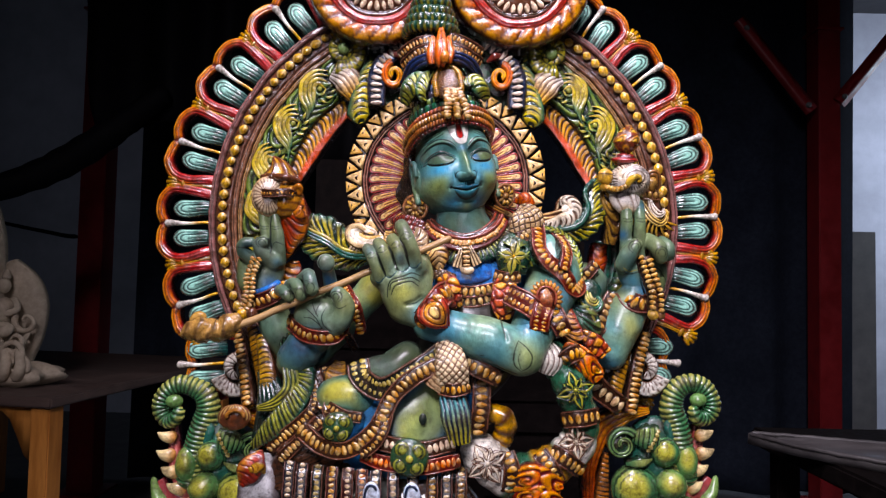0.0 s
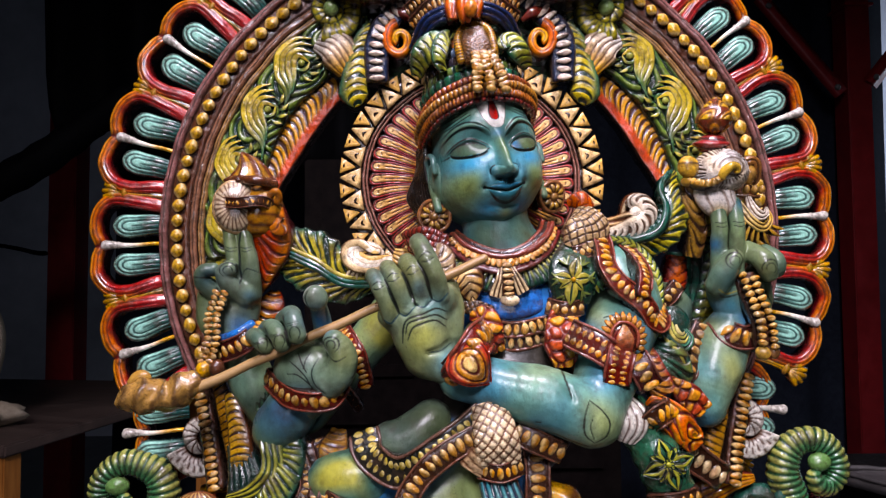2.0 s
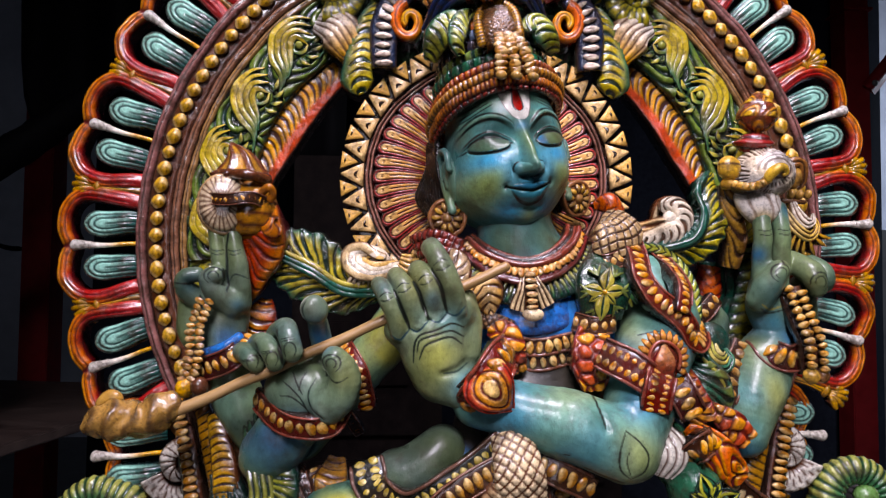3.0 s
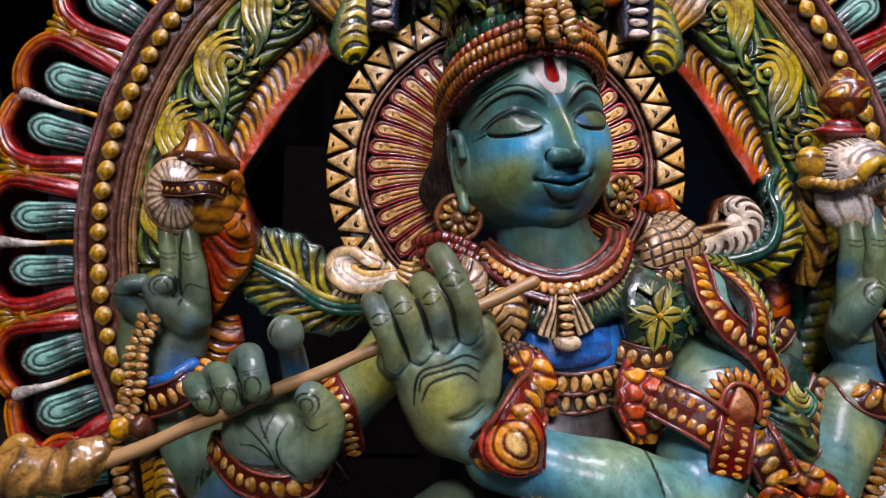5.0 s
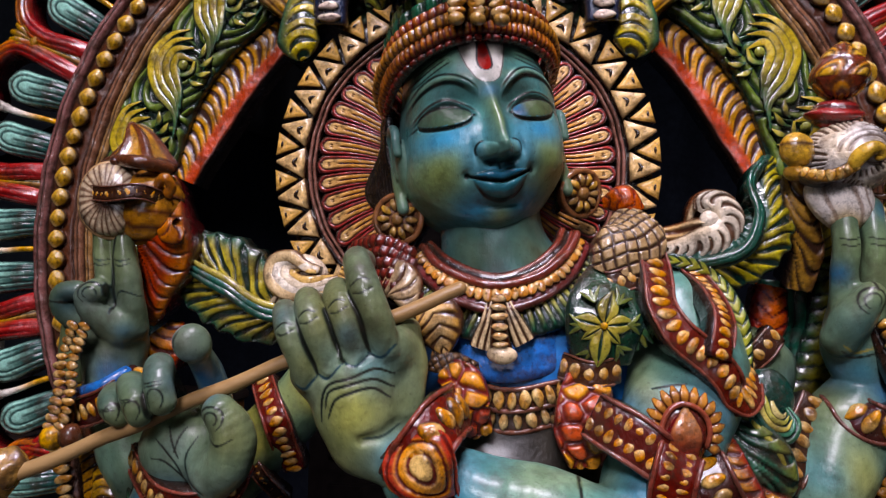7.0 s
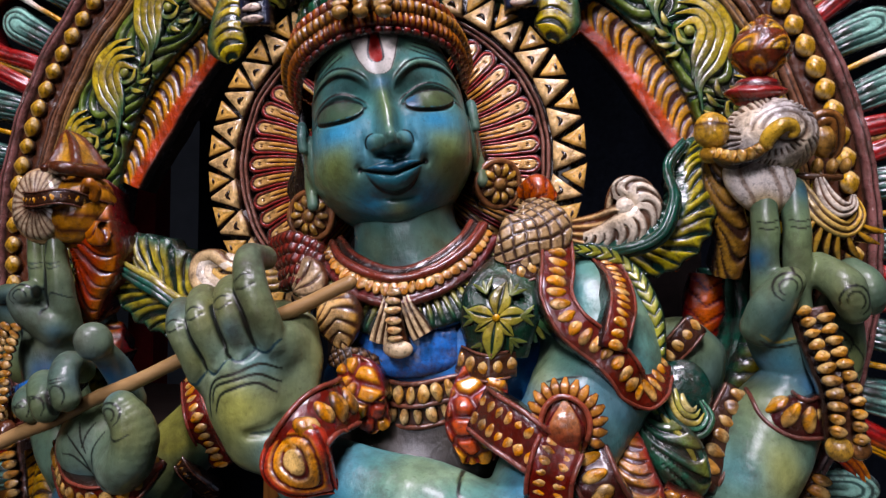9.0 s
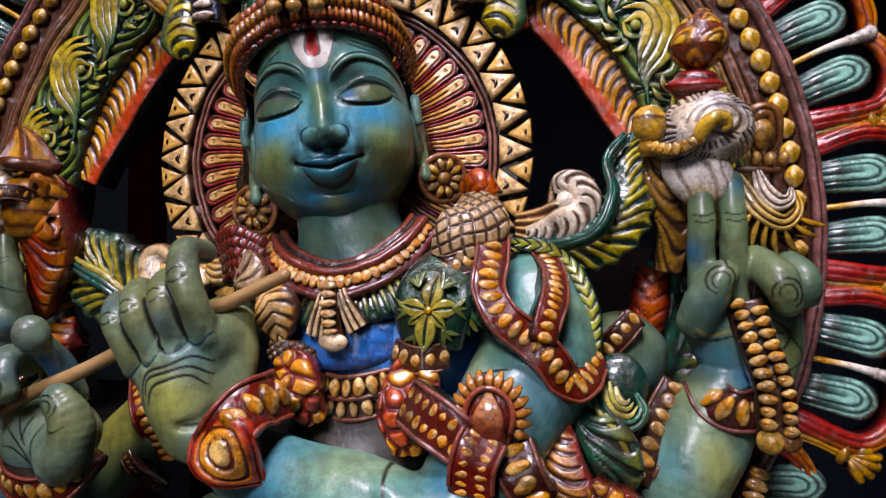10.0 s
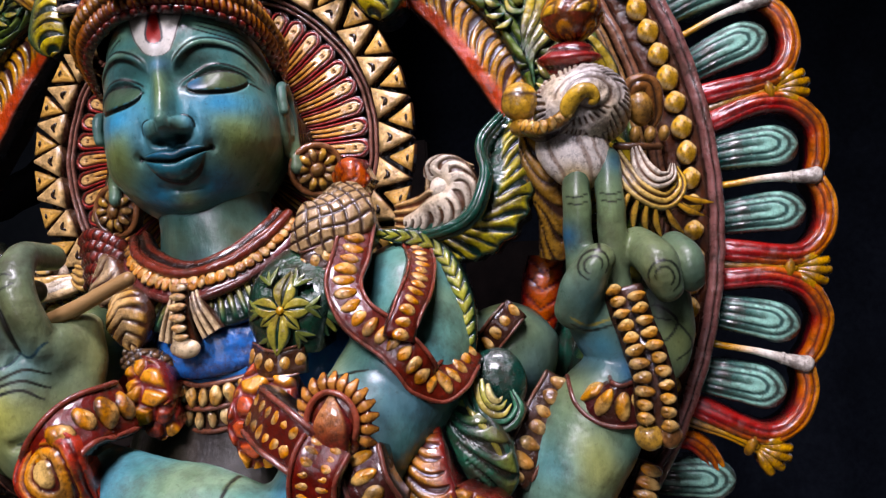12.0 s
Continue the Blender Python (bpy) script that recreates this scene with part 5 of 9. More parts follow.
# eye sockets, lids and brows
D -= 0.0085 * gauss(ax, Z, 0.022, 0.024, 0.016, 0.011)
ee = ((ax - 0.0345) / 0.0190) ** 2 + ((Z - 0.0165 - 0.06 * (ax - 0.0345)) / 0.0086) ** 2
D += 0.0030 * np.sqrt(np.maximum(1 - ee, 0)) + 0.04 * (Z - 0.0165) * np.maximum(1 - ee, 0)
lidz = 0.0165 + 0.06 * (ax - 0.0345) - 0.0086 * np.sqrt(np.maximum(1 - ((ax - 0.0345) / 0.0190) ** 2, 0))
topl = 2 * (0.0165 + 0.06 * (ax - 0.0345)) - lidz
D -= 0.0016 * np.exp(-((Z - lidz + 0.0006) / 0.0012) ** 2) * (np.abs(ax - 0.0345) < 0.019)
browz = 0.0502 - 0.0165 * ((ax - 0.036) / 0.028) ** 2 - 0.0035 * smooth(0.047, 0.066, ax)
in_brow = smooth(0.007, 0.013, ax) * smooth(0.068, 0.060, ax)
D += 0.0036 * np.exp(-((Z - browz + 0.0032) / 0.0034) ** 2) * in_brow
foldz = 0.0305 - 0.0100 * ((ax - 0.0355) / 0.021) ** 2
in_eye = smooth(0.010, 0.015, ax) * smooth(0.060, 0.054, ax)
D += 0.0020 * np.exp(-((Z - foldz + 0.0012) / 0.0018) ** 2) * in_eye
# cheeks, lips and chin
D += 0.0050 * gauss(ax, Z, 0.034, -0.018, 0.020, 0.018)
mz = -0.0350 + 0.0050 * (X / 0.0235) ** 2 - 0.0008 * np.exp(-(X / 0.005) ** 2)
in_mouth = smooth(0.0262, 0.0225, ax)
topz = mz + np.clip(0.0088 * (1 - (ax / 0.0240) ** 1.7), 0, 1) - 0.0012 * np.exp(-(X / 0.0035) ** 2)
botz = mz - np.clip(0.0134 * (1 - (ax / 0.0218) ** 3.6), 0, 1)
D += 0.0058 * gauss(X, Z, 0, -0.038, 0.023, 0.014)
up = np.clip((Z - mz) / np.maximum(topz - mz, 1e-4), 0, 1)
dn = np.clip((mz - Z) / np.maximum(mz - botz, 1e-4), 0, 1)
in_up, in_dn = (Z > mz) * (Z < topz) * (ax < 0.0235), (Z <= mz) * (Z > botz) * (ax < 0.0222)
D += 0.0044 * np.sqrt(np.maximum(1 - (2 * up - 1) ** 2, 0)) * in_up * smooth(0.0250, 0.010, ax)
D += 0.0066 * np.sqrt(np.maximum(1 - (2 * dn - 1) ** 2, 0)) * in_dn * smooth(0.0235, 0.008, ax)
D -= 0.0030 * np.exp(-((Z - mz) / 0.0011) ** 2) * in_mouth
D -= 0.0042 * gauss(ax, Z, 0.0250, -0.0296, 0.0034, 0.0042)
D -= 0.0042 * gauss(X, Z, 0, -0.0520, 0.015, 0.0030)
D += 0.0060 * gauss(X, Z, 0, -0.0630, 0.016, 0.010)
P = head_at(X, Yh + D * fr, Z)
ink = np.zeros_like(X)


def stroke(dist, half, mask):
    global ink
    ink = np.maximum(ink, (1 - smooth(half * 0.5, half, np.abs(dist))) * mask * fr)


stroke(Z - browz, 0.0017, in_brow)
stroke(Z - browz + 0.0066, 0.0022, in_brow * smooth(0.012, 0.02, ax))
stroke(Z - foldz, 0.0017, in_eye)
stroke(Z - foldz + 0.0030, 0.0009, in_eye * smooth(0.018, 0.024, ax) * 0.8)
on_eye = smooth(0.0140, 0.0165, ax) * smooth(0.0545, 0.0525, ax)
stroke(Z - lidz, 0.0026, on_eye)
stroke(Z - topl, 0.0018, on_eye)
stroke(Z - 0.0155 + 0.35 * (ax - 0.0535), 0.0014, smooth(0.0525, 0.054, ax) * smooth(0.064, 0.059, ax))
stroke(Z - 0.0150, 0.0016, smooth(0.0125, 0.0140, ax) * smooth(0.0175, 0.0160, ax))
stroke(Z - mz, 0.0019, in_mouth)
stroke(np.hypot((ax - 0.0112) / 0.0068, (Z + 0.0130) / 0.0072) - 1.0, 0.15, smooth(0.0095, 0.0125, ax) * smooth(-0.017, -0.015, Z))
# nostrils, then the line and the shadow under the nose, drawn in ink
stroke(np.hypot((ax - 0.0072) / 0.0050, (Z + 0.0205) / 0.0020), 1.25, 0.85)
stroke(Z + 0.0210 - 0.05 * ax, 0.0014, 0.55 * smooth(0.0150, 0.0125, ax))
stroke(Z - botz, 0.0019, smooth(0.0215, 0.016, ax))
stroke(Z - topz, 0.0010, smooth(0.0235, 0.019, ax) * 0.7)
stroke(np.hypot(ax - 0.0245, Z + 0.0298), 0.0030, 1.0)
stroke(Z - 0.0600 + 0.35 * (ax - 0.02), 0.0010, smooth(0.022, 0.028, ax))
stroke(Z - 0.0640 + 0.35 * (ax - 0.02), 0.0011, smooth(0.024, 0.030, ax))
stroke(Z - 0.0675 + 0.30 * (ax - 0.02), 0.0009, smooth(0.024, 0.030, ax))
tone = np.zeros((*X.shape, 3))
tone[:] = (.062, .205, .205)
for cx, cz, sx_, sz, col, k in ((0.044, -0.026, 0.022, 0.022, (.27, .33, .075), 0.85), (0.036, 0.000, 0.020, 0.010, (.030, .26, .50), 0.9), (0.0, 0.010, 0.006, 0.030, (.12, .165, .05), 0.9), (0.011, -0.014, 0.008, 0.007, (.10, .16, .065), 0.8),
                                (0.0, -0.060, 0.009, 0.007, (.22, .26, .08), 0.8), (0.036, 0.062, 0.022, 0.008, (.14, .24, .13), 0.7), (0.022, -0.054, 0.014, 0.012, (.020, .20, .40), 0.8), (0.021, -0.012, 0.009, 0.020, (.10, .30, .42), 0.8), (0.030, 0.036, 0.020, 0.007, (.045, .110, .110), 0.8),
                                (0.056, 0.036, 0.010, 0.020, (.10, .15, .08), 0.7), (0.0, 0.033, 0.007, 0.005, (.12, .33, .52), 0.9), (0.0, -0.027, 0.020, 0.006, (.015, .16, .32), 0.7), (0.036, 0.0455, 0.024, 0.0030, (.17, .27, .17), 0.7)):
    tone = mixc(tone, col, k * gauss(ax, Z, cx, cz, sx_, sz))
C = np.zeros((*X.shape, 4))
C[..., :3] = mixc(tone, LINE[:3], ink)
C[..., 3] = np.maximum(0.88, ink)
# olive lids, one of them half blue, and blue lips
lid = (smooth(1.05, 0.95, ee) * fr)
C[..., :3] = mixc(C[..., :3], mixc((.050, .085, .045), (.018, .120, .270), smooth(0.030, 0.022, X) * (X > 0)), np.clip(lid, 0, 1) * (ink < 0.3))
lips = np.clip(in_up + in_dn, 0, 1) * fr * 0.8
C[..., :3] = mixc(C[..., :3], mixc((.012, .100, .185), (.030, .170, .230), in_dn), np.clip(lips * 1.3, 0, 1) * (ink < 0.3))
# forehead mark: white with a red drop
half = np.interp(Z, (0.0386, 0.0400, 0.0430, 0.0520, 0.0710, 0.0900), (0.0, 0.0062, 0.0105, 0.0150, 0.0198, 0.0240))
mark = smooth(0.0, 0.0010, half - ax) * smooth(0.0386, 0.0394, Z) * (ey > 0) * smooth(0.094, 0.090, Z)
rim = mark * (1 - smooth(0.0010, 0.0020, half - ax))
dh = np.interp(Z, (0.0480, 0.0492, 0.0520, 0.0570, 0.0710, 0.0900), (-0.002, 0.0030, 0.0050, 0.0052, 0.0030, 0.0026))
drop = smooth(0.0, 0.0008, dh - ax) * (ey > 0) * smooth(0.094, 0.090, Z)
halo_ = smooth(-0.0018, -0.0008, dh - ax) * (ey > 0) * smooth(0.094, 0.090, Z)
C[..., :3] = mixc(C[..., :3], (.72, .68, .64), mark)
C[..., :3] = mixc(C[..., :3], (.016, .014, .014), rim)
C[..., :3] = mixc(C[..., :3], (.055, .050, .055), halo_)
C[..., :3] = mixc(C[..., :3], (.42, .016, .012), drop)
C[..., 3] = np.maximum(C[..., 3], mark)
fig.grid(P, C, True, 1)

# ears
for s in (-1, 1):
    ear = Clay()
    eh = lambda y, z, o=0.0: tuple(head_at((0.0730 if s > 0 else -0.0700) + s * o, y * 1.2 + 0.004, z * 1.2 - 0.004))
    ear.rod([eh(0.014, 0.004), eh(0.012, 0.018), eh(0.000, 0.023), eh(-0.009, 0.014), eh(-0.008, -0.004), eh(0.001, -0.020), eh(0.005, -0.032)], [0.0035, 0.0040, 0.0042, 0.0042, 0.0042, 0.0048, 0.0050], 0.003, 20)
    ear.rod([eh(0.004, 0.012), eh(-0.002, 0.002), eh(0.003, -0.010)], [0.0025, 0.0028, 0.0028], 0.002)
    ear.egg(eh(0.004, -0.004, -0.006), (0.0070, 0.012, 0.024), 0.003, np.stack([hr, fwd, hu], 1))
    ear.skin(fig, 0.0012, skin_paint((.075, .150, .130), ((eh(0, 0)[0], eh(0, -0.02)[2], 0.014, (.12, .17, .07), 0.7),)))
    # earring: dished brown disc with a flower
    c = np.array((-0.048, 1.190, 1.278)) if s < 0 else np.array((0.105, 1.225, 1.306))
    d = unit(fwd * 0.9 + right0 * (0.35 * s) + np.array([0, 0, -0.1]))
    b = unit(np.cross((0, 0, 1), d))
    axes = np.stack([b, np.cross(d, b), d], 1)
    fig.ball(c + d * -0.006, (0.0215, 0.0215, 0.010), (.16, .06, .025), 28, 10, axes)
    ringp = [tuple(c + (b * math.cos(t) + axes[:, 1] * math.sin(t)) * 0.0195) for t in np.linspace(0, 2 * math.pi, 20)]
    fig.tube(ringp, 0.0028, (.20, .08, .03), 60, 8, ends=False)
    for i in range(10):
        t = 2 * math.pi * i / 10
        o = b * math.cos(t) + axes[:, 1] * math.sin(t)
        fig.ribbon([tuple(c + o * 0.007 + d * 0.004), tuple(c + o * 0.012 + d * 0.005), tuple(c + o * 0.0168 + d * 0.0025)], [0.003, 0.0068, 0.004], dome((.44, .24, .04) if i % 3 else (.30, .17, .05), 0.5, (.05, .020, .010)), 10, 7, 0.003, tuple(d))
    fig.ball(c + d * 0.004, (0.0055, 0.0055, 0.004), (.20, .10, .03), 14, 8, axes)
    fig.tube([tuple(c + d * 0.005 + (b * math.cos(t) + axes[:, 1] * math.sin(t)) * 0.0035) for t in np.linspace(0, 2 * math.pi, 12)], 0.0010, DKB, 24, 5, ends=False)
# hair strands at the temples
for s in (-1, 1):
    for i in range(10):
        a = head_at(s * (0.067 + 0.0004 * i), -0.008 - 0.004 * i, 0.045)
        fig.tube([tuple(a), tuple(a - hu * 0.035 + right0 * s * 0.006), tuple(a - hu * 0.07 + right0 * s * (0.004 + 0.002 * i)), tuple(a - hu * 0.105)], [0.003, 0.004, 0.004, 0.003], (.004, .0035, .0035), 24, 7)


def crown_ring(z, rx, ry, tall, back, knob, count, tilt=0.0, knob_long=1.6, bulge=0.004):
    """A band round the head with upright ribs."""
    t = np.linspace(-math.pi, math.pi, 560, endpoint=False)[None]
    r = np.linspace(-1, 1, 11)[:, None]
    ph = t / (2 * math.pi) * count
    g = np.abs(ph - np.round(ph)) * 2
    k = (1 - smooth(0.25, 0.55, g)) + 0 * r
    k = np.maximum(k, smooth(0.65, 0.95, np.abs(r)) + 0 * t)
    h = bulge * np.sqrt(np.maximum(1 - r * r, 0)) - 0.002 * k
    p = head_at((rx + h) * np.sin(t), (ry + h) * np.cos(t) - 0.0, z + tall * r * 0.5 + tilt * (np.cos(t) - 1) + 0 * t)
    fig.grid(p, mixc(knob, back, k), True)


crown_ring(0.0730, 0.0700, 0.0735, 0.006, DKB, (.20, .02, .015), 60, 0.030)
crown_ring(0.0815, 0.0735, 0.0765, 0.012, DRED, (.42, .13, .02), 96, 0.030)
crown_ring(0.0905, 0.0750, 0.0770, 0.012, BRN, (.40, .17, .025), 84, 0.030, bulge=0.006)
crown_ring(0.1010, 0.0720, 0.0740, 0.010, DRED, (.30, .08, .02), 70, 0.030)
# domed cap and its ornaments
for i, (z, r, c, d) in enumerate(((0.108, 0.062, GRN, DGRN), (0.118, 0.058, (.10, .15, .03), DGRN), (0.130, 0.054, NAVY, DKB), (0.142, 0.050, (.06, .09, .14), DKB), (0.154, 0.046, (.40, .11, .02), DRED), (0.168, 0.040, (.10, .15, .03), DGRN), (0.182, 0.034, GRN, DGRN), (0.196, 0.030, (.25, .25, .04), DGRN), (0.21, 0.026, GRN, DGRN))):
    crown_ring(z, r, r + 0.002, 0.016, d, c, 30 + 2 * i, 0.012, bulge=0.005)
fig.tube([tuple(head_at(0, 0, 0.07)), tuple(head_at(0, 0, 0.14)), tuple(head_at(0, 0, 0.23))], [0.064, 0.046, 0.018], DGRN, 30, 20, ends=False)
# brooch: net-carved arch over rolled scales


def net(pitch, light, dark, high=0.3):
    def f(s, fr_, u, w):
        a, c = (s + u * w) / pitch, (s - u * w) / pitch
        k = np.maximum(1 - smooth(0.16, 0.34, np.abs(a - np.round(a)) * 2), 1 - smooth(0.16, 0.34, np.abs(c - np.round(c)) * 2))
        return w * high * np.sqrt(np.maximum(1 - u * u, 0)) - 0.0015 * k, mixc(light, dark, k)
    return f


fig.ribbon([(0.005, 1.122, 1.451), (0.003, 1.126, 1.471), (0.001, 1.138, 1.495)], [0.030, 0.034, 0.026], net(0.0046, (.16, .07, .02), (.02, .009, .006), 0.55), 60, 25, 0.03)
rim_pts = [(-0.014, 1.126, 1.450), (-0.018, 1.130, 1.472), (-0.015, 1.140, 1.493), (0.001, 1.146, 1.506), (0.019, 1.140, 1.495), (0.024, 1.130, 1.472), (0.024, 1.126, 1.453)]
fig.tube(rim_pts, 0.0048, GOLD, 120, 10, relief=lambda s, f, a: (0.0008 * np.sin(s * 1700), mixc((.50, .25, .02), BRN, smooth(-0.2, 0.6, np.sin(s * 1700)) + 0 * a)))
for x0, x1 in ((791, 792), (800, 809), (810, 828)):
    fig.beads([pt_ for pt_ in (tuple(np.array((0.004, 1.116, 1.459)) + np.array(((x0 - 795) * 0.0009, 0, 0))), tuple(np.array((0.005, 1.110, 1.439)) + np.array(((x0 + x1 - 1590) * 0.00045, 0, 0))), tuple(np.array((0.005, 1.112, 1.420)) + np.array(((x1 - 795) * 0.0009, 0, 0))))], 7, 0.0068, mixc(GOLD, BRN, 0.3), 0.001, long=0.7)
    fig.ball(tuple(np.array((0.005, 1.108, 1.415)) + np.array(((x1 - 795) * 0.0009, 0, 0))), (0.0062, 0.006, 0.005), (.34, .19, .05), 12, 8)
# curled green leaves and navy band
for pts, w in ((((-0.069, 1.165, 1.447), (-0.061, 1.150, 1.467), (-0.045, 1.150, 1.486), (-0.032, 1.140, 1.474)), 0.030), (((-0.035, 1.140, 1.446), (-0.041, 1.136, 1.463), (-0.033, 1.145, 1.490), (-0.019, 1.150, 1.498)), 0.020), (((0.068, 1.165, 1.457), (0.057, 1.150, 1.471), (0.044, 1.150, 1.486), (0.032, 1.140, 1.475)), 0.026)):
    fig.ribbon(list(pts), [w * 0.5, w, w, w * 0.4], crescents(0.0095, 0.4, (.26, .27, .025), (.004, .020, .010), (.012, .08, .04), DGRN, 0.55, 0.42, 0.55, 1, 0.4, 0.0018, 0.6), 90, 19, 0.03)
fig.ribbon([(-0.074, 1.175, 1.483), (-0.052, 1.150, 1.510), (-0.011, 1.140, 1.521), (0.034, 1.150, 1.518), (0.056, 1.175, 1.496)], [0.016, 0.022, 0.022, 0.022, 0.016], grooves(3, (.010, .020, .065), (.004, .006, .014), 0.4, 0.002), 70, 15, 0.03)
# beaded brown brow bands and the orange topknot
for pts in (((-0.081, 1.175, 1.531), (-0.053, 1.155, 1.546), (-0.022, 1.150, 1.556)), ((-0.075, 1.172, 1.513), (-0.050, 1.150, 1.528), (-0.025, 1.145, 1.536)), ((0.058, 1.175, 1.538), (0.031, 1.155, 1.550), (0.003, 1.150, 1.557)), ((0.056, 1.172, 1.520), (0.032, 1.150, 1.531), (0.008, 1.145, 1.536))):
    garland(list(pts), 0.017, BRN, (.34, .13, .015), 9, 1, size=0.007, long=0.6)
for dx, top, bot, w in ((-15, 62, 112, 0.017), (14, 62, 112, 0.017), (0, 44, 116, 0.020)):
    z0, z1 = (-0.011, 1.140, 1.574)[2], (-0.009, 1.128, 1.502)[2]
    za, zb = z0 + (z1 - z0) * (top - 44) / 72, z0 + (z1 - z0) * (bot - 44) / 72
    x = (-0.010, 1.130, 1.537)[0] + dx * 0.0009
    fig.ribbon([(x, 1.150 - 0.0004 * abs(dx), za), (x, 1.128 + 0.0006 * abs(dx), za * 0.5 + zb * 0.5), (x, 1.122 + 0.0006 * abs(dx), zb + 0.006), (x, 1.130, zb)], [w * 0.4, w * 0.9, w * 1.25, w * 0.7], grooves(2, (.56, .13, .012), (.14, .012, .008), 0.6, 0.0018, (.50, .09, .012)), 46, 13, 0.02)
fig.ball((-0.004, 1.116, 1.512), (0.008, 0.008, 0.010), (.55, .17, .03), 14, 10)
# green tiers above
for k, (py, r) in enumerate(((60, 0.040), (44, 0.036), (28, 0.031), (10, 0.026), (-8, 0.022))):
    c0 = np.array((-0.029, 1.190, 1.576)) + np.array((0.0, 0.0, (60 - py) * 0.00094))
    tt = np.linspace(0, 2 * math.pi, 40)
    fig.tube([tuple(c0 + np.array((r * math.cos(t), r * math.sin(t), 0))) for t in tt], 0.010, GRN, 200, 10, ends=False,
             relief=lambda s, f, a: (0.0008 * np.sin(s * 700), mixc((.006, .035, .020), (.20, .18, .015), smooth(0.0, 0.5, np.sin(s * 700)) * smooth(0.2, 0.7, np.cos(a - 1.2)) + 0 * a)))

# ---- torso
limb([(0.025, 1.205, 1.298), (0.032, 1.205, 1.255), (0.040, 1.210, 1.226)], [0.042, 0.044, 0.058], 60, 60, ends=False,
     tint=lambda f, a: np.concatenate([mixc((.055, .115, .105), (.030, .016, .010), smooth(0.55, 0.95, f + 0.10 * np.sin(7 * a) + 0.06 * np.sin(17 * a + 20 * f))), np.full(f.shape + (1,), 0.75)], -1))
def trunk_paint(f, a):
    """Blue yoke, near-black brown painted so gaps between ornaments read dark, yellow-green belly with a blue rim."""
    upper = mixc((.020, .009, .005), BLUE, smooth(0.10, 0.13, f) * smooth(0.27, 0.24, f))
    lower = mixc((.27, .31, .075), (.018, .125, .38), smooth(0.30, 0.72, np.abs(np.sin(a) + 0.10) + 0.5 * smooth(0.70, 0.78, f) + 0.4 * smooth(0.60, 0.55, f)))
    k = smooth(0.52, 0.56, f)
    return np.concatenate([mixc(upper, lower, k), (smooth(0.06, 0.09, f) * (0.95 - 0.20 * k))[..., None]], -1)


limb([(0.040, 1.222, 1.236), (0.053, 1.228, 1.183), (0.057, 1.218, 1.126), (0.049, 1.190, 1.060), (0.015, 1.175, 1.000), (-0.033, 1.160, 0.942), (-0.066, 1.170, 0.885), (-0.069, 1.180, 0.800)], [0.055, 0.096, 0.10, 0.085, 0.072, 0.078, 0.105, 0.13], 90, 40,
     [1.0, 0.62, 0.6, 0.68, 0.78, 0.88, 0.72, 0.66], trunk_paint)
fig.ball((-0.025, 1.092, 0.945), (0.006, 0.004, 0.009), LINE, 10, 8, mat=1)
limb([(-0.198, 1.150, 0.963), (-0.143, 1.145, 0.969), (-0.098, 1.150, 0.965)], [0.026, 0.034, 0.03], 20, 18)

# ---- arm whose forearm crosses the chest
YG, TEAL, SKY, MURK, DEEP = (.44, .44, .095), (.100, .250, .225), (.040, .205, .400), (.060, .068, .032), (.020, .085, .150)
arm = Clay()
arm.rod([(-0.020, 1.116, 1.088), (0.033, 1.106, 1.076), (0.083, 1.101, 1.062), (0.124, 1.100, 1.046)], [0.026, 0.030, 0.035, 0.034], 0.006)
arm.rod([(0.126, 1.103, 1.048), (0.146, 1.124, 1.084), (0.167, 1.154, 1.122), (0.186, 1.190, 1.162), (0.180, 1.212, 1.200)], [0.032, 0.036, 0.041, 0.046, 0.044], 0.008)
arm.egg((0.127, 1.096, 1.037), (0.024, 0.024, 0.021), 0.010)
crease = [(0.091, 1.090, 1.106), (0.093, 1.076, 1.090), (0.098, 1.067, 1.070)]
arm.cut(crease, 0.0035, 0.0045)
leaf_l = [(0.117, 1.066, 1.068), (0.110, 1.066, 1.050), (0.112, 1.068, 1.032), (0.122, 1.072, 1.021)]
leaf_r = [(0.117, 1.066, 1.068), (0.130, 1.066, 1.056), (0.138, 1.070, 1.042), (0.134, 1.072, 1.028), (0.122, 1.072, 1.021)]
vein = [(0.119, 1.066, 1.050), (0.117, 1.066, 1.040), (0.122, 1.070, 1.024)]
fold = [(0.080, 1.075, 1.030), (0.100, 1.072, 1.022), (0.118, 1.072, 1.016)]
for q in (leaf_l, leaf_r, vein):
    arm.cut(q, 0.0013, 0.0008)
arm.skin(fig, 0.0013, skin_paint(TEAL, ((0.070, 1.075, 0.034, (.190, .370, .290), 0.9), (0.000, 1.070, 0.026, SKY, 0.8), (0.128, 1.040, 0.026, YG, 0.85), (0.095, 1.040, 0.022, (.050, .230, .330), 0.7),
                                        (0.135, 1.090, 0.018, SKY, 0.7), (0.160, 1.122, 0.022, (.26, .29, .09), 0.85), (0.142, 1.152, 0.016, YG, 0.75), (0.120, 1.140, 0.016, SKY, 0.7), (0.195, 1.145, 0.022, (.10, .14, .06), 0.8)),
                                 ((crease, 0.0016), (leaf_l, 0.0012), (leaf_r, 0.0012), (vein, 0.0008), (fold, 0.0011), ([(0.060, 1.08, 1.043), (0.066, 1.08, 1.042)], 0.0009), ([(0.148, 1.11, 1.152), (0.160, 1.11, 1.156), (0.172, 1.115, 1.158)], 0.0010)), cover=0.66))

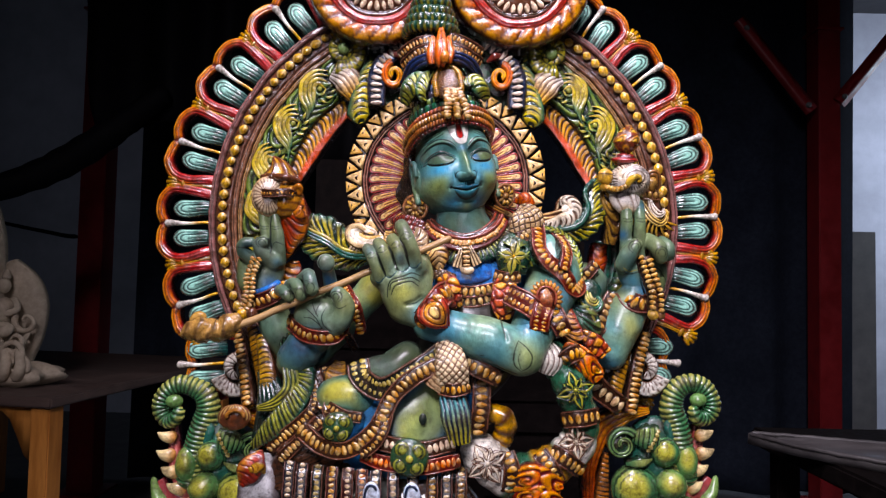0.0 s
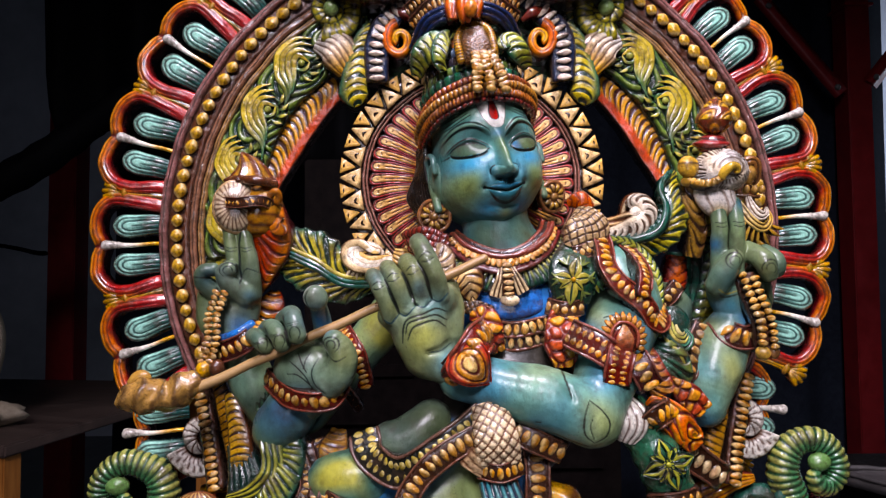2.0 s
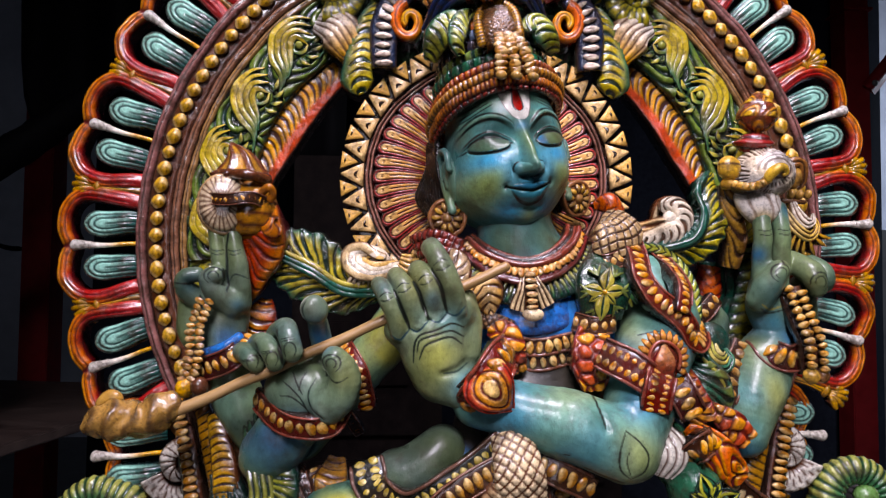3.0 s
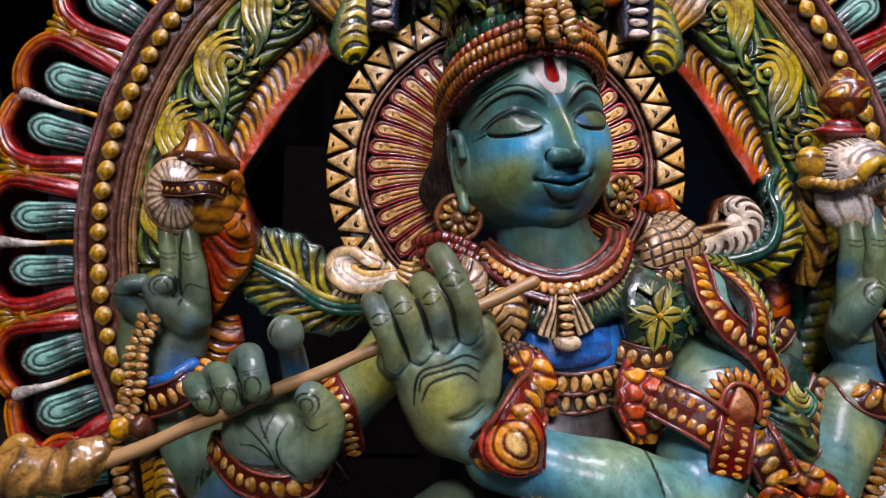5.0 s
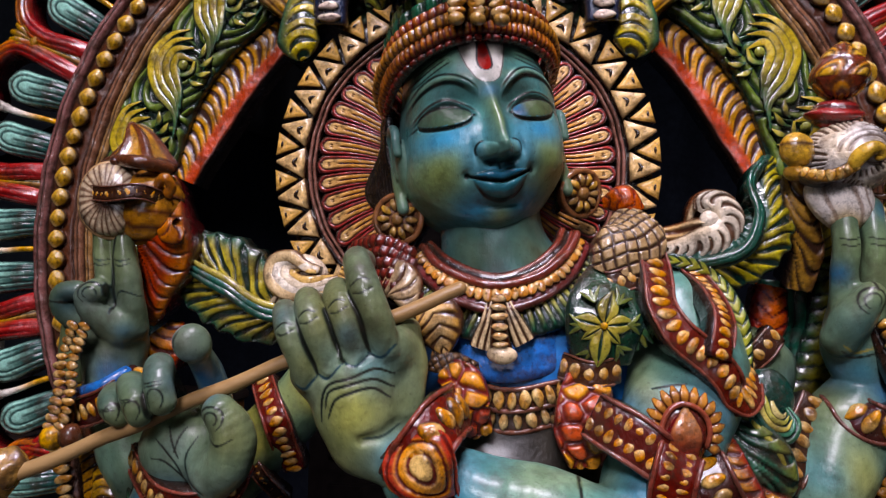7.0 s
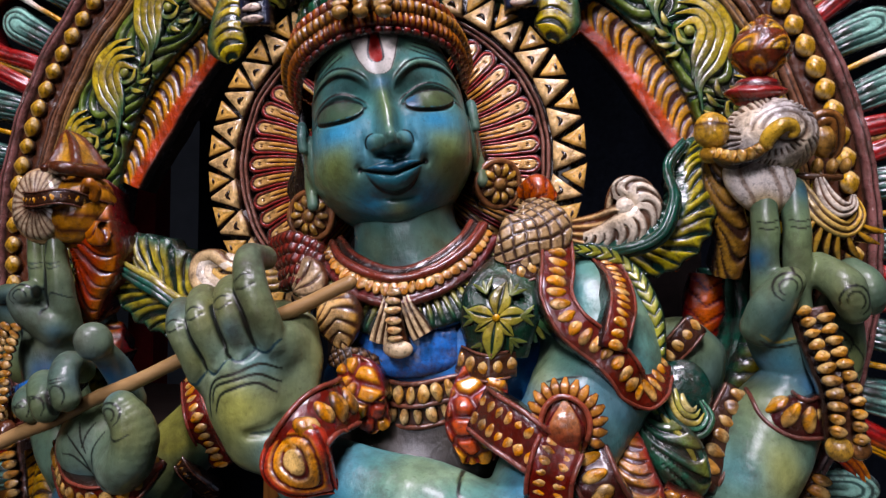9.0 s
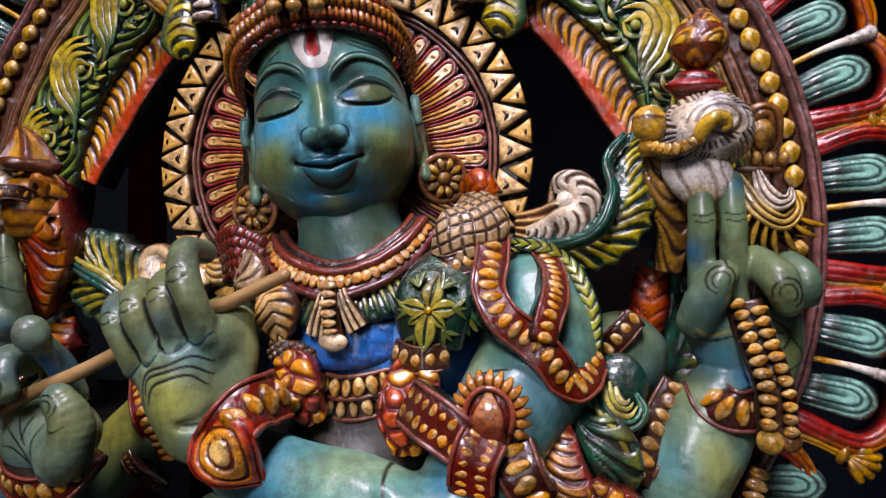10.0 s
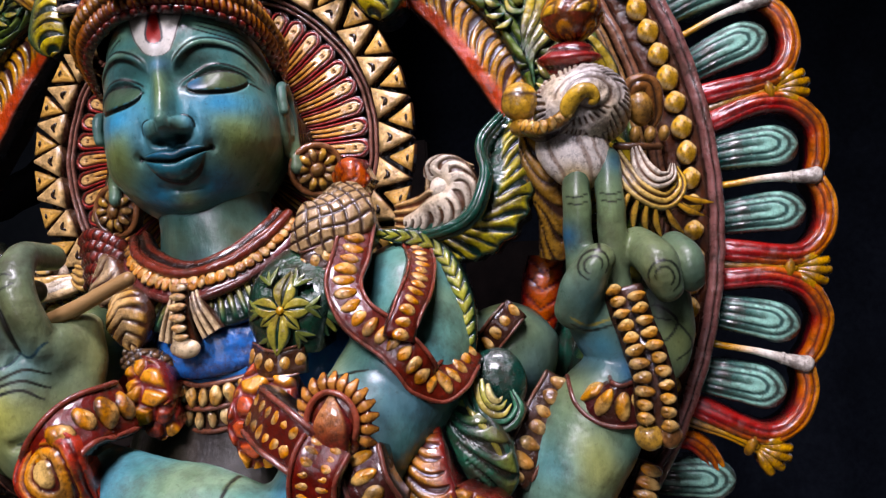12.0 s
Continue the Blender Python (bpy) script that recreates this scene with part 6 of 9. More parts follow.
# ---- hand over the flute, its back to the viewer
over = Clay()
over.egg((-0.064, 1.118, 1.148), (0.035, 0.034, 0.046), 0.010)
over.egg((-0.058, 1.118, 1.118), (0.027, 0.028, 0.030), 0.012)
over.rod([(-0.098, 1.116, 1.158), (-0.070, 1.112, 1.168), (-0.040, 1.112, 1.178)], [0.016, 0.020, 0.016], 0.012)
over.rod([(-0.031, 1.130, 1.190), (-0.027, 1.125, 1.165), (-0.031, 1.120, 1.135)], [0.011, 0.013, 0.014], 0.012)
over.rod([(-0.056, 1.118, 1.108), (-0.030, 1.114, 1.098), (-0.006, 1.114, 1.086)], [0.021, 0.022, 0.026], 0.012)
BENT = (([(-0.043, 1.100, 1.181), (-0.049, 1.092, 1.206), (-0.059, 1.096, 1.226), (-0.067, 1.114, 1.240), (-0.066, 1.140, 1.240)], 0.0112),
        ([(-0.060, 1.100, 1.174), (-0.067, 1.091, 1.196), (-0.074, 1.096, 1.211), (-0.081, 1.114, 1.219), (-0.080, 1.140, 1.216)], 0.0104),
        ([(-0.079, 1.100, 1.166), (-0.088, 1.091, 1.190), (-0.095, 1.096, 1.204), (-0.102, 1.114, 1.212), (-0.100, 1.140, 1.208)], 0.0102),
        ([(-0.097, 1.102, 1.158), (-0.105, 1.093, 1.181), (-0.112, 1.098, 1.194), (-0.119, 1.116, 1.202), (-0.116, 1.140, 1.198)], 0.0098))
lines = []
for pts, r in BENT:
    over.rod(pts, [r * 1.04, r, r * 0.98, r * 0.92, r * 0.85], 0.0030, 18)
    a, b, d = np.array(pts[1]), np.array(pts[2]), np.array((r * 0.75, 0, r * 0.30))
    for at, bow in ((a * 0.1 + b * 0.9, 0.003), (a * 0.35 + b * 0.65, -0.002)):
        at = at + np.array((0, -r, 0))
        q = [tuple(at - d * 0.8), tuple(at + np.array((0, 0, bow))), tuple(at + d * 0.8)]
        over.cut(q, 0.0011, 0.0006)
        lines.append((q, 0.0009))
    base_ = np.array(pts[0]) + np.array((0, -r, -0.004))
    q = [tuple(base_ - d * 1.2 + np.array((0, 0, 0.004))), tuple(base_ + np.array((0, 0, -0.003))), tuple(base_ + d * 1.2 + np.array((0, 0, 0.003)))]
    over.cut(q, 0.0022, 0.0022)
    lines.append((q, 0.0012, (.014, .045, .060)))
for (p, r), (q, _) in zip(BENT[:-1], BENT[1:]):
    m = [tuple((np.array(a) + np.array(b)) / 2 + np.array((0, -r * 0.55, 0.0))) for a, b in zip(p[:3], q[:3])]
    lines.append((m, 0.0026, (.012, .016, .012)))
waves = ([(-0.084, 1.086, 1.129), (-0.083, 1.085, 1.145), (-0.077, 1.084, 1.155), (-0.062, 1.084, 1.159), (-0.047, 1.085, 1.166), (-0.035, 1.090, 1.163)],
         [(-0.0805, 1.085, 1.139), (-0.077, 1.084, 1.150), (-0.062, 1.084, 1.1545), (-0.047, 1.085, 1.159), (-0.035, 1.090, 1.154)],
         [(-0.078, 1.085, 1.132), (-0.073, 1.084, 1.144), (-0.062, 1.084, 1.149), (-0.047, 1.085, 1.153), (-0.037, 1.090, 1.147)])
ball_crease = [(-0.055, 1.092, 1.1175), (-0.042, 1.092, 1.120), (-0.031, 1.098, 1.128)]
over.cut(ball_crease, 0.0040, 0.0040)
for q in waves:
    over.cut(q, 0.0014, 0.0009)
over.skin(fig, 0.0010, skin_paint((.150, .175, .085), ((-0.060, 1.134, 0.022, YG, 0.95), (-0.050, 1.168, 0.016, (.10, .24, .28), 0.8), (-0.080, 1.170, 0.014, (.13, .22, .19), 0.7), (-0.066, 1.222, 0.022, MURK, 0.8), (-0.046, 1.196, 0.010, MURK, 0.5),
                                                     (-0.082, 1.205, 0.012, (.11, .10, .035), 0.7), (-0.104, 1.192, 0.014, (.13, .15, .08), 0.7), (-0.113, 1.200, 0.010, DEEP, 0.5), (-0.065, 1.188, 0.009, (.10, .22, .28), 0.7), (-0.030, 1.105, 0.018, (.08, .25, .33), 0.9), (-0.092, 1.168, 0.010, YG, 0.5)),
                                  [(q, 0.0014) for q in waves] + lines + [(ball_crease, 0.0012, (.03, .05, .04))]))

# bracelet with leaf-shaped flower
garland([(0.010, 1.115, 1.138), (0.000, 1.078, 1.132), (-0.016, 1.072, 1.109), (-0.029, 1.100, 1.083)], 0.036, RED, YEL, 8, 1, size=0.0105, long=0.5)
garland([(0.001, 1.120, 1.141), (-0.012, 1.085, 1.127), (-0.026, 1.080, 1.113), (-0.044, 1.110, 1.092)], 0.016, BRN, GOLD, 9, 1)
c0, c1 = np.array((-0.021, 1.070, 1.121)), np.array((0.007, 1.080, 1.085))


def leaf_rings(s, f, u, w):
    """Nested leaf outlines, red at the rim and pale in the middle."""
    e = np.sqrt(u * u + np.where(f < 0.36, (0.36 - f) / 0.36, (f - 0.36) / 0.64) ** 2)
    g = np.abs(e * 3.2 - np.round(e * 3.2)) * 2
    k = (1 - smooth(0.22, 0.42, g)) * smooth(0.1, 0.2, e)
    col = mixc(mixc((.64, .42, .14), (.60, .24, .03), smooth(0.2, 0.5, e)), (.36, .040, .022), smooth(0.62, 0.80, e))
    return 0.006 * np.sqrt(np.maximum(1 - u * u, 0)) * np.sin(np.clip(f, 0.02, 0.98) * math.pi) - 0.0016 * k, mixc(col, (.09, .008, .006), k)


fig.ribbon([tuple(c0 + np.array((-0.004, 0.002, 0.006))), tuple((c0 + c1) / 2 + np.array([0, -0.008, 0])), tuple(c1 + np.array((0.006, 0.002, -0.002)))], lambda f: 0.048 * np.sin(np.clip(f, 0, 1) ** 0.60 * math.pi) ** 0.8 + 0.001, leaf_rings, 80, 41, 0.018)

# ---- hand under the flute
under = Clay()
under.egg((-0.194, 1.138, 1.099), (0.041, 0.028, 0.030), 0.010)
under.rod([(-0.200, 1.144, 1.090), (-0.206, 1.158, 1.056)], [0.030, 0.027], 0.012)
under.egg((-0.168, 1.120, 1.090), (0.021, 0.018, 0.020), 0.010)
under.rod([(-0.168, 1.114, 1.082), (-0.155, 1.109, 1.097), (-0.153, 1.106, 1.117), (-0.162, 1.105, 1.131)], [0.017, 0.0175, 0.0160, 0.0125], 0.006)
lines = []
for pts, r in (([(-0.226, 1.148, 1.152), (-0.212, 1.112, 1.160), (-0.204, 1.098, 1.149), (-0.201, 1.098, 1.137)], 0.0105),
               ([(-0.246, 1.148, 1.140), (-0.232, 1.112, 1.145), (-0.222, 1.099, 1.138), (-0.218, 1.099, 1.129)], 0.0104),
               ([(-0.262, 1.148, 1.134), (-0.252, 1.120, 1.133), (-0.244, 1.108, 1.128), (-0.239, 1.108, 1.124)], 0.0092)):
    under.rod(pts, [r, r * 1.05, r, r * 0.92], 0.0028, 16)
    tip = np.array(pts[-1]) + np.array((-0.001, -r, 0.003))
    nail = [tuple(tip + r * 0.55 * np.array((math.sin(t), 0, 1.35 * math.cos(t)))) for t in np.linspace(-2.4, 2.4, 7)]
    lines.append((nail, 0.0008))
    a, b = np.array(pts[1]), np.array(pts[2])
    for g in (0.75, 0.95):
        at = a + (b - a) * g + np.array((0, -r, 0))
        lines.append(([tuple(at + np.array((-r * 0.6, 0, -0.001))), tuple(at + np.array((r * 0.7, 0, 0.0015)))], 0.0007))
for m in ([(-0.217, 1.105, 1.160), (-0.214, 1.098, 1.146), (-0.209, 1.098, 1.126)], [(-0.238, 1.110, 1.146), (-0.233, 1.104, 1.134), (-0.228, 1.104, 1.122)]):
    lines.append((m, 0.0022))
under.rod([(-0.176, 1.140, 1.130), (-0.178, 1.128, 1.152), (-0.181, 1.108, 1.170)], [0.0115, 0.0110, 0.0095], 0.005)
under.egg((-0.181, 1.098, 1.179), (0.0136, 0.0120, 0.0140), 0.004)
lines.append(([(-0.1845, 1.088, 1.164), (-0.1925, 1.088, 1.172), (-0.1935, 1.088, 1.183), (-0.186, 1.088, 1.192)], 0.0014, (.30, .31, .27)))
lines.append(([(-0.1880, 1.088, 1.168), (-0.1905, 1.088, 1.178), (-0.187, 1.088, 1.187)], 0.0008))
for g in (1.0, 0.55):
    lines.append(([tuple(np.array((-0.163, 1.092, 1.128)) + g * np.array((0.0095 * math.sin(t), 0, 0.0085 * math.cos(t)))) for t in np.linspace(-2.2, 2.6, 9)], 0.0010))
lines.append(([(-0.168, 1.092, 1.116), (-0.158, 1.090, 1.110), (-0.146, 1.094, 1.115)], 0.0009))
palm_lines = ([(-0.216, 1.104, 1.094), (-0.204, 1.102, 1.092), (-0.192, 1.101, 1.082), (-0.184, 1.104, 1.072)], [(-0.214, 1.104, 1.108), (-0.204, 1.102, 1.100), (-0.195, 1.101, 1.090), (-0.188, 1.104, 1.076)],
              [(-0.204, 1.102, 1.116), (-0.200, 1.101, 1.106), (-0.193, 1.101, 1.094)], [(-0.181, 1.100, 1.110), (-0.187, 1.100, 1.096), (-0.184, 1.102, 1.082), (-0.170, 1.100, 1.072)], [(-0.190, 1.102, 1.116), (-0.195, 1.102, 1.108), (-0.197, 1.102, 1.098)])
for q in palm_lines:
    under.cut(q, 0.0016, 0.0012)
under.skin(fig, 0.0010, skin_paint((.115, .150, .080), ((-0.165, 1.085, 0.016, (.17, .22, .12), 0.8), (-0.210, 1.085, 0.020, (.16, .22, .13), 0.8), (-0.205, 1.058, 0.018, (.02, .16, .33), 0.9), (-0.196, 1.104, 0.012, (.19, .25, .22), 0.5), (-0.178, 1.152, 0.013, (.012, .105, .300), 0.95),
                                                      (-0.181, 1.181, 0.010, (.17, .18, .10), 0.7), (-0.200, 1.136, 0.012, (.16, .19, .08), 0.7), (-0.215, 1.158, 0.012, (.060, .095, .070), 0.8), (-0.248, 1.136, 0.014, (.060, .10, .085), 0.8), (-0.154, 1.115, 0.010, (.15, .17, .07), 0.6)),
                                   [(q, 0.0010) for q in palm_lines] + lines))
garland([(-0.246, 1.146, 1.086), (-0.213, 1.116, 1.067), (-0.186, 1.108, 1.062), (-0.164, 1.112, 1.067), (-0.155, 1.140, 1.088)], 0.024, (.30, .030, .018), (.60, .30, .03), 10, 1, size=0.010, long=0.7, face=(0, -0.9, -0.3))
# its forearm and upper arm behind
limb([(-0.206, 1.150, 1.071), (-0.221, 1.160, 1.043), (-0.242, 1.180, 1.017), (-0.223, 1.200, 1.006)], [0.030, 0.032, 0.030, 0.026], 30, 24, tone=(*OL[:3], 0.4))
limb([(-0.233, 1.205, 1.015), (-0.184, 1.215, 1.067), (-0.133, 1.220, 1.121), (-0.067, 1.225, 1.200)], [0.034, 0.029, 0.028, 0.034], 40, 24, tone=(*OL[:3], 0.4))
garland([(-0.167, 1.215, 1.140), (-0.145, 1.185, 1.108), (-0.136, 1.215, 1.063)], 0.022, RED, YEL, 5, 1, size=0.009)
garland([(-0.185, 1.215, 1.091), (-0.159, 1.190, 1.065), (-0.144, 1.215, 1.035)], 0.012, BRN, GOLD, 5, 1)

# ---- raised rear hand with the wheel
wheel_hand = Clay()
wheel_hand.egg((-0.297, 1.204, 1.168), (0.029, 0.020, 0.034), 0.010)
wheel_hand.egg((-0.333, 1.208, 1.166), (0.017, 0.013, 0.036), 0.006)
wheel_hand.rod([(-0.300, 1.204, 1.160), (-0.293, 1.206, 1.120), (-0.278, 1.205, 1.075), (-0.240, 1.200, 1.018)], [0.024, 0.027, 0.028, 0.024], 0.012)
wheel_hand.rod([(-0.293, 1.196, 1.190), (-0.296, 1.186, 1.214), (-0.299, 1.184, 1.238), (-0.305, 1.190, 1.268)], [0.0095, 0.0090, 0.0088, 0.0082], 0.004)
wheel_hand.rod([(-0.276, 1.196, 1.182), (-0.276, 1.186, 1.214), (-0.280, 1.184, 1.238), (-0.288, 1.190, 1.268)], [0.0125, 0.0112, 0.0100, 0.0090], 0.004)
wheel_hand.rod([(-0.284, 1.186, 1.182), (-0.299, 1.176, 1.194), (-0.305, 1.172, 1.207), (-0.297, 1.170, 1.214)], [0.0150, 0.0130, 0.0115, 0.0100], 0.005)
wheel_hand.rod([(-0.322, 1.198, 1.185), (-0.336, 1.188, 1.199), (-0.334, 1.184, 1.211), (-0.322, 1.184, 1.213)], [0.0125, 0.0110, 0.0095, 0.0085], 0.004)
lines = [([tuple(np.array((-0.297, 1.160, 1.212)) + g * np.array((0.010 * math.sin(t), 0, 0.009 * math.cos(t)))) for t in np.linspace(-2.6, 1.8, 8)], 0.0009) for g in (1.0, 0.55)]
lines += [([(-0.287, 1.176, 1.268), (-0.289, 1.176, 1.235), (-0.286, 1.178, 1.196)], 0.0018)]
for x in (-0.299, -0.280):
    lines += [([(x - 0.007, 1.176, z + 0.001), (x, 1.174, z - 0.001), (x + 0.007, 1.176, z + 0.001)], 0.0008) for z in (1.236, 1.240)]
lines += [([(-0.345, 1.176, 1.205), (-0.330, 1.174, 1.203), (-0.316, 1.176, 1.205)], 0.0012), ([(-0.262, 1.180, 1.208), (-0.278, 1.176, 1.214), (-0.286, 1.174, 1.206)], 0.0008), ([(-0.318, 1.190, 1.190), (-0.317, 1.190, 1.170), (-0.316, 1.190, 1.150)], 0.0022)]
wheel_hand.skin(fig, 0.0012, skin_paint((.110, .135, .055), ((-0.285, 1.235, 0.022, (.15, .17, .06), 0.8), (-0.330, 1.205, 0.016, (.035, .060, .045), 0.9), (-0.300, 1.208, 0.010, (.080, .090, .045), 0.7), (-0.295, 1.172, 0.016, (.17, .18, .06), 0.7),
                                                           (-0.335, 1.165, 0.016, (.17, .20, .08), 0.7), (-0.288, 1.142, 0.014, (.010, .09, .26), 0.95), (-0.275, 1.180, 0.008, DEEP, 0.5), (-0.285, 1.080, 0.030, (.13, .22, .15), 0.8)), lines))
garland([(-0.331, 1.190, 1.105), (-0.297, 1.168, 1.116), (-0.272, 1.165, 1.129), (-0.263, 1.190, 1.146)], 0.026, DRED, YEL, 11, 1, size=0.0085)
fig.tube([(-0.321, 1.185, 1.124), (-0.288, 1.168, 1.136), (-0.271, 1.185, 1.149)], 0.006, BLUE, 24, 8)
for o in (-1, 1):
    q = [(-0.305, 1.165, 1.187), (-0.316, 1.168, 1.159), (-0.316, 1.165, 1.127), (-0.324, 1.165, 1.100)]
    fig.beads([(x + 0.0050 * o, y, z) for x, y, z in q], 13, 0.0056, (.34, .17, .03), 0.002, long=0.66)
fig.ball((-0.326, 1.165, 1.093), (0.010, 0.009, 0.011), YEL, 12, 8)
fig.ball((-0.311, 1.165, 1.094), (0.010, 0.009, 0.011), BRN, 12, 8)
# wheel: two fluted half discs under a beaded strap, red drape and flame cap
wc = np.array((-0.294, 1.182, 1.291))
wd = unit(np.array([0.12, -0.99, 0.03]))
wb = unit(np.cross((0, 0, 1), wd))
wa = np.stack([wb, np.cross(wd, wb), wd], 1)
fig.ball(wc - wd * -0.004, (0.026, 0.031, 0.010), CREAM, 90, 14, wa,
         relief=lambda la, lo: (1 + 0 * la, mixc((.50, .39, .25), BRN, np.maximum((1 - smooth(0.2, 0.5, np.abs(lo * 26 / 6.283 - np.round(lo * 26 / 6.283)) * 2)), smooth(1.0, 1.2, la)) * smooth(-0.3, 0.3, la))))
fig.tube([tuple(wc + (wa[:, 0] * 0.026 * math.cos(t) + wa[:, 1] * 0.031 * math.sin(t))) for t in np.linspace(0, 6.283, 20)], 0.0032, (.40, .25, .12), 60, 8, ends=False)
fig.ball(wc + np.array([0.026, 0.018, -0.004]), (0.030, 0.03, 0.036), (.30, .10, .02), 60, 24, relief=lambda la, lo: (1 - 0.02 * (np.sin(la * 14 + lo * 2) > 0.6), mixc((.40, .17, .02), (.08, .02, .008), smooth(0.2, 0.7, np.sin(la * 14 + lo * 2)))))
garland([(-0.320, 1.180, 1.295), (-0.285, 1.162, 1.294), (-0.259, 1.165, 1.295), (-0.240, 1.200, 1.287)], 0.013, BRN, YEL, 13, 1, size=0.0052, long=0.9)
def pagoda(s_, f, a):
    """Six-sided roof with hollow sides and gilded panels."""
    w = (a + 0.35 + 12 * math.pi) % (math.pi / 3) - math.pi / 6
    r = np.interp(f, (0, 0.10, 0.16, 0.30, 0.55, 0.80, 1.0), (0.026, 0.030, 0.031, 0.024, 0.016, 0.009, 0.002))
    flat_ = math.cos(math.pi / 6) / np.cos(w) + 0.10 * (np.abs(w) / (math.pi / 6)) ** 4
    panel = smooth(0.42, 0.30, np.abs(w) / (math.pi / 6) * (0.5 + 0.6 * f)) * smooth(0.20, 0.26, f) * smooth(0.92, 0.80, f)
    edge = smooth(0.85, 0.98, np.abs(w) / (math.pi / 6)) + 0 * f
    col = mixc(mixc((.115, .032, .012), (.44, .22, .03), panel), (.05, .014, .008), edge * 0.7 + 0.8 * (np.abs(f - 0.19) < 0.025))
    return r * flat_ - 0.010 - 0.0012 * panel, col


fig.tube([(-0.281, 1.206, 1.318), (-0.281, 1.205, 1.334), (-0.284, 1.205, 1.348), (-0.293, 1.208, 1.364)], 0.010, GOLD, 90, 72, relief=pagoda, ends=False)
fig.tube([(-0.301, 1.195, 1.327), (-0.267, 1.170, 1.321), (-0.246, 1.200, 1.318)], 0.006, BRN, 24, 8)
fig.ribbon([(-0.260, 1.210, 1.314), (-0.255, 1.195, 1.278), (-0.253, 1.200, 1.244), (-0.266, 1.210, 1.205), (-0.275, 1.220, 1.185)], [0.02, 0.042, 0.050, 0.034, 0.012], crescents(0.013, 1.2, (.44, .045, .012), (.07, .006, .006), (.50, .15, .015), DRED, 0.5, 0.46, 0.4, 1, 0.45, 0.0025, 1.4), 120, 27, 0.03)
fig.ribbon([(-0.252, 1.186, 1.274), (-0.240, 1.182, 1.265), (-0.233, 1.190, 1.270)], [0.01, 0.024, 0.006], crescents(0.007, 0.5, (.40, .12, .015), (.06, .008, .006), None, DRED, 0.5, 0.45, 0.5), 40, 15, 0.02)
fig.ribbon([(-0.257, 1.235, 1.185), (-0.260, 1.222, 1.168), (-0.268, 1.225, 1.145)], [0.016, 0.036, 0.030], crescents(0.010, 0.5, (.46, .16, .015), (.05, .010, .006), (.30, .04, .012), DRED, 0.5, 0.45, 0.6), 60, 19, 0.03)
fig.tube([(-0.254, 1.180, 1.301), (-0.243, 1.172, 1.308), (-0.240, 1.178, 1.301), (-0.246, 1.180, 1.293)], 0.0045, (.30, .10, .015), 30, 8)

# ---- raised rear hand with the conch
conch_hand = Clay()
conch_hand.egg((0.322, 1.208, 1.190), (0.024, 0.020, 0.036), 0.010)
conch_hand.egg((0.366, 1.222, 1.176), (0.021, 0.014, 0.042), 0.008)
conch_hand.rod([(0.325, 1.210, 1.178), (0.334, 1.218, 1.148), (0.313, 1.213, 1.108), (0.293, 1.205, 1.070), (0.285, 1.198, 1.042)], [0.021, 0.025, 0.036, 0.037, 0.029], 0.012, 24)
conch_hand.rod([(0.311, 1.200, 1.206), (0.308, 1.192, 1.237), (0.308, 1.190, 1.262), (0.309, 1.196, 1.292)], [0.0115, 0.0102, 0.0098, 0.0090], 0.004)
conch_hand.rod([(0.332, 1.204, 1.206), (0.332, 1.195, 1.236), (0.331, 1.193, 1.264), (0.331, 1.198, 1.292)], [0.0115, 0.0102, 0.0098, 0.0090], 0.004)
conch_hand.rod([(0.304, 1.190, 1.190), (0.309, 1.182, 1.205), (0.315, 1.178, 1.216), (0.319, 1.178, 1.221)], [0.0150, 0.0155, 0.0140, 0.0120], 0.006)
conch_hand.rod([(0.350, 1.205, 1.232), (0.358, 1.184, 1.221), (0.361, 1.180, 1.211), (0.364, 1.182, 1.203)], [0.0130, 0.0140, 0.0135, 0.0105], 0.004)
conch_hand.rod([(0.374, 1.210, 1.230), (0.380, 1.197, 1.220), (0.382, 1.195, 1.212), (0.383, 1.198, 1.206)], [0.0110, 0.0115, 0.0110, 0.0090], 0.003)
lines = [([tuple(np.array((0.316, 1.162, 1.218)) + g * np.array((0.010 * math.sin(t), 0, 0.010 * math.cos(t)))) for t in np.linspace(-2.8, 2.2, 9)], 0.0010) for g in (1.0, 0.6)]
lines += [([tuple(np.array((0.361, 1.168, 1.209)) + g * np.array((0.010 * math.sin(t + 0.5), 0, 0.011 * math.cos(t + 0.5)))) for t in np.linspace(-2.4, 2.2, 9)], 0.0010) for g in (1.0, 0.6)]
lines += [([(0.320, 1.186, 1.294), (0.320, 1.186, 1.262), (0.320, 1.186, 1.226)], 0.0018)]
for x in (0.308, 0.331):
    lines += [([(x - 0.008, 1.184, z + 0.001), (x, 1.182, z - 0.001), (x + 0.008, 1.184, z + 0.001)], 0.0008) for z in (1.262, 1.267)]
lines += [([(0.352, 1.205, 1.184), (0.360, 1.205, 1.190), (0.374, 1.205, 1.178), (0.362, 1.205, 1.164), (0.352, 1.205, 1.184)], 0.0011), ([(0.356, 1.205, 1.182), (0.372, 1.205, 1.178)], 0.0008), ([(0.372, 1.205, 1.180), (0.384, 1.205, 1.160), (0.372, 1.205, 1.150)], 0.0009),
          ([(0.300, 1.186, 1.180), (0.312, 1.186, 1.174), (0.332, 1.188, 1.178)], 0.0012), ([(0.300, 1.186, 1.184), (0.312, 1.186, 1.178), (0.330, 1.188, 1.182)], 0.0011, (.30, .26, .06))]
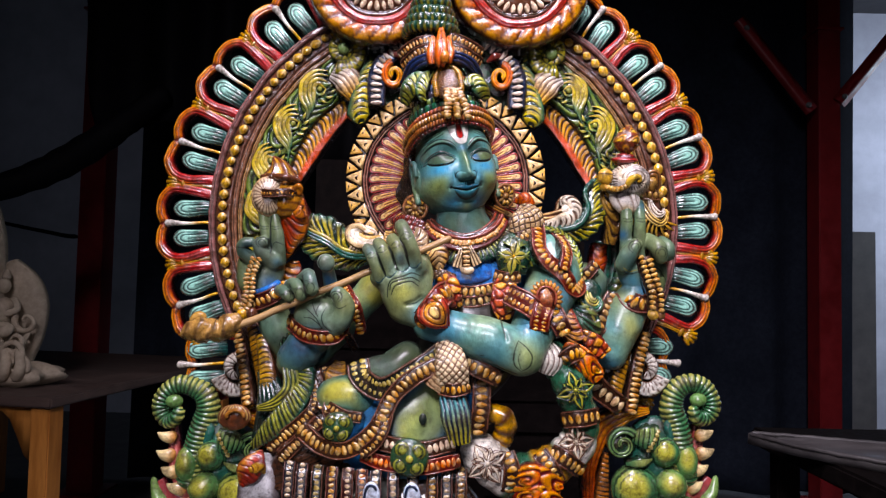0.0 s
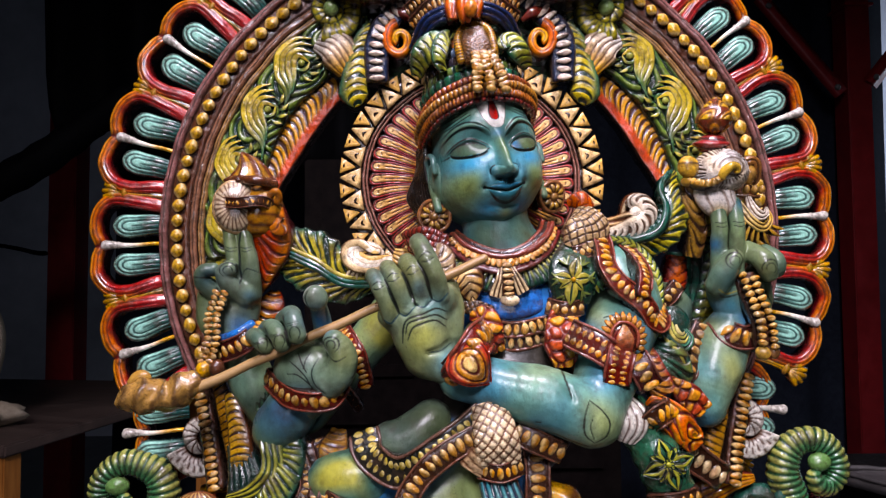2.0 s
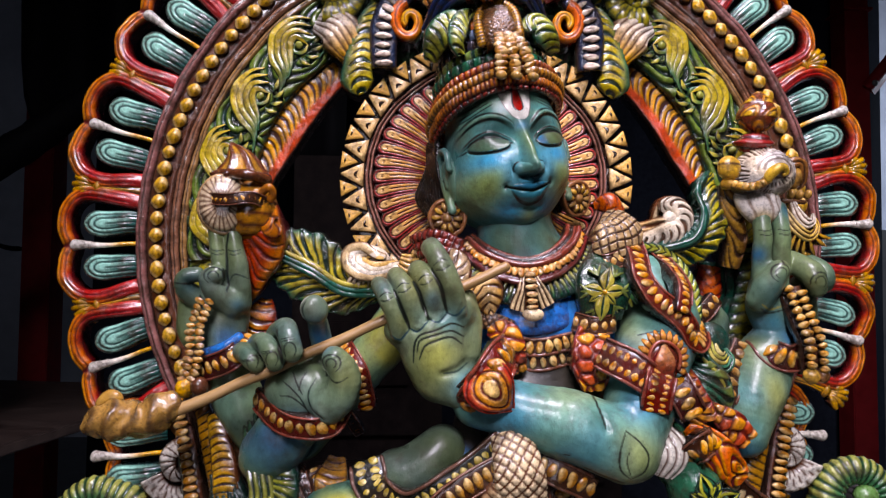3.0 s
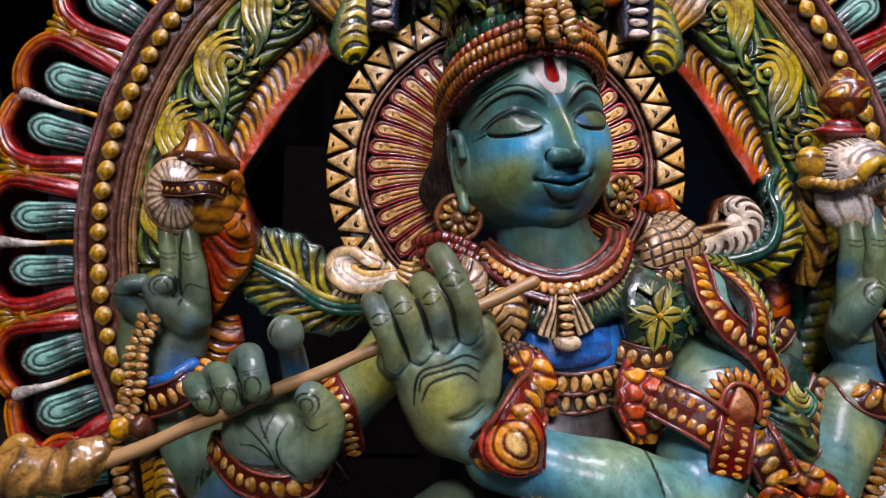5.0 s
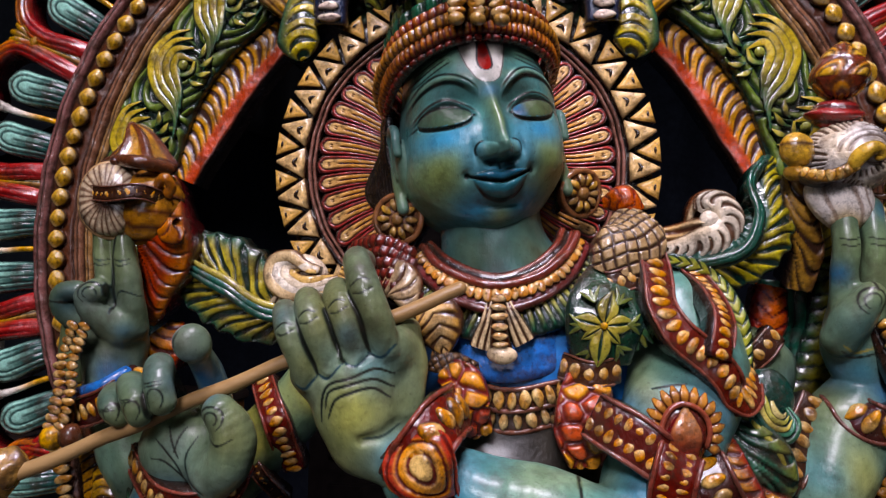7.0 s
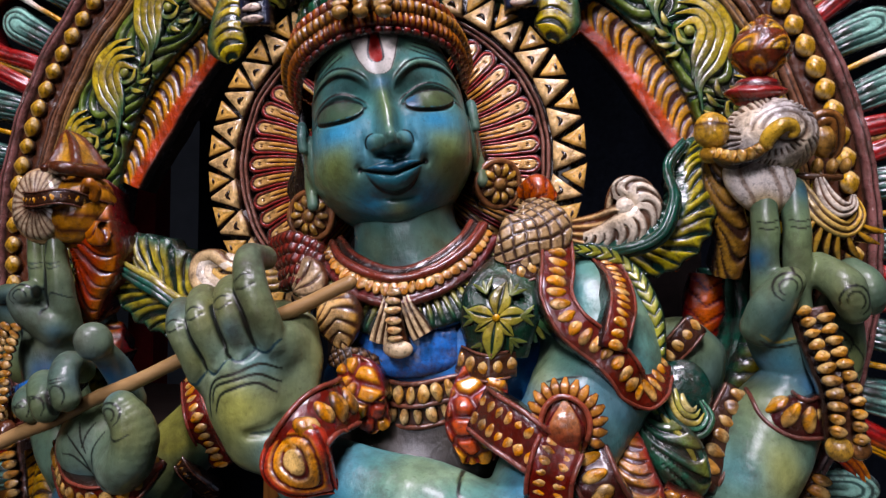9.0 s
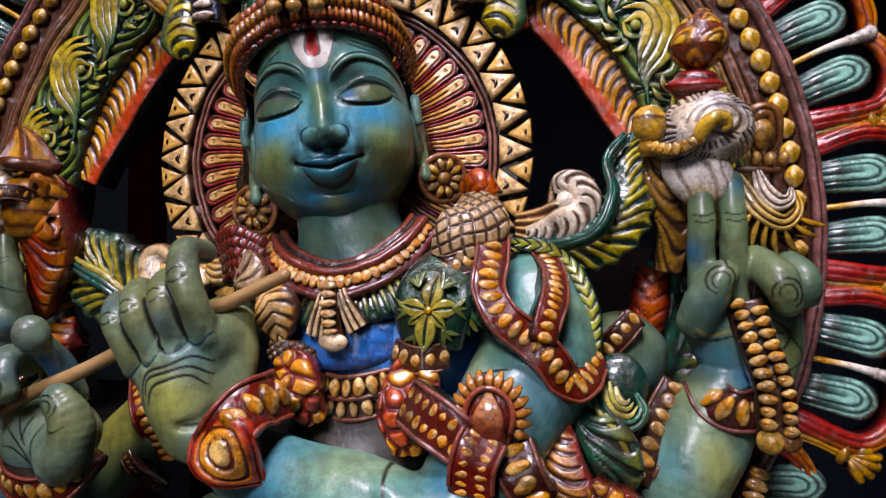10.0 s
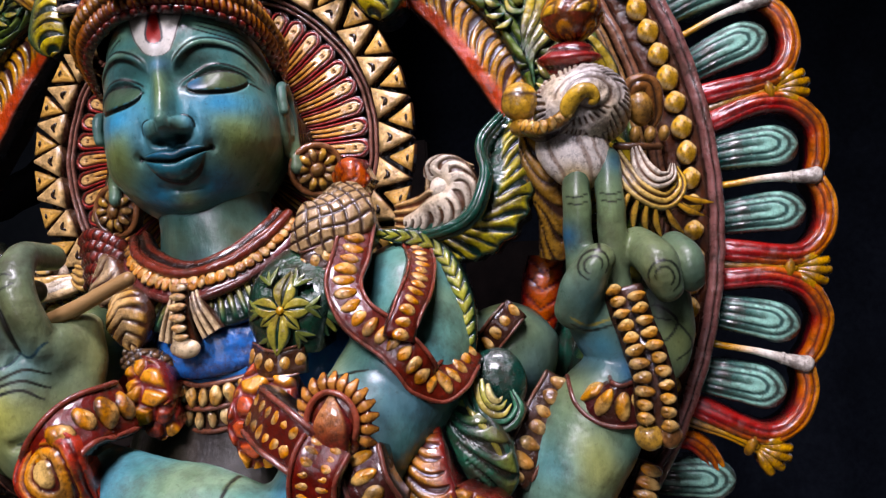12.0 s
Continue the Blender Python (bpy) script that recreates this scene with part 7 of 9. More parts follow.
conch_hand.skin(fig, 0.0013, skin_paint((.100, .150, .090), ((0.322, 1.256, 0.014, (.17, .27, .14), 0.9), (0.300, 1.240, 0.009, (.012, .085, .20), 0.9), (0.336, 1.290, 0.008, (.02, .11, .20), 0.7), (0.305, 1.160, 0.010, (.02, .11, .26), 0.8), (0.348, 1.165, 0.009, (.22, .22, .05), 0.8), (0.308, 1.215, 0.010, (.10, .11, .05), 0.6), (0.316, 1.190, 0.012, (.040, .120, .130), 0.7), (0.320, 1.160, 0.016, (.045, .21, .32), 0.9), (0.340, 1.146, 0.012, (.012, .13, .33), 0.9),
                                                           (0.372, 1.165, 0.018, (.20, .22, .07), 0.8), (0.360, 1.214, 0.014, (.075, .085, .045), 0.7), (0.382, 1.214, 0.010, (.04, .07, .055), 0.8), (0.312, 1.085, 0.020, (.46, .46, .11), 0.85), (0.296, 1.055, 0.016, (.30, .42, .20), 0.7), (0.283, 1.085, 0.016, (.10, .28, .30), 0.8), (0.275, 1.010, 0.024, (.04, .22, .40), 0.9), (0.340, 1.095, 0.016, (.15, .32, .26), 0.8), (0.285, 1.050, 0.016, (.13, .32, .30), 0.8)), lines))
garland([(0.309, 1.210, 1.145), (0.314, 1.183, 1.130), (0.330, 1.178, 1.123), (0.354, 1.190, 1.130)], 0.030, DRED, YEL, 9, 1, size=0.0105)
for o in (-1, 1):
    q = [(0.335, 1.181, 1.200), (0.343, 1.174, 1.172), (0.350, 1.167, 1.146), (0.351, 1.162, 1.114)]
    fig.beads([(x + 0.0072 * o, y, z - 0.002 * o) for x, y, z in q], 11, 0.0061, (.50, .28, .045), 0.003, long=0.66, high=0.85, jitter=0.08)
fig.ribbon([(0.335, 1.187, 1.202), (0.343, 1.179, 1.172), (0.350, 1.172, 1.146), (0.352, 1.168, 1.108)], 0.027, flat_band((.055, .020, .010), DKB), 40, 7, 0.01)
fig.ball((0.345, 1.162, 1.107), (0.0092, 0.008, 0.0088), (.50, .29, .05), 18, 12)
fig.ball((0.3585, 1.163, 1.108), (0.0075, 0.007, 0.0080), (.20, .09, .03), 18, 12)
# conch: round white shell with a spiral and hair strokes, tied with a gold band
cc = np.array((0.3155, 1.2040, 1.3320))
cd = unit(np.array([-0.08, -0.99, 0.06]))
cb = unit(np.cross((0, 0, 1), cd))
ca = np.stack([cb, np.cross(cd, cb), cd], 1)


def conch_relief(la, lo):
    x, z = np.cos(la) * np.cos(lo), np.cos(la) * np.sin(lo)
    front = la > -0.15
    r, t = np.hypot(x, z), np.arctan2(z, x)
    e, q = np.hypot((x - 0.20) * 0.95, (z + 0.02) * 1.05), np.arctan2(z + 0.02, x - 0.20)
    turn = (e - 0.30 - 0.085 * (q + math.pi) / math.pi) / 0.045
    coil = np.exp(-turn ** 2) * smooth(-2.9, -2.2, q)
    turn = (e - 0.46 - 0.10 * (q + math.pi) / math.pi) / 0.030
    coil = np.maximum(coil, 0.8 * np.exp(-turn ** 2) * smooth(-0.6, 0.1, q))
    st = t * 40 / (2 * math.pi) + 2.6 * r + 0.35 * np.sin(t * 7)
    tuft = 0.76 + 0.10 * np.sin(t * 5 + 1)
    hair = (1 - smooth(0.30, 0.55, np.abs(st - np.round(st)) * 2)) * smooth(tuft, tuft + 0.05, r)
    st = t * 30 / (2 * math.pi) - 2.0 * r
    hair = np.maximum(hair, (1 - smooth(0.30, 0.55, np.abs(st - np.round(st)) * 2)) * smooth(0.46, 0.52, r) * smooth(0.68, 0.62, r) * (t < -0.5) * (t > -2.4))
    k = np.clip(np.maximum(coil, hair), 0, 1) * front
    return 1 - 0.04 * k, mixc(mixc((.74, .70, .66), (.62, .52, .38), 0.5 + 0.5 * np.sin(t * 2 + 4 * r)), (.10, .052, .028), 0.92 * k)


fig.ball(cc, (0.0352, 0.0310, 0.0345), WHITE, 300, 110, ca, relief=conch_relief)
# its fluted mouth, pointing down onto the finger tips


def mouth_relief(s_, f, a):
    line = np.maximum(1 - smooth(0.05, 0.11, np.abs(a - 5.95 - 0.25 * f)), 1 - smooth(0.05, 0.10, np.abs(a - 0.55 - 0.30 * f)))
    arcs = np.abs(np.hypot((a - 5.35) * 1.1, (f - 0.62) * 2.2) - 0.42) < 0.07
    k = np.maximum(line, arcs * 0.9) * smooth(0.05, 0.2, f)
    return -0.0003 * k, mixc(mixc((.70, .64, .58), (.60, .43, .15), smooth(0.55, 0.95, f + 0.12 * np.sin(3 * a))), (.22, .13, .08), 0.7 * k)


fig.tube([(0.303, 1.204, 1.326), (0.305, 1.199, 1.308), (0.313, 1.198, 1.291), (0.319, 1.201, 1.272)], [0.023, 0.0250, 0.0225, 0.0165], CREAM, 80, 110, 0.66, relief=mouth_relief)
band_ = [(0.272, 1.192, 1.320), (0.284, 1.177, 1.3145), (0.296, 1.171, 1.3165), (0.306, 1.169, 1.323)]
fig.ribbon(band_, 0.0105, flat_band((.26, .12, .02), DKB, 0.003), 40, 9, 0.012)
fig.beads(band_, 8, 0.0046, (.60, .36, .05), 0.002, long=0.72)
fig.tube([(0.302, 1.171, 1.318), (0.306, 1.166, 1.327), (0.313, 1.163, 1.333), (0.320, 1.164, 1.333), (0.323, 1.166, 1.328), (0.318, 1.167, 1.325)], [0.0042, 0.0058, 0.0062, 0.0054, 0.0038, 0.0022], (.60, .37, .05), 50, 14)
fig.ball((0.272, 1.192, 1.337), (0.0135, 0.011, 0.0145), (.50, .28, .035), 26, 18, relief=lambda la, lo: (1 - 0.04 * (np.abs(la) < 0.12), mixc((.54, .31, .04), (.08, .03, .010), (np.abs(la - 0.25) < 0.10) * 1.0)))
fig.ball((0.272, 1.196, 1.319), (0.0085, 0.010, 0.0070), (.42, .22, .03), 18, 12)
# red pleated cushion and leafy gold cap
fig.tube([(0.309, 1.212, 1.358), (0.309, 1.209, 1.370), (0.310, 1.208, 1.383)], [0.0275, 0.027, 0.021], RED, 50, 40, relief=lambda s_, f, a: (0.0016 * np.sin(f * 17 + 0.4 * np.sin(2 * a)), mixc((.24, .022, .020), (.06, .008, .008), smooth(0.2, 0.8, -np.sin(f * 17 + 0.4 * np.sin(2 * a))))))


def flame_cap(s_, f, a):
    """Tongues of yellow flame that overlap upwards, outlined in brown."""
    row = f * 3.4
    k0 = np.floor(row)
    ph = a * 5 / (2 * math.pi) + 0.5 * (k0 % 2) + 0.25 * np.sin(row * 2)
    g = np.abs(ph - np.round(ph)) * 2
    e = np.hypot(g, (row - k0) * 0.9)
    k = np.maximum(1 - smooth(0.06, 0.16, np.abs(e - 0.82)), 1 - smooth(0.05, 0.12, np.abs(e - 0.42)))
    col = mixc(mixc((.60, .34, .035), (.48, .13, .018), smooth(0.35, 0.85, e)), (.16, .030, .014), smooth(0.85, 1.0, e))
    return 0.0012 * (1 - e) - 0.0010 * k, mixc(col, (.060, .018, .010), 0.9 * k)


fig.tube([(0.310, 1.208, 1.381), (0.311, 1.206, 1.393), (0.313, 1.207, 1.409), (0.317, 1.211, 1.432)], [0.0215, 0.0235, 0.0165, 0.002], RED, 90, 72, relief=flame_cap)
# brown curl and pins that hold it to the rim
fig.ribbon([(0.346, 1.218, 1.330), (0.352, 1.206, 1.346), (0.364, 1.206, 1.346), (0.368, 1.212, 1.328), (0.364, 1.216, 1.318)], [0.010, 0.014, 0.014, 0.012, 0.006], grooves(2, (.22, .090, .025), DKB, 0.6, 0.0016), 60, 13, 0.02)
fig.ball((0.357, 1.212, 1.332), (0.010, 0.010, 0.014), (.34, .18, .04), 20, 14)
for dx, r in ((0.0, 0.0062), (0.0105, 0.0060), (0.020, 0.0058)):
    fig.ball((0.352 + dx, 1.208, 1.311), (r * 0.7, r, r), (.36, .20, .05), 16, 10)
fig.tube([(0.336, 1.206, 1.303), (0.352, 1.204, 1.302), (0.372, 1.212, 1.303)], 0.0028, (.10, .045, .020), 24, 8)
# cream curl with a fringe of gold strokes
curl = [(0.336, 1.208, 1.302), (0.343, 1.201, 1.283), (0.354, 1.198, 1.268), (0.370, 1.203, 1.262), (0.381, 1.209, 1.272), (0.378, 1.210, 1.286)]
fig.ribbon(curl, [0.010, 0.015, 0.016, 0.015, 0.012, 0.005], grooves(3, (.56, .42, .18), (.05, .020, .010), 0.4, 0.0020, (.56, .34, .05), 0.42), 90, 23, 0.025)
fig.ribbon([(0.352, 1.203, 1.301), (0.355, 1.199, 1.286), (0.364, 1.199, 1.277), (0.374, 1.204, 1.279), (0.376, 1.206, 1.288)], [0.008, 0.014, 0.016, 0.012, 0.004], grooves(3, (.66, .58, .46), (.12, .055, .025), 0.45, 0.0018, None, 0.40), 70, 23, 0.02)
cs, ct = spline(curl[:5], 14), unit(np.gradient(spline(curl[:5], 14), axis=0))
for k in range(1, 13):
    o = unit(np.cross(ct[k], (0, -1.0, 0)))
    o = o if o[2] < 0 else -o
    p0 = cs[k] + o * 0.005
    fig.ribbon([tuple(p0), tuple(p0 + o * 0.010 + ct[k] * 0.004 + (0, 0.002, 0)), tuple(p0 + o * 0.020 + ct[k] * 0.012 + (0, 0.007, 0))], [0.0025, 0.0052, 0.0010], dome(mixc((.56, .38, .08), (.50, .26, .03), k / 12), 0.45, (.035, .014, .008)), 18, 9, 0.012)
# gold and brown drape below the knob
fig.ribbon([(0.277, 1.212, 1.322), (0.283, 1.212, 1.290), (0.292, 1.220, 1.258), (0.288, 1.232, 1.226)], [0.018, 0.026, 0.026, 0.022], crescents(0.020, 0.8, (.36, .19, .03), (.035, .014, .008), (.16, .07, .02), DKB, 0.5, 0.46, 0.55, 1, 0.4, 0.0022, 0.8), 90, 23, 0.03)
fig.ribbon([(0.282, 1.272, 1.228), (0.278, 1.268, 1.199), (0.274, 1.275, 1.160)], [0.03, 0.034, 0.02], feather(0.014, 1.0, ORG, DRED, 0.4, 0.003, 0.4, light2=RED), 70, 13, 0.02)
fig.ribbon([(0.308, 1.290, 1.233), (0.305, 1.288, 1.189), (0.296, 1.290, 1.129)], [0.06, 0.06, 0.05], grooves(4, (.012, .09, .055), DGRN, 0.15, 0.002), 40, 15, 0.02)

# ---- leafy scarf ends at the shoulders
stem_ = [(-0.120, 1.230, 1.196), (-0.167, 1.218, 1.200), (-0.200, 1.214, 1.220), (-0.236, 1.220, 1.238)]
for side_, w_, fl in (((0.004, 0, 0.016), [0.014, 0.034, 0.044, 0.040, 0.030], -1), ((-0.006, 0.002, -0.016), [0.010, 0.026, 0.036, 0.038, 0.030], 1)):
    fig.ribbon([(x + side_[0], y + side_[1], z + side_[2] * k) for (x, y, z), k in zip(stem_, (0.5, 1.0, 1.25, 1.1))], lambda f: np.interp(f, np.linspace(0, 1, 5), w_) * (1 + 0.09 * np.sin(f * 44)), crescents(0.0130, 0.5, (.44, .36, .035), (.003, .018, .012), (.012, .075, .040), DGRN, 0.50, 0.46, 0.80, fl, 0.28, 0.0026, 1.5), 220, 31, 0.02)
for k, c in ((0.0, (.016, .085, .055)), (0.0055, (.40, .34, .06)), (-0.0055, (.010, .060, .040))):
    fig.tube([(x, y - 0.012, z + k) for x, y, z in stem_], [0.0028, 0.0034, 0.0034, 0.0022], c, 60, 8)
shell = [(-0.090, 1.214, 1.226), (-0.112, 1.204, 1.216), (-0.140, 1.202, 1.213), (-0.160, 1.206, 1.226), (-0.158, 1.208, 1.242), (-0.143, 1.204, 1.246), (-0.130, 1.200, 1.238), (-0.116, 1.200, 1.234), (-0.098, 1.206, 1.238)]
fig.ball((-0.138, 1.214, 1.231), (0.026, 0.010, 0.018), (.62, .50, .36), 30, 16)
for o, w_, c in ((0.0, 0.013, (.58, .42, .22)), (0.22, 0.012, (.70, .62, .50)), (0.44, 0.011, (.66, .55, .40)), (0.66, 0.009, (.60, .38, .12))):
    cn = np.array((-0.136, 1.202, 1.231))
    fig.ribbon([tuple(np.array(p) + (cn - np.array(p)) * o * np.array((0.8, 0.2, 1.0)) + np.array((0.012 * o, -0.003 * o, 0))) for p in shell[:-1]], [w_ * 0.6, w_, w_, w_, w_ * 0.5], dome(c, 0.5, (.10, .045, .020)), 70, 13, 0.012)
for k in range(6):
    p = np.array((-0.152 + 0.006 * k, 1.206, 1.219 - 0.004 * (k < 3)))
    fig.ribbon([tuple(p), tuple(p + np.array((-0.006, 0.001, -0.008))), tuple(p + np.array((-0.009, 0.004, -0.018)))], [0.003, 0.0052, 0.0012], dome((.58, .46, .30), 0.4, BRN), 16, 9, 0.006)
fig.ribbon([(-0.100, 1.208, 1.232), (-0.088, 1.206, 1.228), (-0.074, 1.212, 1.232)], [0.018, 0.026, 0.016], grooves(4, (.56, .34, .10), BRN, 0.4, 0.002, gap=0.4), 40, 21, 0.02)
fig.ribbon([(0.166, 1.235, 1.266), (0.191, 1.226, 1.265), (0.210, 1.208, 1.271), (0.217, 1.208, 1.285)], [0.022, 0.032, 0.034, 0.012], grooves(4, mixc(TAN, YEL, 0.3), BRN, 0.3, 0.0024, mixc(CREAM, TAN, 0.35), 0.62), 60, 29, 0.025)
fig.ribbon([(0.197, 1.230, 1.270), (0.202, 1.222, 1.288), (0.212, 1.221, 1.298), (0.231, 1.230, 1.300)], [0.010, 0.018, 0.022, 0.006], grooves(2, mixc(CREAM, TAN, 0.45), BRN, 0.45, 0.0018, None, 0.55), 40, 21, 0.02)
fig.ribbon([(0.176, 1.226, 1.258), (0.196, 1.214, 1.259), (0.214, 1.208, 1.267), (0.224, 1.207, 1.281), (0.219, 1.206, 1.294), (0.207, 1.206, 1.296), (0.201, 1.209, 1.288)], [0.012, 0.022, 0.028, 0.029, 0.026, 0.022, 0.012],
           crescents(0.0092, 0.5, (.66, .57, .44), (.085, .040, .020), (.62, .50, .34), (.10, .05, .025), 0.70, 0.34, 0.62, 1, 0.40, 0.0022, 0.8), 150, 29, 0.018)
fig.ball((0.2105, 1.209, 1.282), (0.0095, 0.007, 0.0095), (.66, .57, .44), 24, 14)
fig.ribbon([(0.222, 1.216, 1.296), (0.225, 1.214, 1.278), (0.218, 1.216, 1.259)], [0.014, 0.028, 0.020], flat_band(BRN, DKB), 24, 9, 0.02)
fig.ribbon([(0.164, 1.222, 1.247), (0.204, 1.212, 1.242), (0.244, 1.208, 1.255), (0.259, 1.212, 1.285), (0.258, 1.225, 1.319), (0.267, 1.235, 1.339)], lambda f: np.interp(f, [0, 0.2, 0.4, 0.65, 0.85, 1], [0.014, 0.030, 0.042, 0.042, 0.032, 0.010]) * (1 + 0.07 * np.sin(f * 92)),
           crescents(0.0105, 0.3, (.40, .34, .020), (.003, .018, .012), (.005, .045, .028), (.004, .030, .020), 0.70, 0.27, 0.75, 1, 0.3, 0.0022, -0.9, True), 260, 31, 0.025)
for k in (0.0, 0.006, 0.011):
    fig.tube([(x - k * 0.35 + 0.001, y - 0.001 - 0.0025 * (k > 0), z + k * 0.35) for x, y, z in ((0.171, 1.210, 1.244), (0.206, 1.196, 1.243), (0.235, 1.194, 1.257), (0.246, 1.198, 1.284), (0.243, 1.208, 1.312), (0.259, 1.222, 1.334))], [0.002, 0.0035, 0.0032, 0.0018], (.006, .055, .034) if k else DGRN, 60, 8)
# green scroll falling from the shoulder: feathered stem, volute and pointed leaf
fig.ribbon([(0.164, 1.185, 1.250), (0.190, 1.190, 1.244), (0.207, 1.192, 1.234), (0.221, 1.186, 1.214), (0.227, 1.182, 1.187), (0.225, 1.178, 1.162), (0.227, 1.176, 1.146)], [0.006, 0.012, 0.013, 0.014, 0.015, 0.016, 0.018], feather(0.0090, 0.9, (.30, .30, .035), (.003, .018, .012), 0.3, 0.0022, 0.55, light2=(.10, .14, .025)), 260, 17, 0.02)
fig.ball((0.246, 1.190, 1.138), (0.022, 0.012, 0.026), (.004, .030, .020), 24, 14)
outer = [(0.226, 1.178, 1.154), (0.230, 1.171, 1.133), (0.241, 1.166, 1.117), (0.254, 1.167, 1.114), (0.262, 1.172, 1.123), (0.257, 1.178, 1.135)]
fig.ribbon(outer, [0.010, 0.014, 0.015, 0.013, 0.010, 0.004], grooves(2, (.012, .080, .050), (.003, .018, .012), 0.5, 0.0022, (.030, .12, .06), 0.4), 90, 17, 0.03)
for k, c in ((0.30, (.44, .36, .08)), (0.52, (.30, .28, .05)), (0.72, (.46, .38, .14))):
    cn = np.array((0.248, 1.166, 1.137))
    fig.ribbon([tuple(np.array(p) + (cn - np.array(p)) * k + np.array((0, -0.002, 0))) for p in outer[:5]], [0.003, 0.0055, 0.0060, 0.0050, 0.0010], dome(c, 0.45, (.004, .024, .016)), 40, 9, 0.008)
lobe = [(0.213, 1.180, 1.134), (0.224, 1.168, 1.116), (0.237, 1.163, 1.100), (0.244, 1.166, 1.079), (0.240, 1.176, 1.056)]
fig.ribbon(lobe, [0.010, 0.030, 0.038, 0.032, 0.008], crescents(0.0150, 0.7, (.014, .085, .045), (.003, .016, .010), (.16, .20, .035), (.004, .030, .018), 0.40, 0.40, 0.75, 1, 0.35, 0.0024, 1.2), 120, 29, 0.03)
for k in (0.010, 0.0155):
    fig.tube([(x + k * 0.75, y - 0.004 + 0.2 * k, z + k * 0.65) for x, y, z in lobe], [0.0012, 0.0024, 0.0026, 0.0020, 0.0010], (.34, .31, .05) if k < 0.012 else (.012, .07, .045), 60, 7)
garland([(0.292, 1.206, 1.139), (0.279, 1.194, 1.118), (0.267, 1.184, 1.097), (0.254, 1.178, 1.073)], 0.026, (.10, .040, .020), (.44, .25, .06), 9, 1, long=0.7)
limb([(0.242, 1.262, 1.190), (0.249, 1.247, 1.153), (0.264, 1.242, 1.117)], [0.04, 0.042, 0.038], 20, 20, tone=(.10, .13, .08, .7))
garland([(0.238, 1.208, 1.164), (0.250, 1.202, 1.177), (0.262, 1.208, 1.190)], 0.020, (.10, .030, .015), (.50, .28, .05), 4, 1, long=0.7)
# red and gold leaves behind the elbow
fig.ribbon([(0.199, 1.166, 1.124), (0.202, 1.146, 1.106), (0.206, 1.134, 1.088), (0.216, 1.128, 1.064)], [0.012, 0.026, 0.032, 0.030], crescents(0.0095, 0.8, (.46, .19, .022), (.06, .010, .006), (.20, .024, .014), DRED, 0.52, 0.44, 0.66, 1, 0.3, 0.0024, 1.0), 150, 27, 0.03)
fig.ribbon([(0.222, 1.130, 1.080), (0.240, 1.126, 1.066), (0.262, 1.132, 1.044)], [0.014, 0.028, 0.026], cells(0.012, (.54, .24, .025), (.12, .014, .010), (.40, .060, .022), 5), 70, 31, 0.03)

# ---- neck, necklaces and chest
RUST = (.14, .026, .015)
collar = [(-0.025, 1.185, 1.257), (-0.009, 1.168, 1.242), (0.013, 1.158, 1.232), (0.037, 1.154, 1.229), (0.064, 1.158, 1.237), (0.082, 1.172, 1.253), (0.091, 1.190, 1.269)]
fig.ribbon(collar, 0.017, grooves(2, RUST, DKB, 0.5, 0.0018, gap=0.5), 90, 13, 0.02, (0.05, -0.75, 0.62))
choker = [(-0.027, 1.180, 1.248), (-0.013, 1.163, 1.233), (0.011, 1.152, 1.220), (0.036, 1.148, 1.217), (0.065, 1.153, 1.223), (0.086, 1.167, 1.239), (0.099, 1.188, 1.262)]
fig.ribbon(choker, 0.023, flat_band((.11, .014, .012), DKB, 0.002), 90, 9, 0.03, (0.05, -0.92, 0.38))
for dz, c in ((0.0085, RUST), (-0.0105, (.10, .022, .016))):
    fig.tube([(x, y - 0.002 - 0.002 * (dz < 0), z + dz) for x, y, z in choker], 0.0036, c, 90, 8)
fig.beads([(x, y - 0.002, z) for x, y, z in choker], 27, 0.0060, (.50, .22, .035), 0.001, (0.05, -0.92, 0.38), long=0.72)
fringe = [(-0.031, 1.176, 1.233), (-0.013, 1.160, 1.213), (0.012, 1.151, 1.200), (0.037, 1.148, 1.197), (0.068, 1.152, 1.204), (0.093, 1.165, 1.221), (0.110, 1.187, 1.250)]
fig.ribbon(fringe, [0.026, 0.032, 0.032, 0.030, 0.032, 0.034, 0.028], feather(0.0072, 0.25, (.36, .31, .040), (.003, .014, .010), 0.18, 0.0032, 0.86, side=1, light2=(.010, .060, .030)), 320, 25, 0.02, (0, -0.95, 0.3))
for pts in ([(0.032, 1.145, 1.215), (0.029, 1.140, 1.198), (0.024, 1.142, 1.177)], [(0.042, 1.145, 1.215), (0.048, 1.140, 1.200), (0.057, 1.142, 1.182)]):
    fig.ribbon(pts, [0.008, 0.0125, 0.0170], grooves(3, mixc(CREAM, TAN, 0.55), (.05, .020, .010), 0.35, 0.0024, mixc(CREAM, YEL, 0.12), 0.40), 50, 27, 0.012)
fig.ribbon([(0.037, 1.143, 1.218), (0.037, 1.138, 1.198), (0.040, 1.140, 1.174)], [0.008, 0.012, 0.017], flat_band((.10, .030, .012), DKB), 30, 9, 0.012)
fig.beads([(0.037, 1.140, 1.216), (0.0375, 1.134, 1.199), (0.039, 1.136, 1.180)], 6, 0.0062, mixc(CREAM, YEL, 0.35), 0.002, long=0.50)
fig.ball((0.040, 1.136, 1.1735), (0.0115, 0.005, 0.0068), mixc(CREAM, TAN, 0.15), 24, 12)
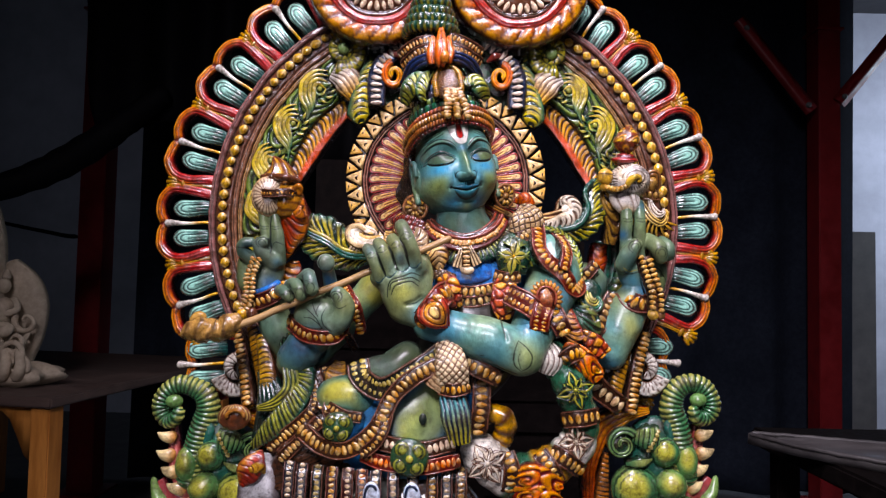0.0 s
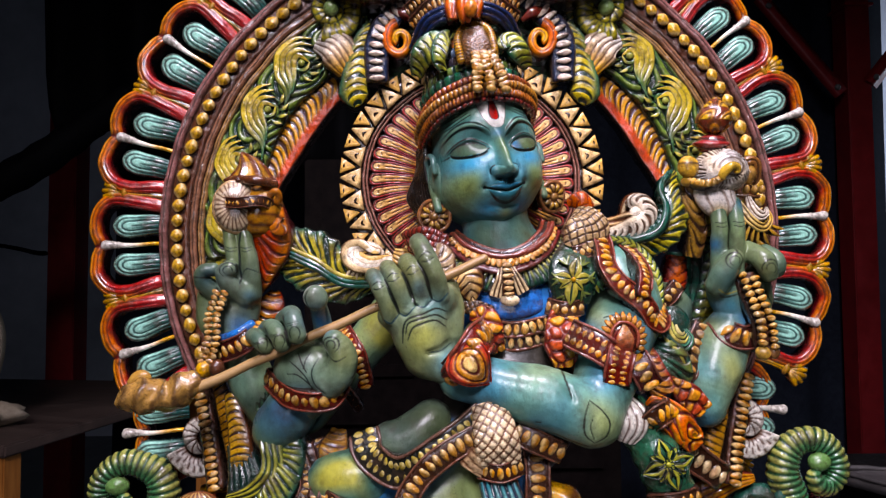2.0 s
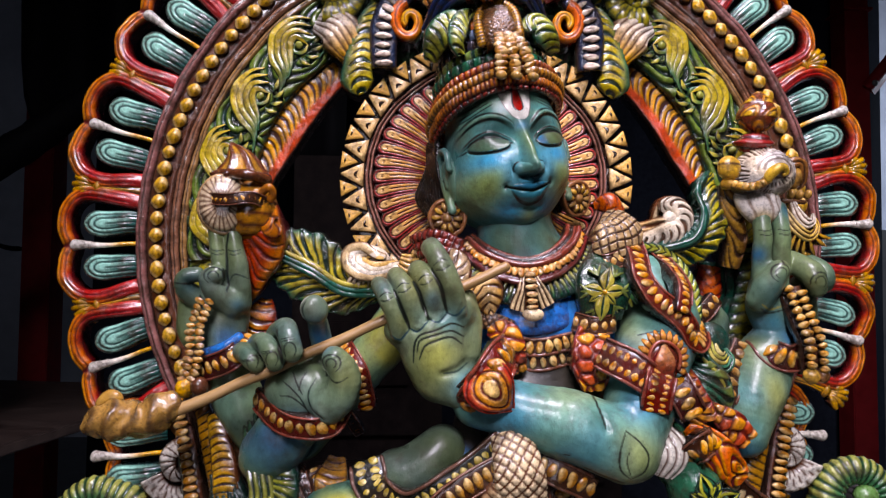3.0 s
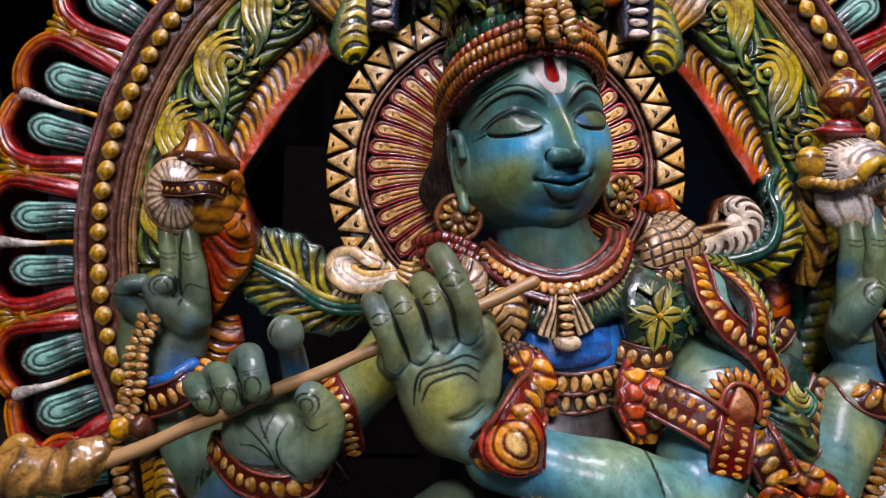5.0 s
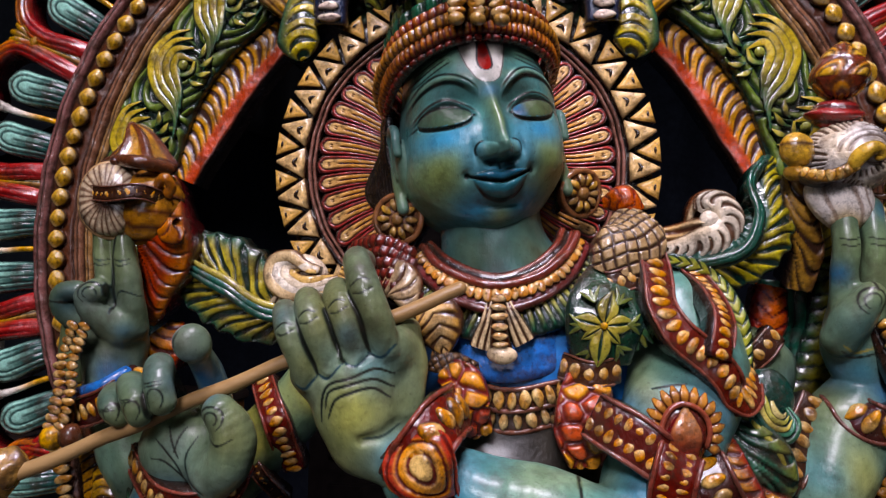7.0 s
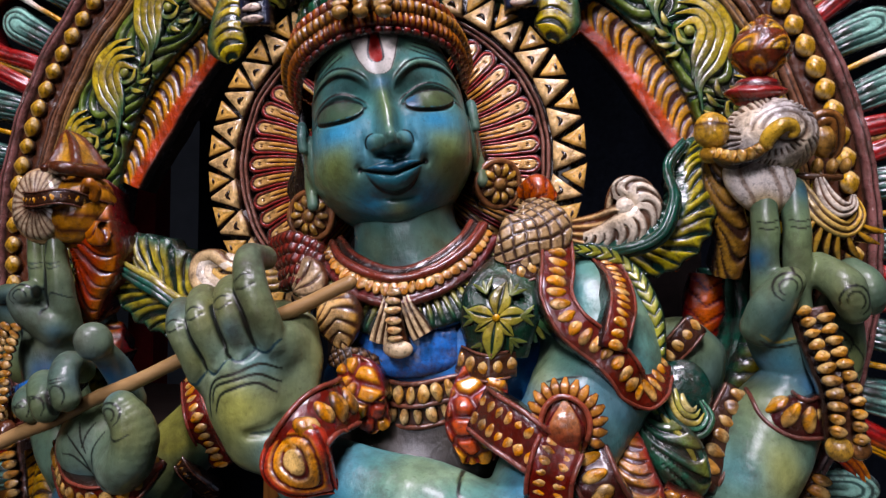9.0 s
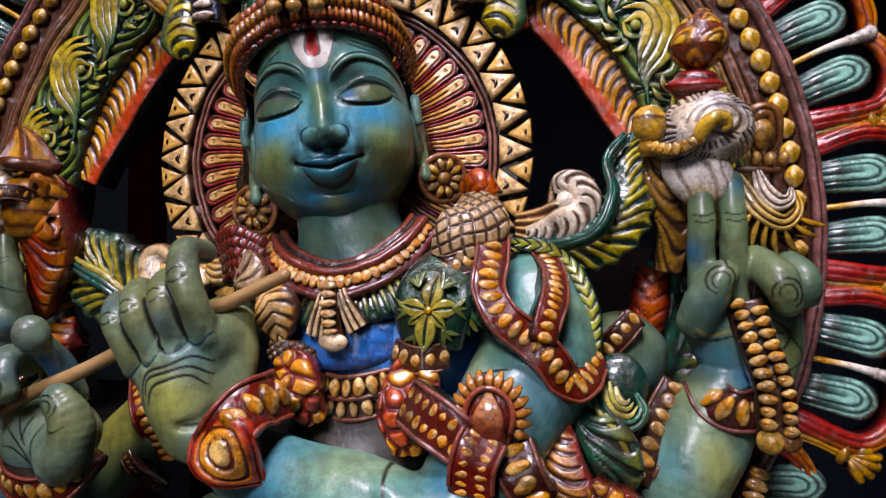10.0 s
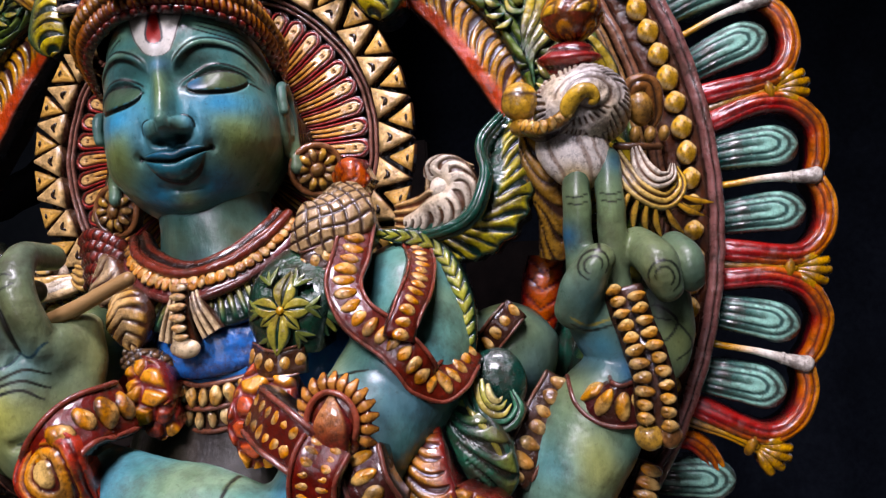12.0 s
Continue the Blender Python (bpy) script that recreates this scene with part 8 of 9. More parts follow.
fig.ribbon([(-0.003, 1.166, 1.180), (0.019, 1.153, 1.171), (0.044, 1.149, 1.168), (0.070, 1.153, 1.172), (0.091, 1.168, 1.183)], [0.024, 0.032, 0.034, 0.032, 0.022], dome((.030, .135, .420), 0.18, (.012, .040, .13)), 70, 19, 0.02)
for pts, c, n_, z in (([(0.019, 1.160, 1.142), (0.041, 1.150, 1.139), (0.062, 1.149, 1.140), (0.087, 1.156, 1.146)], (.60, .36, .09), 8, 0.0074), ([(0.021, 1.162, 1.126), (0.042, 1.153, 1.123), (0.062, 1.152, 1.124), (0.085, 1.158, 1.130)], (.52, .37, .16), 7, 0.0066)):
    fig.ribbon(pts, 0.0175, flat_band((.060, .022, .012), DKB, 0.001), 50, 9, 0.02)
    for dz in (-0.0082, 0.0082):
        fig.tube([(x, y - 0.002, q + dz) for x, y, q in pts], 0.0021, (.15, .050, .028), 50, 8)
    fig.beads([(x, y - 0.001, q) for x, y, q in pts], n_, z, c, 0.001, long=0.58, high=0.5)
fig.ribbon([(0.022, 1.164, 1.110), (0.052, 1.156, 1.107), (0.084, 1.162, 1.113)], 0.022, grooves(2, (.12, .045, .030), DKB, 0.2, 0.001), 30, 11, 0.02)
# gold leaf, brown net and orange scales at both sides of the chest
fig.ribbon([(-0.020, 1.152, 1.213), (-0.008, 1.142, 1.195), (-0.003, 1.142, 1.172)], lambda f: 0.036 * np.sin(np.clip(0.12 + 0.86 * f, 0, 1) * math.pi) ** 0.7 + 0.002, feather(0.0085, -1.1, mixc(CREAM, YEL, 0.45), (.06, .022, .010), 0.3, 0.0024, 0.55, light2=(.42, .22, .04)), 90, 25, 0.02)
fig.ribbon([(-0.014, 1.146, 1.168), (0.004, 1.141, 1.163), (0.022, 1.150, 1.157)], 0.018, net(0.0075, (.16, .085, .035), DKB), 50, 23, 0.02)
fig.ribbon([(-0.003, 1.140, 1.160), (0.012, 1.131, 1.150), (0.016, 1.129, 1.133), (0.026, 1.138, 1.114)], [0.020, 0.032, 0.032, 0.020], cells(0.0135, (.58, .26, .025), (.16, .016, .012), (.42, .060, .030), 4), 90, 41, 0.02)
fig.ribbon([(0.104, 1.138, 1.158), (0.100, 1.124, 1.138), (0.098, 1.120, 1.120), (0.100, 1.124, 1.098)], [0.034, 0.041, 0.041, 0.024], cells(0.0145, (.60, .28, .030), (.15, .014, .010), (.46, .075, .024), 9), 110, 51, 0.025)
garland([(0.084, 1.146, 1.166), (0.103, 1.133, 1.162), (0.126, 1.138, 1.164)], 0.020, (.13, .045, .018), (.56, .30, .05), 8, 1, size=0.0065, long=0.7)
# green flowered panel and quilted bow on the shoulder
fig.ribbon([(0.126, 1.166, 1.234), (0.118, 1.146, 1.214), (0.114, 1.138, 1.194), (0.113, 1.142, 1.168)], [0.044, 0.056, 0.056, 0.042], dome((.010, .050, .024), 0.22, (.003, .016, .010)), 50, 21, 0.03)
fc = np.array((0.1125, 1.1300, 1.1975))
leaf_w = lambda big: (lambda f: big * np.sin(np.clip(f, 0.01, 0.99) ** 0.85 * math.pi) ** 0.9 + 0.0005)
GOLDLEAF = grooves(2, (.35, .28, .040), (.006, .026, .014), 0.16, 0.0012, (.22, .22, .035), 0.34)
for ang, ln, wd in ((74, 0.026, 0.0170), (2, 0.023, 0.0150), (-98, 0.030, 0.0170), (168, 0.022, 0.0150), (-48, 0.019, 0.0090), (-146, 0.018, 0.0090)):
    d = np.array([math.cos(radians(ang)), 0, math.sin(radians(ang))])
    bend = np.array((0, 0.10 * ln * abs(d[0]) + 0.12 * ln * max(d[2], 0), 0))
    fig.ribbon([tuple(fc + d * 0.002), tuple(fc + d * ln * 0.5 + bend * 0.3 + (0, -0.001, 0)), tuple(fc + d * ln + bend)], leaf_w(wd), GOLDLEAF, 30, 21, 0.010)
for ang, r0 in ((55, 0.024), (110, 0.024), (0, 0.023), (-55, 0.024), (-115, 0.024), (180, 0.020)):
    d = np.array([math.cos(radians(ang)), 0, math.sin(radians(ang))])
    o = np.array([-d[2], 0, d[0]])
    for k in (-1, 0, 1):
        q = fc + d * (r0 - 0.006)
        fig.ribbon([tuple(q), tuple(q + d * 0.005 + o * 0.0030 * k + (0, 0.002, 0)), tuple(q + d * 0.010 + o * 0.0075 * k + (0, 0.005, 0))], [0.0015, 0.0040, 0.0008], dome((.12, .15, .03), 0.3, DGRN), 14, 9, 0.006)
fig.ball(fc + (0, -0.001, 0), (0.0028, 0.002, 0.0028), YEL, 10, 8)
for k in range(5):
    fig.ribbon([(0.130, 1.142, 1.200), tuple(np.array((0.136, 1.140, 1.186)) + np.array([0.003 * k - 0.005, 0, 0.0015 * k])), tuple(np.array((0.140, 1.144, 1.172)) + np.array([0.006 * k - 0.012, 0, 0.003 * k]))], [0.003, 0.0065, 0.003], dome((.22, .22, .03) if k % 2 else (.03, .09, .03), 0.4, DGRN), 16, 9, 0.008)
fig.ribbon([(0.140, 1.190, 1.285), (0.140, 1.172, 1.264), (0.131, 1.162, 1.248), (0.122, 1.160, 1.232)], [0.026, 0.050, 0.050, 0.034], net(0.0120, (.34, .225, .105), (.035, .016, .009), 0.4), 130, 55, 0.03)
garland([(0.106, 1.168, 1.232), (0.122, 1.154, 1.228), (0.146, 1.160, 1.236)], 0.018, (.10, .035, .015), (.50, .28, .06), 7, 1, size=0.0065, long=0.7)
fig.ribbon([(0.124, 1.215, 1.296), (0.139, 1.205, 1.297), (0.153, 1.205, 1.288)], [0.012, 0.026, 0.012], feather(0.009, 0.8, (.42, .07, .008), DRED, 0.5, 0.002), 40, 11, 0.02)
# small ridged red cloth under the other earring
for k in range(5):
    fig.tube([tuple(np.array((-0.088, 1.205, 1.255)) + np.array([0.004, -0.004, -0.009]) * k), tuple(np.array((-0.061, 1.180, 1.258)) + np.array([0.004, -0.004, -0.009]) * k), tuple(np.array((-0.030, 1.175, 1.247)) + np.array([0.002, -0.003, -0.009]) * k)], 0.0062, (.30, .03, .02) if k < 3 else GOLD, 40, 8,
             relief=lambda s, f, a: (0.001 * np.sin(s * 900), mixc((.17, .022, .014), (.03, .006, .005), 0.5 + 0.5 * np.sin(s * 900) + 0 * a)))
fig.ribbon([(-0.060, 1.175, 1.233), (-0.040, 1.160, 1.224), (-0.032, 1.155, 1.206)], [0.02, 0.034, 0.012], crescents(0.008, 0.4, (.40, .28, .15), (.05, .02, .01), None, BRN, 0.5, 0.45, 0.5), 60, 17, 0.02)

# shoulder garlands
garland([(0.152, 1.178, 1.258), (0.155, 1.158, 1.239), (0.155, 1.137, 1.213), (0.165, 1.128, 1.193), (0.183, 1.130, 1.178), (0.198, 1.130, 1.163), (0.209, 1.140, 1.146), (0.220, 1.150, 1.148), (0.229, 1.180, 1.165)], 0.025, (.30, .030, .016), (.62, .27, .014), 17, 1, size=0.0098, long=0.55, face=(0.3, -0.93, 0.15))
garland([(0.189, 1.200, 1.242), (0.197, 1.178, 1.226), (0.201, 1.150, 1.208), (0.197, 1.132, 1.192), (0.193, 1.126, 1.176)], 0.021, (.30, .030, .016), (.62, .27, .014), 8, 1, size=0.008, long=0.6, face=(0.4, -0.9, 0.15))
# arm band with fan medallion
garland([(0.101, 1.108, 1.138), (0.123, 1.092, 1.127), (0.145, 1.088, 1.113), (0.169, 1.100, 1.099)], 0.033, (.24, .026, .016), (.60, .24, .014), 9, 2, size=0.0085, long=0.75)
m0 = np.array((0.160, 1.098, 1.131))
fig.ball(m0, (0.018, 0.010, 0.023), (.15, .024, .014), 24, 14)
fig.ribbon([tuple(m0 + np.array((0, -0.008, -0.018))), tuple(m0 + np.array((0, -0.011, 0.0))), tuple(m0 + np.array((0, -0.008, 0.017)))], [0.018, 0.024, 0.004], grooves(1, (.26, .030, .020), DRED, 0.35, 0.001, (.46, .20, .07), 0.2), 24, 17, 0.01)
for i in range(15):
    t = radians(-25 + 230 * i / 14)
    o = np.array([math.cos(t), 0, math.sin(t) * 1.15])
    fig.ribbon([tuple(m0 + o * 0.016 + (0, -0.006, 0)), tuple(m0 + o * 0.0215 + (0, -0.007, 0)), tuple(m0 + o * 0.0265 + (0, -0.002, 0))], [0.004, 0.0068, 0.0025], dome((.44, .19, .040), 0.3, (.09, .016, .010)), 10, 9, 0.008)
fig.tube([tuple(m0 + np.array([0.0155 * math.cos(t), -0.009, 0.019 * math.sin(t)])) for t in np.radians(np.linspace(-30, 210, 14))], 0.0020, (.24, .055, .030), 50, 7)
garland([(0.158, 1.088, 1.120), (0.152, 1.080, 1.105), (0.149, 1.085, 1.082)], 0.030, RED, YEL, 8, 2, size=0.006)
garland([(0.173, 1.098, 1.113), (0.180, 1.090, 1.096), (0.190, 1.095, 1.077)], 0.028, DRED, YEL, 6, 1, size=0.010)

# ---- below the chest: sashes, belly chains, belt and skirt
garland([(-0.131, 1.135, 1.024), (-0.121, 1.115, 0.999), (-0.085, 1.092, 0.989), (-0.038, 1.086, 1.015), (0.013, 1.095, 1.053)], 0.036, (.012, .022, .016), (.36, .36, .06), 20, 2, size=0.0065, long=0.9, edge=DGRN)
limb([(-0.127, 1.155, 1.005), (-0.081, 1.150, 1.012), (-0.032, 1.155, 1.048)], [0.024, 0.028, 0.024], 24, 18, tone=(.075, .085, .035, .85))
garland([(0.017, 1.090, 1.036), (-0.034, 1.082, 1.012), (-0.071, 1.080, 0.977), (-0.095, 1.078, 0.930), (-0.135, 1.080, 0.898), (-0.183, 1.098, 0.900), (-0.218, 1.120, 0.921)], 0.026, (.11, .035, .012), (.44, .24, .04), 34, 1, size=0.010, long=0.55)
garland([(-0.200, 1.125, 0.946), (-0.233, 1.130, 0.915), (-0.268, 1.140, 0.881)], 0.020, (.11, .035, .012), (.46, .28, .06), 10, 1, size=0.008, long=0.6)
garland([(-0.185, 1.120, 0.933), (-0.218, 1.122, 0.901), (-0.249, 1.130, 0.868)], 0.020, (.11, .035, .012), (.46, .30, .10), 10, 1, size=0.008, long=0.6)
for pts, n_ in ((((-0.214, 1.155, 1.002), (-0.197, 1.142, 0.968), (-0.204, 1.135, 0.938)), 7), (((-0.170, 1.128, 0.971), (-0.174, 1.118, 0.946), (-0.155, 1.108, 0.936)), 6), (((-0.188, 1.160, 1.011), (-0.177, 1.140, 0.978), (-0.189, 1.128, 0.949)), 7), (((-0.119, 1.095, 0.943), (-0.145, 1.100, 0.946), (-0.174, 1.115, 0.956)), 8), (((-0.075, 1.082, 0.955), (-0.088, 1.072, 0.919), (-0.115, 1.076, 0.891)), 9)):
    garland(list(pts), 0.017, (.09, .03, .012), (.42, .24, .05), n_, 1, size=0.0068, long=0.65)
fig.ribbon([(-0.232, 1.175, 1.009), (-0.198, 1.150, 0.940), (-0.193, 1.135, 0.881), (-0.221, 1.150, 0.806)], [0.04, 0.09, 0.12, 0.12], net(0.016, (.07, .028, .014), (.018, .009, .006), 0.15), 60, 31, 0.03)
fig.ribbon([(0.000, 1.085, 1.039), (0.009, 1.078, 1.015), (-0.007, 1.085, 0.990)], [0.02, 0.036, 0.04], feather(0.008, 0.4, TAN, BRN, 0.3, 0.002, 0.4), 40, 15, 0.02)
fig.ribbon([(0.008, 1.090, 1.062), (0.017, 1.075, 1.030), (0.020, 1.080, 1.000)], [0.036, 0.048, 0.05], net(0.011, CREAM, BRN, 0.3), 70, 33, 0.03)
garland([(-0.003, 1.085, 0.992), (0.020, 1.072, 0.991), (0.045, 1.082, 0.997)], 0.02, BRN, YEL, 7, 1, size=0.007)
fig.ribbon([(0.018, 1.085, 0.982), (0.026, 1.075, 0.950), (0.033, 1.085, 0.910)], [0.042, 0.046, 0.036], grooves(6, (.035, .19, .22), (.005, .012, .03), 0.35, 0.003, (.42, .36, .03), 0.5), 50, 37, 0.02)
garland([(0.062, 1.120, 1.021), (0.064, 1.105, 0.971), (0.059, 1.110, 0.918)], 0.028, BRN, GOLD, 10, 1, size=0.010, long=0.5)
garland([(0.039, 1.100, 1.032), (0.061, 1.095, 1.020), (0.092, 1.100, 1.005)], 0.026, BRN, GOLD, 6, 1, size=0.009)
garland([(-0.104, 1.090, 0.915), (-0.065, 1.072, 0.907), (-0.018, 1.070, 0.904), (0.024, 1.085, 0.910)], 0.024, BRN, WHITE, 13, 1, size=0.0095, long=0.6)
garland([(-0.117, 1.090, 0.889), (-0.072, 1.070, 0.881), (-0.013, 1.068, 0.879), (0.033, 1.085, 0.885)], 0.022, RED, ORG, 12, 1, size=0.009)
for at_, r_ in (((-0.043, 1.054, 0.893), 0.029), ((-0.154, 1.082, 0.930), 0.024)):
    fig.ball(np.array(at_) + (0, 0.008, 0), (r_, 0.012, r_), (.016, .055, .022), 30, 14)
    for i in range(4):
        t = radians(40 + 90 * i)
        fig.ball(np.array(at_) + np.array((math.cos(t) * r_ * 0.55, 0.001, math.sin(t) * r_ * 0.55)), (r_ * 0.42, 0.005, r_ * 0.42), (.17, .19, .03), 26, 12, relief=lambda la, lo: (1 + 0 * la, mixc((.20, .21, .03), (.006, .020, .010), np.maximum(smooth(0.45, 0.1, np.abs(np.cos(la) * np.sin(lo))) * 0 + (np.abs(np.hypot(np.cos(la) * np.cos(lo), np.sin(la)) - 0.62) < 0.10), np.hypot(np.cos(la) * np.cos(lo), np.sin(la)) > 0.93))))
    fig.ball(np.array(at_) + (0, -0.004, 0), (r_ * 0.2, 0.005, r_ * 0.2), (.30, .28, .04), 12, 8)
# skirt: pleated, with upright beaded strips
fig.tube([(-0.071, 1.170, 0.903), (-0.079, 1.170, 0.839), (-0.077, 1.170, 0.767), (-0.070, 1.180, 0.655), (-0.063, 1.200, 0.520)], [0.118, 0.145, 0.155, 0.15, 0.13], BRN, 60, 80, 0.62,
         relief=lambda s, f, a: (0.004 * np.sin(a * 20), mixc((.10, .04, .02), (.03, .05, .035), 0.5 + 0.5 * np.sin(a * 20 + 1) + 0 * s)))
for i, (x, c, k) in enumerate(((520, WHITE, NAVY), (545, WHITE, NAVY), (575, (.30, .32, .05), DGRN), (602, YEL, DRED), (630, WHITE, DRED), (655, ORG, DRED), (678, WHITE, NAVY), (708, WHITE, NAVY), (742, WHITE, NAVY), (775, YEL, BRN), (800, WHITE, NAVY), (825, GOLD, BRN))):
    y = 1.12 - 0.05 * math.cos((x - 690) / 175 * 1.45)
    p0 = np.array((-0.072, 1.070, 0.881))
    xx = (x - 784) * 0.00087
    garland([(xx, y, 0.872), (xx, y - 0.012, 0.82), (xx, y - 0.012, 0.60)], 0.017, np.array(k) * 0.5, np.array(c) * 0.42, 30, 1, size=0.0058, long=0.8)
for x in (672, 740):
    fig.ball(((x - 784) * 0.00087, 1.052, 0.838), (0.013, 0.006, 0.022), (.55, .62, .72), 16, 12)
    fig.tube([((x - 784) * 0.00087 + 0.010 * math.cos(t), 1.046, 0.838 + 0.018 * math.sin(t)) for t in np.linspace(0.6, 5.6, 12)], 0.002, NAVY, 30, 6)
# dark green scarf falling beside the hip, in two strands
fig.ribbon([(-0.254, 1.190, 1.077), (-0.231, 1.165, 1.028), (-0.218, 1.145, 0.986), (-0.238, 1.135, 0.944), (-0.270, 1.135, 0.910), (-0.296, 1.145, 0.885)], [0.022, 0.034, 0.036, 0.036, 0.036, 0.014], crescents(0.0080, 0.2, (.24, .25, .03), (.003, .018, .012), (.008, .055, .035), DGRN, 0.55, 0.45, 0.75, 1, 0.3, 0.0022, 1.0), 240, 25, 0.03)
fig.ribbon([(-0.268, 1.200, 1.085), (-0.245, 1.158, 1.019), (-0.238, 1.142, 0.977), (-0.260, 1.142, 0.954), (-0.293, 1.152, 0.945)], [0.020, 0.030, 0.030, 0.026, 0.010], grooves(4, (.014, .085, .05), (.003, .018, .012), 0.4, 0.002, (.30, .27, .03), 0.5), 90, 23, 0.03)
# near-black backing added to stand for the dark gap beside the scarf
fig.ribbon([(-0.290, 1.185, 1.002), (-0.275, 1.170, 0.944), (-0.282, 1.170, 0.889)], [0.03, 0.05, 0.05], grooves(6, (.005, .022, .016), (.002, .008, .006), 0.2, 0.002), 40, 25, 0.03)
# brown eye-shaped ornament with spikes, drop-shaped strip, white cloth with a red leaf
fig.ball((-0.339, 1.185, 0.923), (0.028, 0.014, 0.022), (.16, .05, .02), 60, 20, relief=lambda la, lo: (1 + 0 * la, mixc((.15, .045, .018), (.62, .42, .14), (np.abs(lo * 20 / 6.283 - np.round(lo * 20 / 6.283)) < 0.22) * (np.abs(np.hypot(np.cos(la) * np.cos(lo), np.sin(la)) - 0.8) < 0.16) * (np.sin(la) > -0.2))))
fig.tube([tuple(np.array((-0.334, 1.168, 0.927)) + np.array((0.014 * math.cos(t), 0, 0.010 * math.sin(t)))) for t in np.linspace(-0.3, 3.5, 12)], 0.0035, (.40, .16, .03), 30, 8)
fig.ribbon([(-0.305, 1.205, 1.060), (-0.288, 1.185, 1.006), (-0.283, 1.178, 0.966)], lambda f: (0.018 + 0.016 * f) * np.sqrt(np.clip(1 - (np.maximum(f - 0.8, 0) / 0.2) ** 2, 0.02, 1)), crescents(0.0085, -0.4, (.44, .24, .02), (.03, .012, .006), (.10, .035, .012), BRN, 0.55, 0.42, 0.5, 1, 0.35, 0.0016), 130, 21, 0.03)
fig.ribbon([(-0.166, 1.170, 1.020), (-0.169, 1.145, 0.997), (-0.180, 1.145, 0.977)], [0.02, 0.034, 0.016], crescents(0.009, 0.5, (.46, .22, .03), BRN, None, DKB, 0.5, 0.45, 0.4), 60, 19, 0.03)
fig.ribbon([(-0.289, 1.160, 0.770), (-0.285, 1.145, 0.832), (-0.281, 1.150, 0.876)], [0.07, 0.064, 0.04], dome((.56, .55, .56), 0.2, (.15, .12, .12)), 40, 17, 0.03)
fig.ribbon([(-0.311, 1.142, 0.822), (-0.298, 1.130, 0.849), (-0.286, 1.134, 0.869), (-0.282, 1.146, 0.881)], [0.006, 0.036, 0.034, 0.006], crescents(0.010, 0.5, (.36, .035, .018), DRED, (.44, .18, .03), DRED, 0.5, 0.45, 0.35), 70, 21, 0.02)
fig.ribbon([(-0.296, 1.124, 0.854), (-0.280, 1.122, 0.858), (-0.272, 1.132, 0.847)], [0.008, 0.020, 0.004], crescents(0.008, 0.5, (.50, .26, .03), DRED, None, DRED, 0.5, 0.45, 0.35), 40, 15, 0.02)

# ---- long garland of flowered cloth that hangs in a loop
fig.tube([(0.154, 1.150, 1.065), (0.185, 1.140, 1.031), (0.208, 1.130, 0.988), (0.225, 1.140, 0.942), (0.219, 1.150, 0.895), (0.171, 1.150, 0.859), (0.117, 1.150, 0.847), (0.073, 1.140, 0.877), (0.054, 1.130, 0.914)],
         [0.022, 0.025, 0.027, 0.028, 0.031, 0.034, 0.036, 0.034, 0.028], GRN, 160, 30,
         relief=lambda s, f, a: (0.0012 * np.sin(s * 240), mixc(mixc(mixc((.02, .10, .05), WHITE, smooth(0.40, 0.44, f) * smooth(0.56, 0.52, f) + 0 * a), GOLD, (smooth(0.54, 0.58, f) * smooth(0.68, 0.64, f)) + 0 * a), WHITE, smooth(0.78, 0.80, f) + 0 * a)))
flat_flower((0.208, 1.099, 0.991), 0.030, 8, (.30, .30, .03), DGRN, 20)
flat_flower((0.213, 1.113, 0.910), 0.028, 8, (.60, .50, .36), BRN, 10)
flat_flower((0.075, 1.107, 0.874), 0.034, 8, (.64, .55, .42), BRN, 35)
for a, b, c in (((0.186, 1.125, 1.025), (0.196, 1.100, 1.042), (0.220, 1.120, 1.049)), ((0.192, 1.120, 0.941), (0.216, 1.105, 0.947), (0.249, 1.120, 0.951)), ((0.177, 1.130, 0.890), (0.196, 1.112, 0.882), (0.226, 1.130, 0.861)), ((0.159, 1.130, 0.890), (0.174, 1.112, 0.868), (0.191, 1.130, 0.838)), ((0.105, 1.120, 0.891), (0.113, 1.108, 0.864), (0.110, 1.120, 0.830))):
    garland([a, b, c], 0.026, BRN, YEL, 7, 1, size=0.0095, long=0.6)
fig.ball((0.154, 1.130, 0.832), (0.040, 0.020, 0.036), (.20, .02, .012), 24, 14)
curl_band([(0.115, 1.122, 0.840), (0.147, 1.106, 0.852), (0.190, 1.122, 0.833)], 0.024, (.62, .22, .02), DRED, (.50, .08, .012))
curl_band([(0.124, 1.122, 0.817), (0.152, 1.106, 0.827), (0.190, 1.122, 0.810)], 0.020, (.62, .22, .02), DRED, (.50, .08, .012))
fig.ribbon([(0.164, 1.120, 1.059), (0.171, 1.108, 1.038), (0.165, 1.120, 1.015)], [0.03, 0.042, 0.03], grooves(5, WHITE, BRN, 0.35, 0.002), 40, 21, 0.02)
curl_band([(0.197, 1.130, 1.059), (0.226, 1.120, 1.034), (0.251, 1.130, 1.006)], 0.018, ORG, DRED, YEL)
fig.tube([(0.071, 1.170, 0.929), (0.088, 1.150, 0.946), (0.107, 1.150, 0.933), (0.102, 1.160, 0.904), (0.086, 1.160, 0.881)], [0.012, 0.016, 0.018, 0.017, 0.014], GOLD, 50, 16, relief=lambda s, f, a: (0.0015 * np.sin(s * 300), mixc(YEL, BRN, 0.5 + 0.5 * np.sin(s * 300) + 0 * a)))
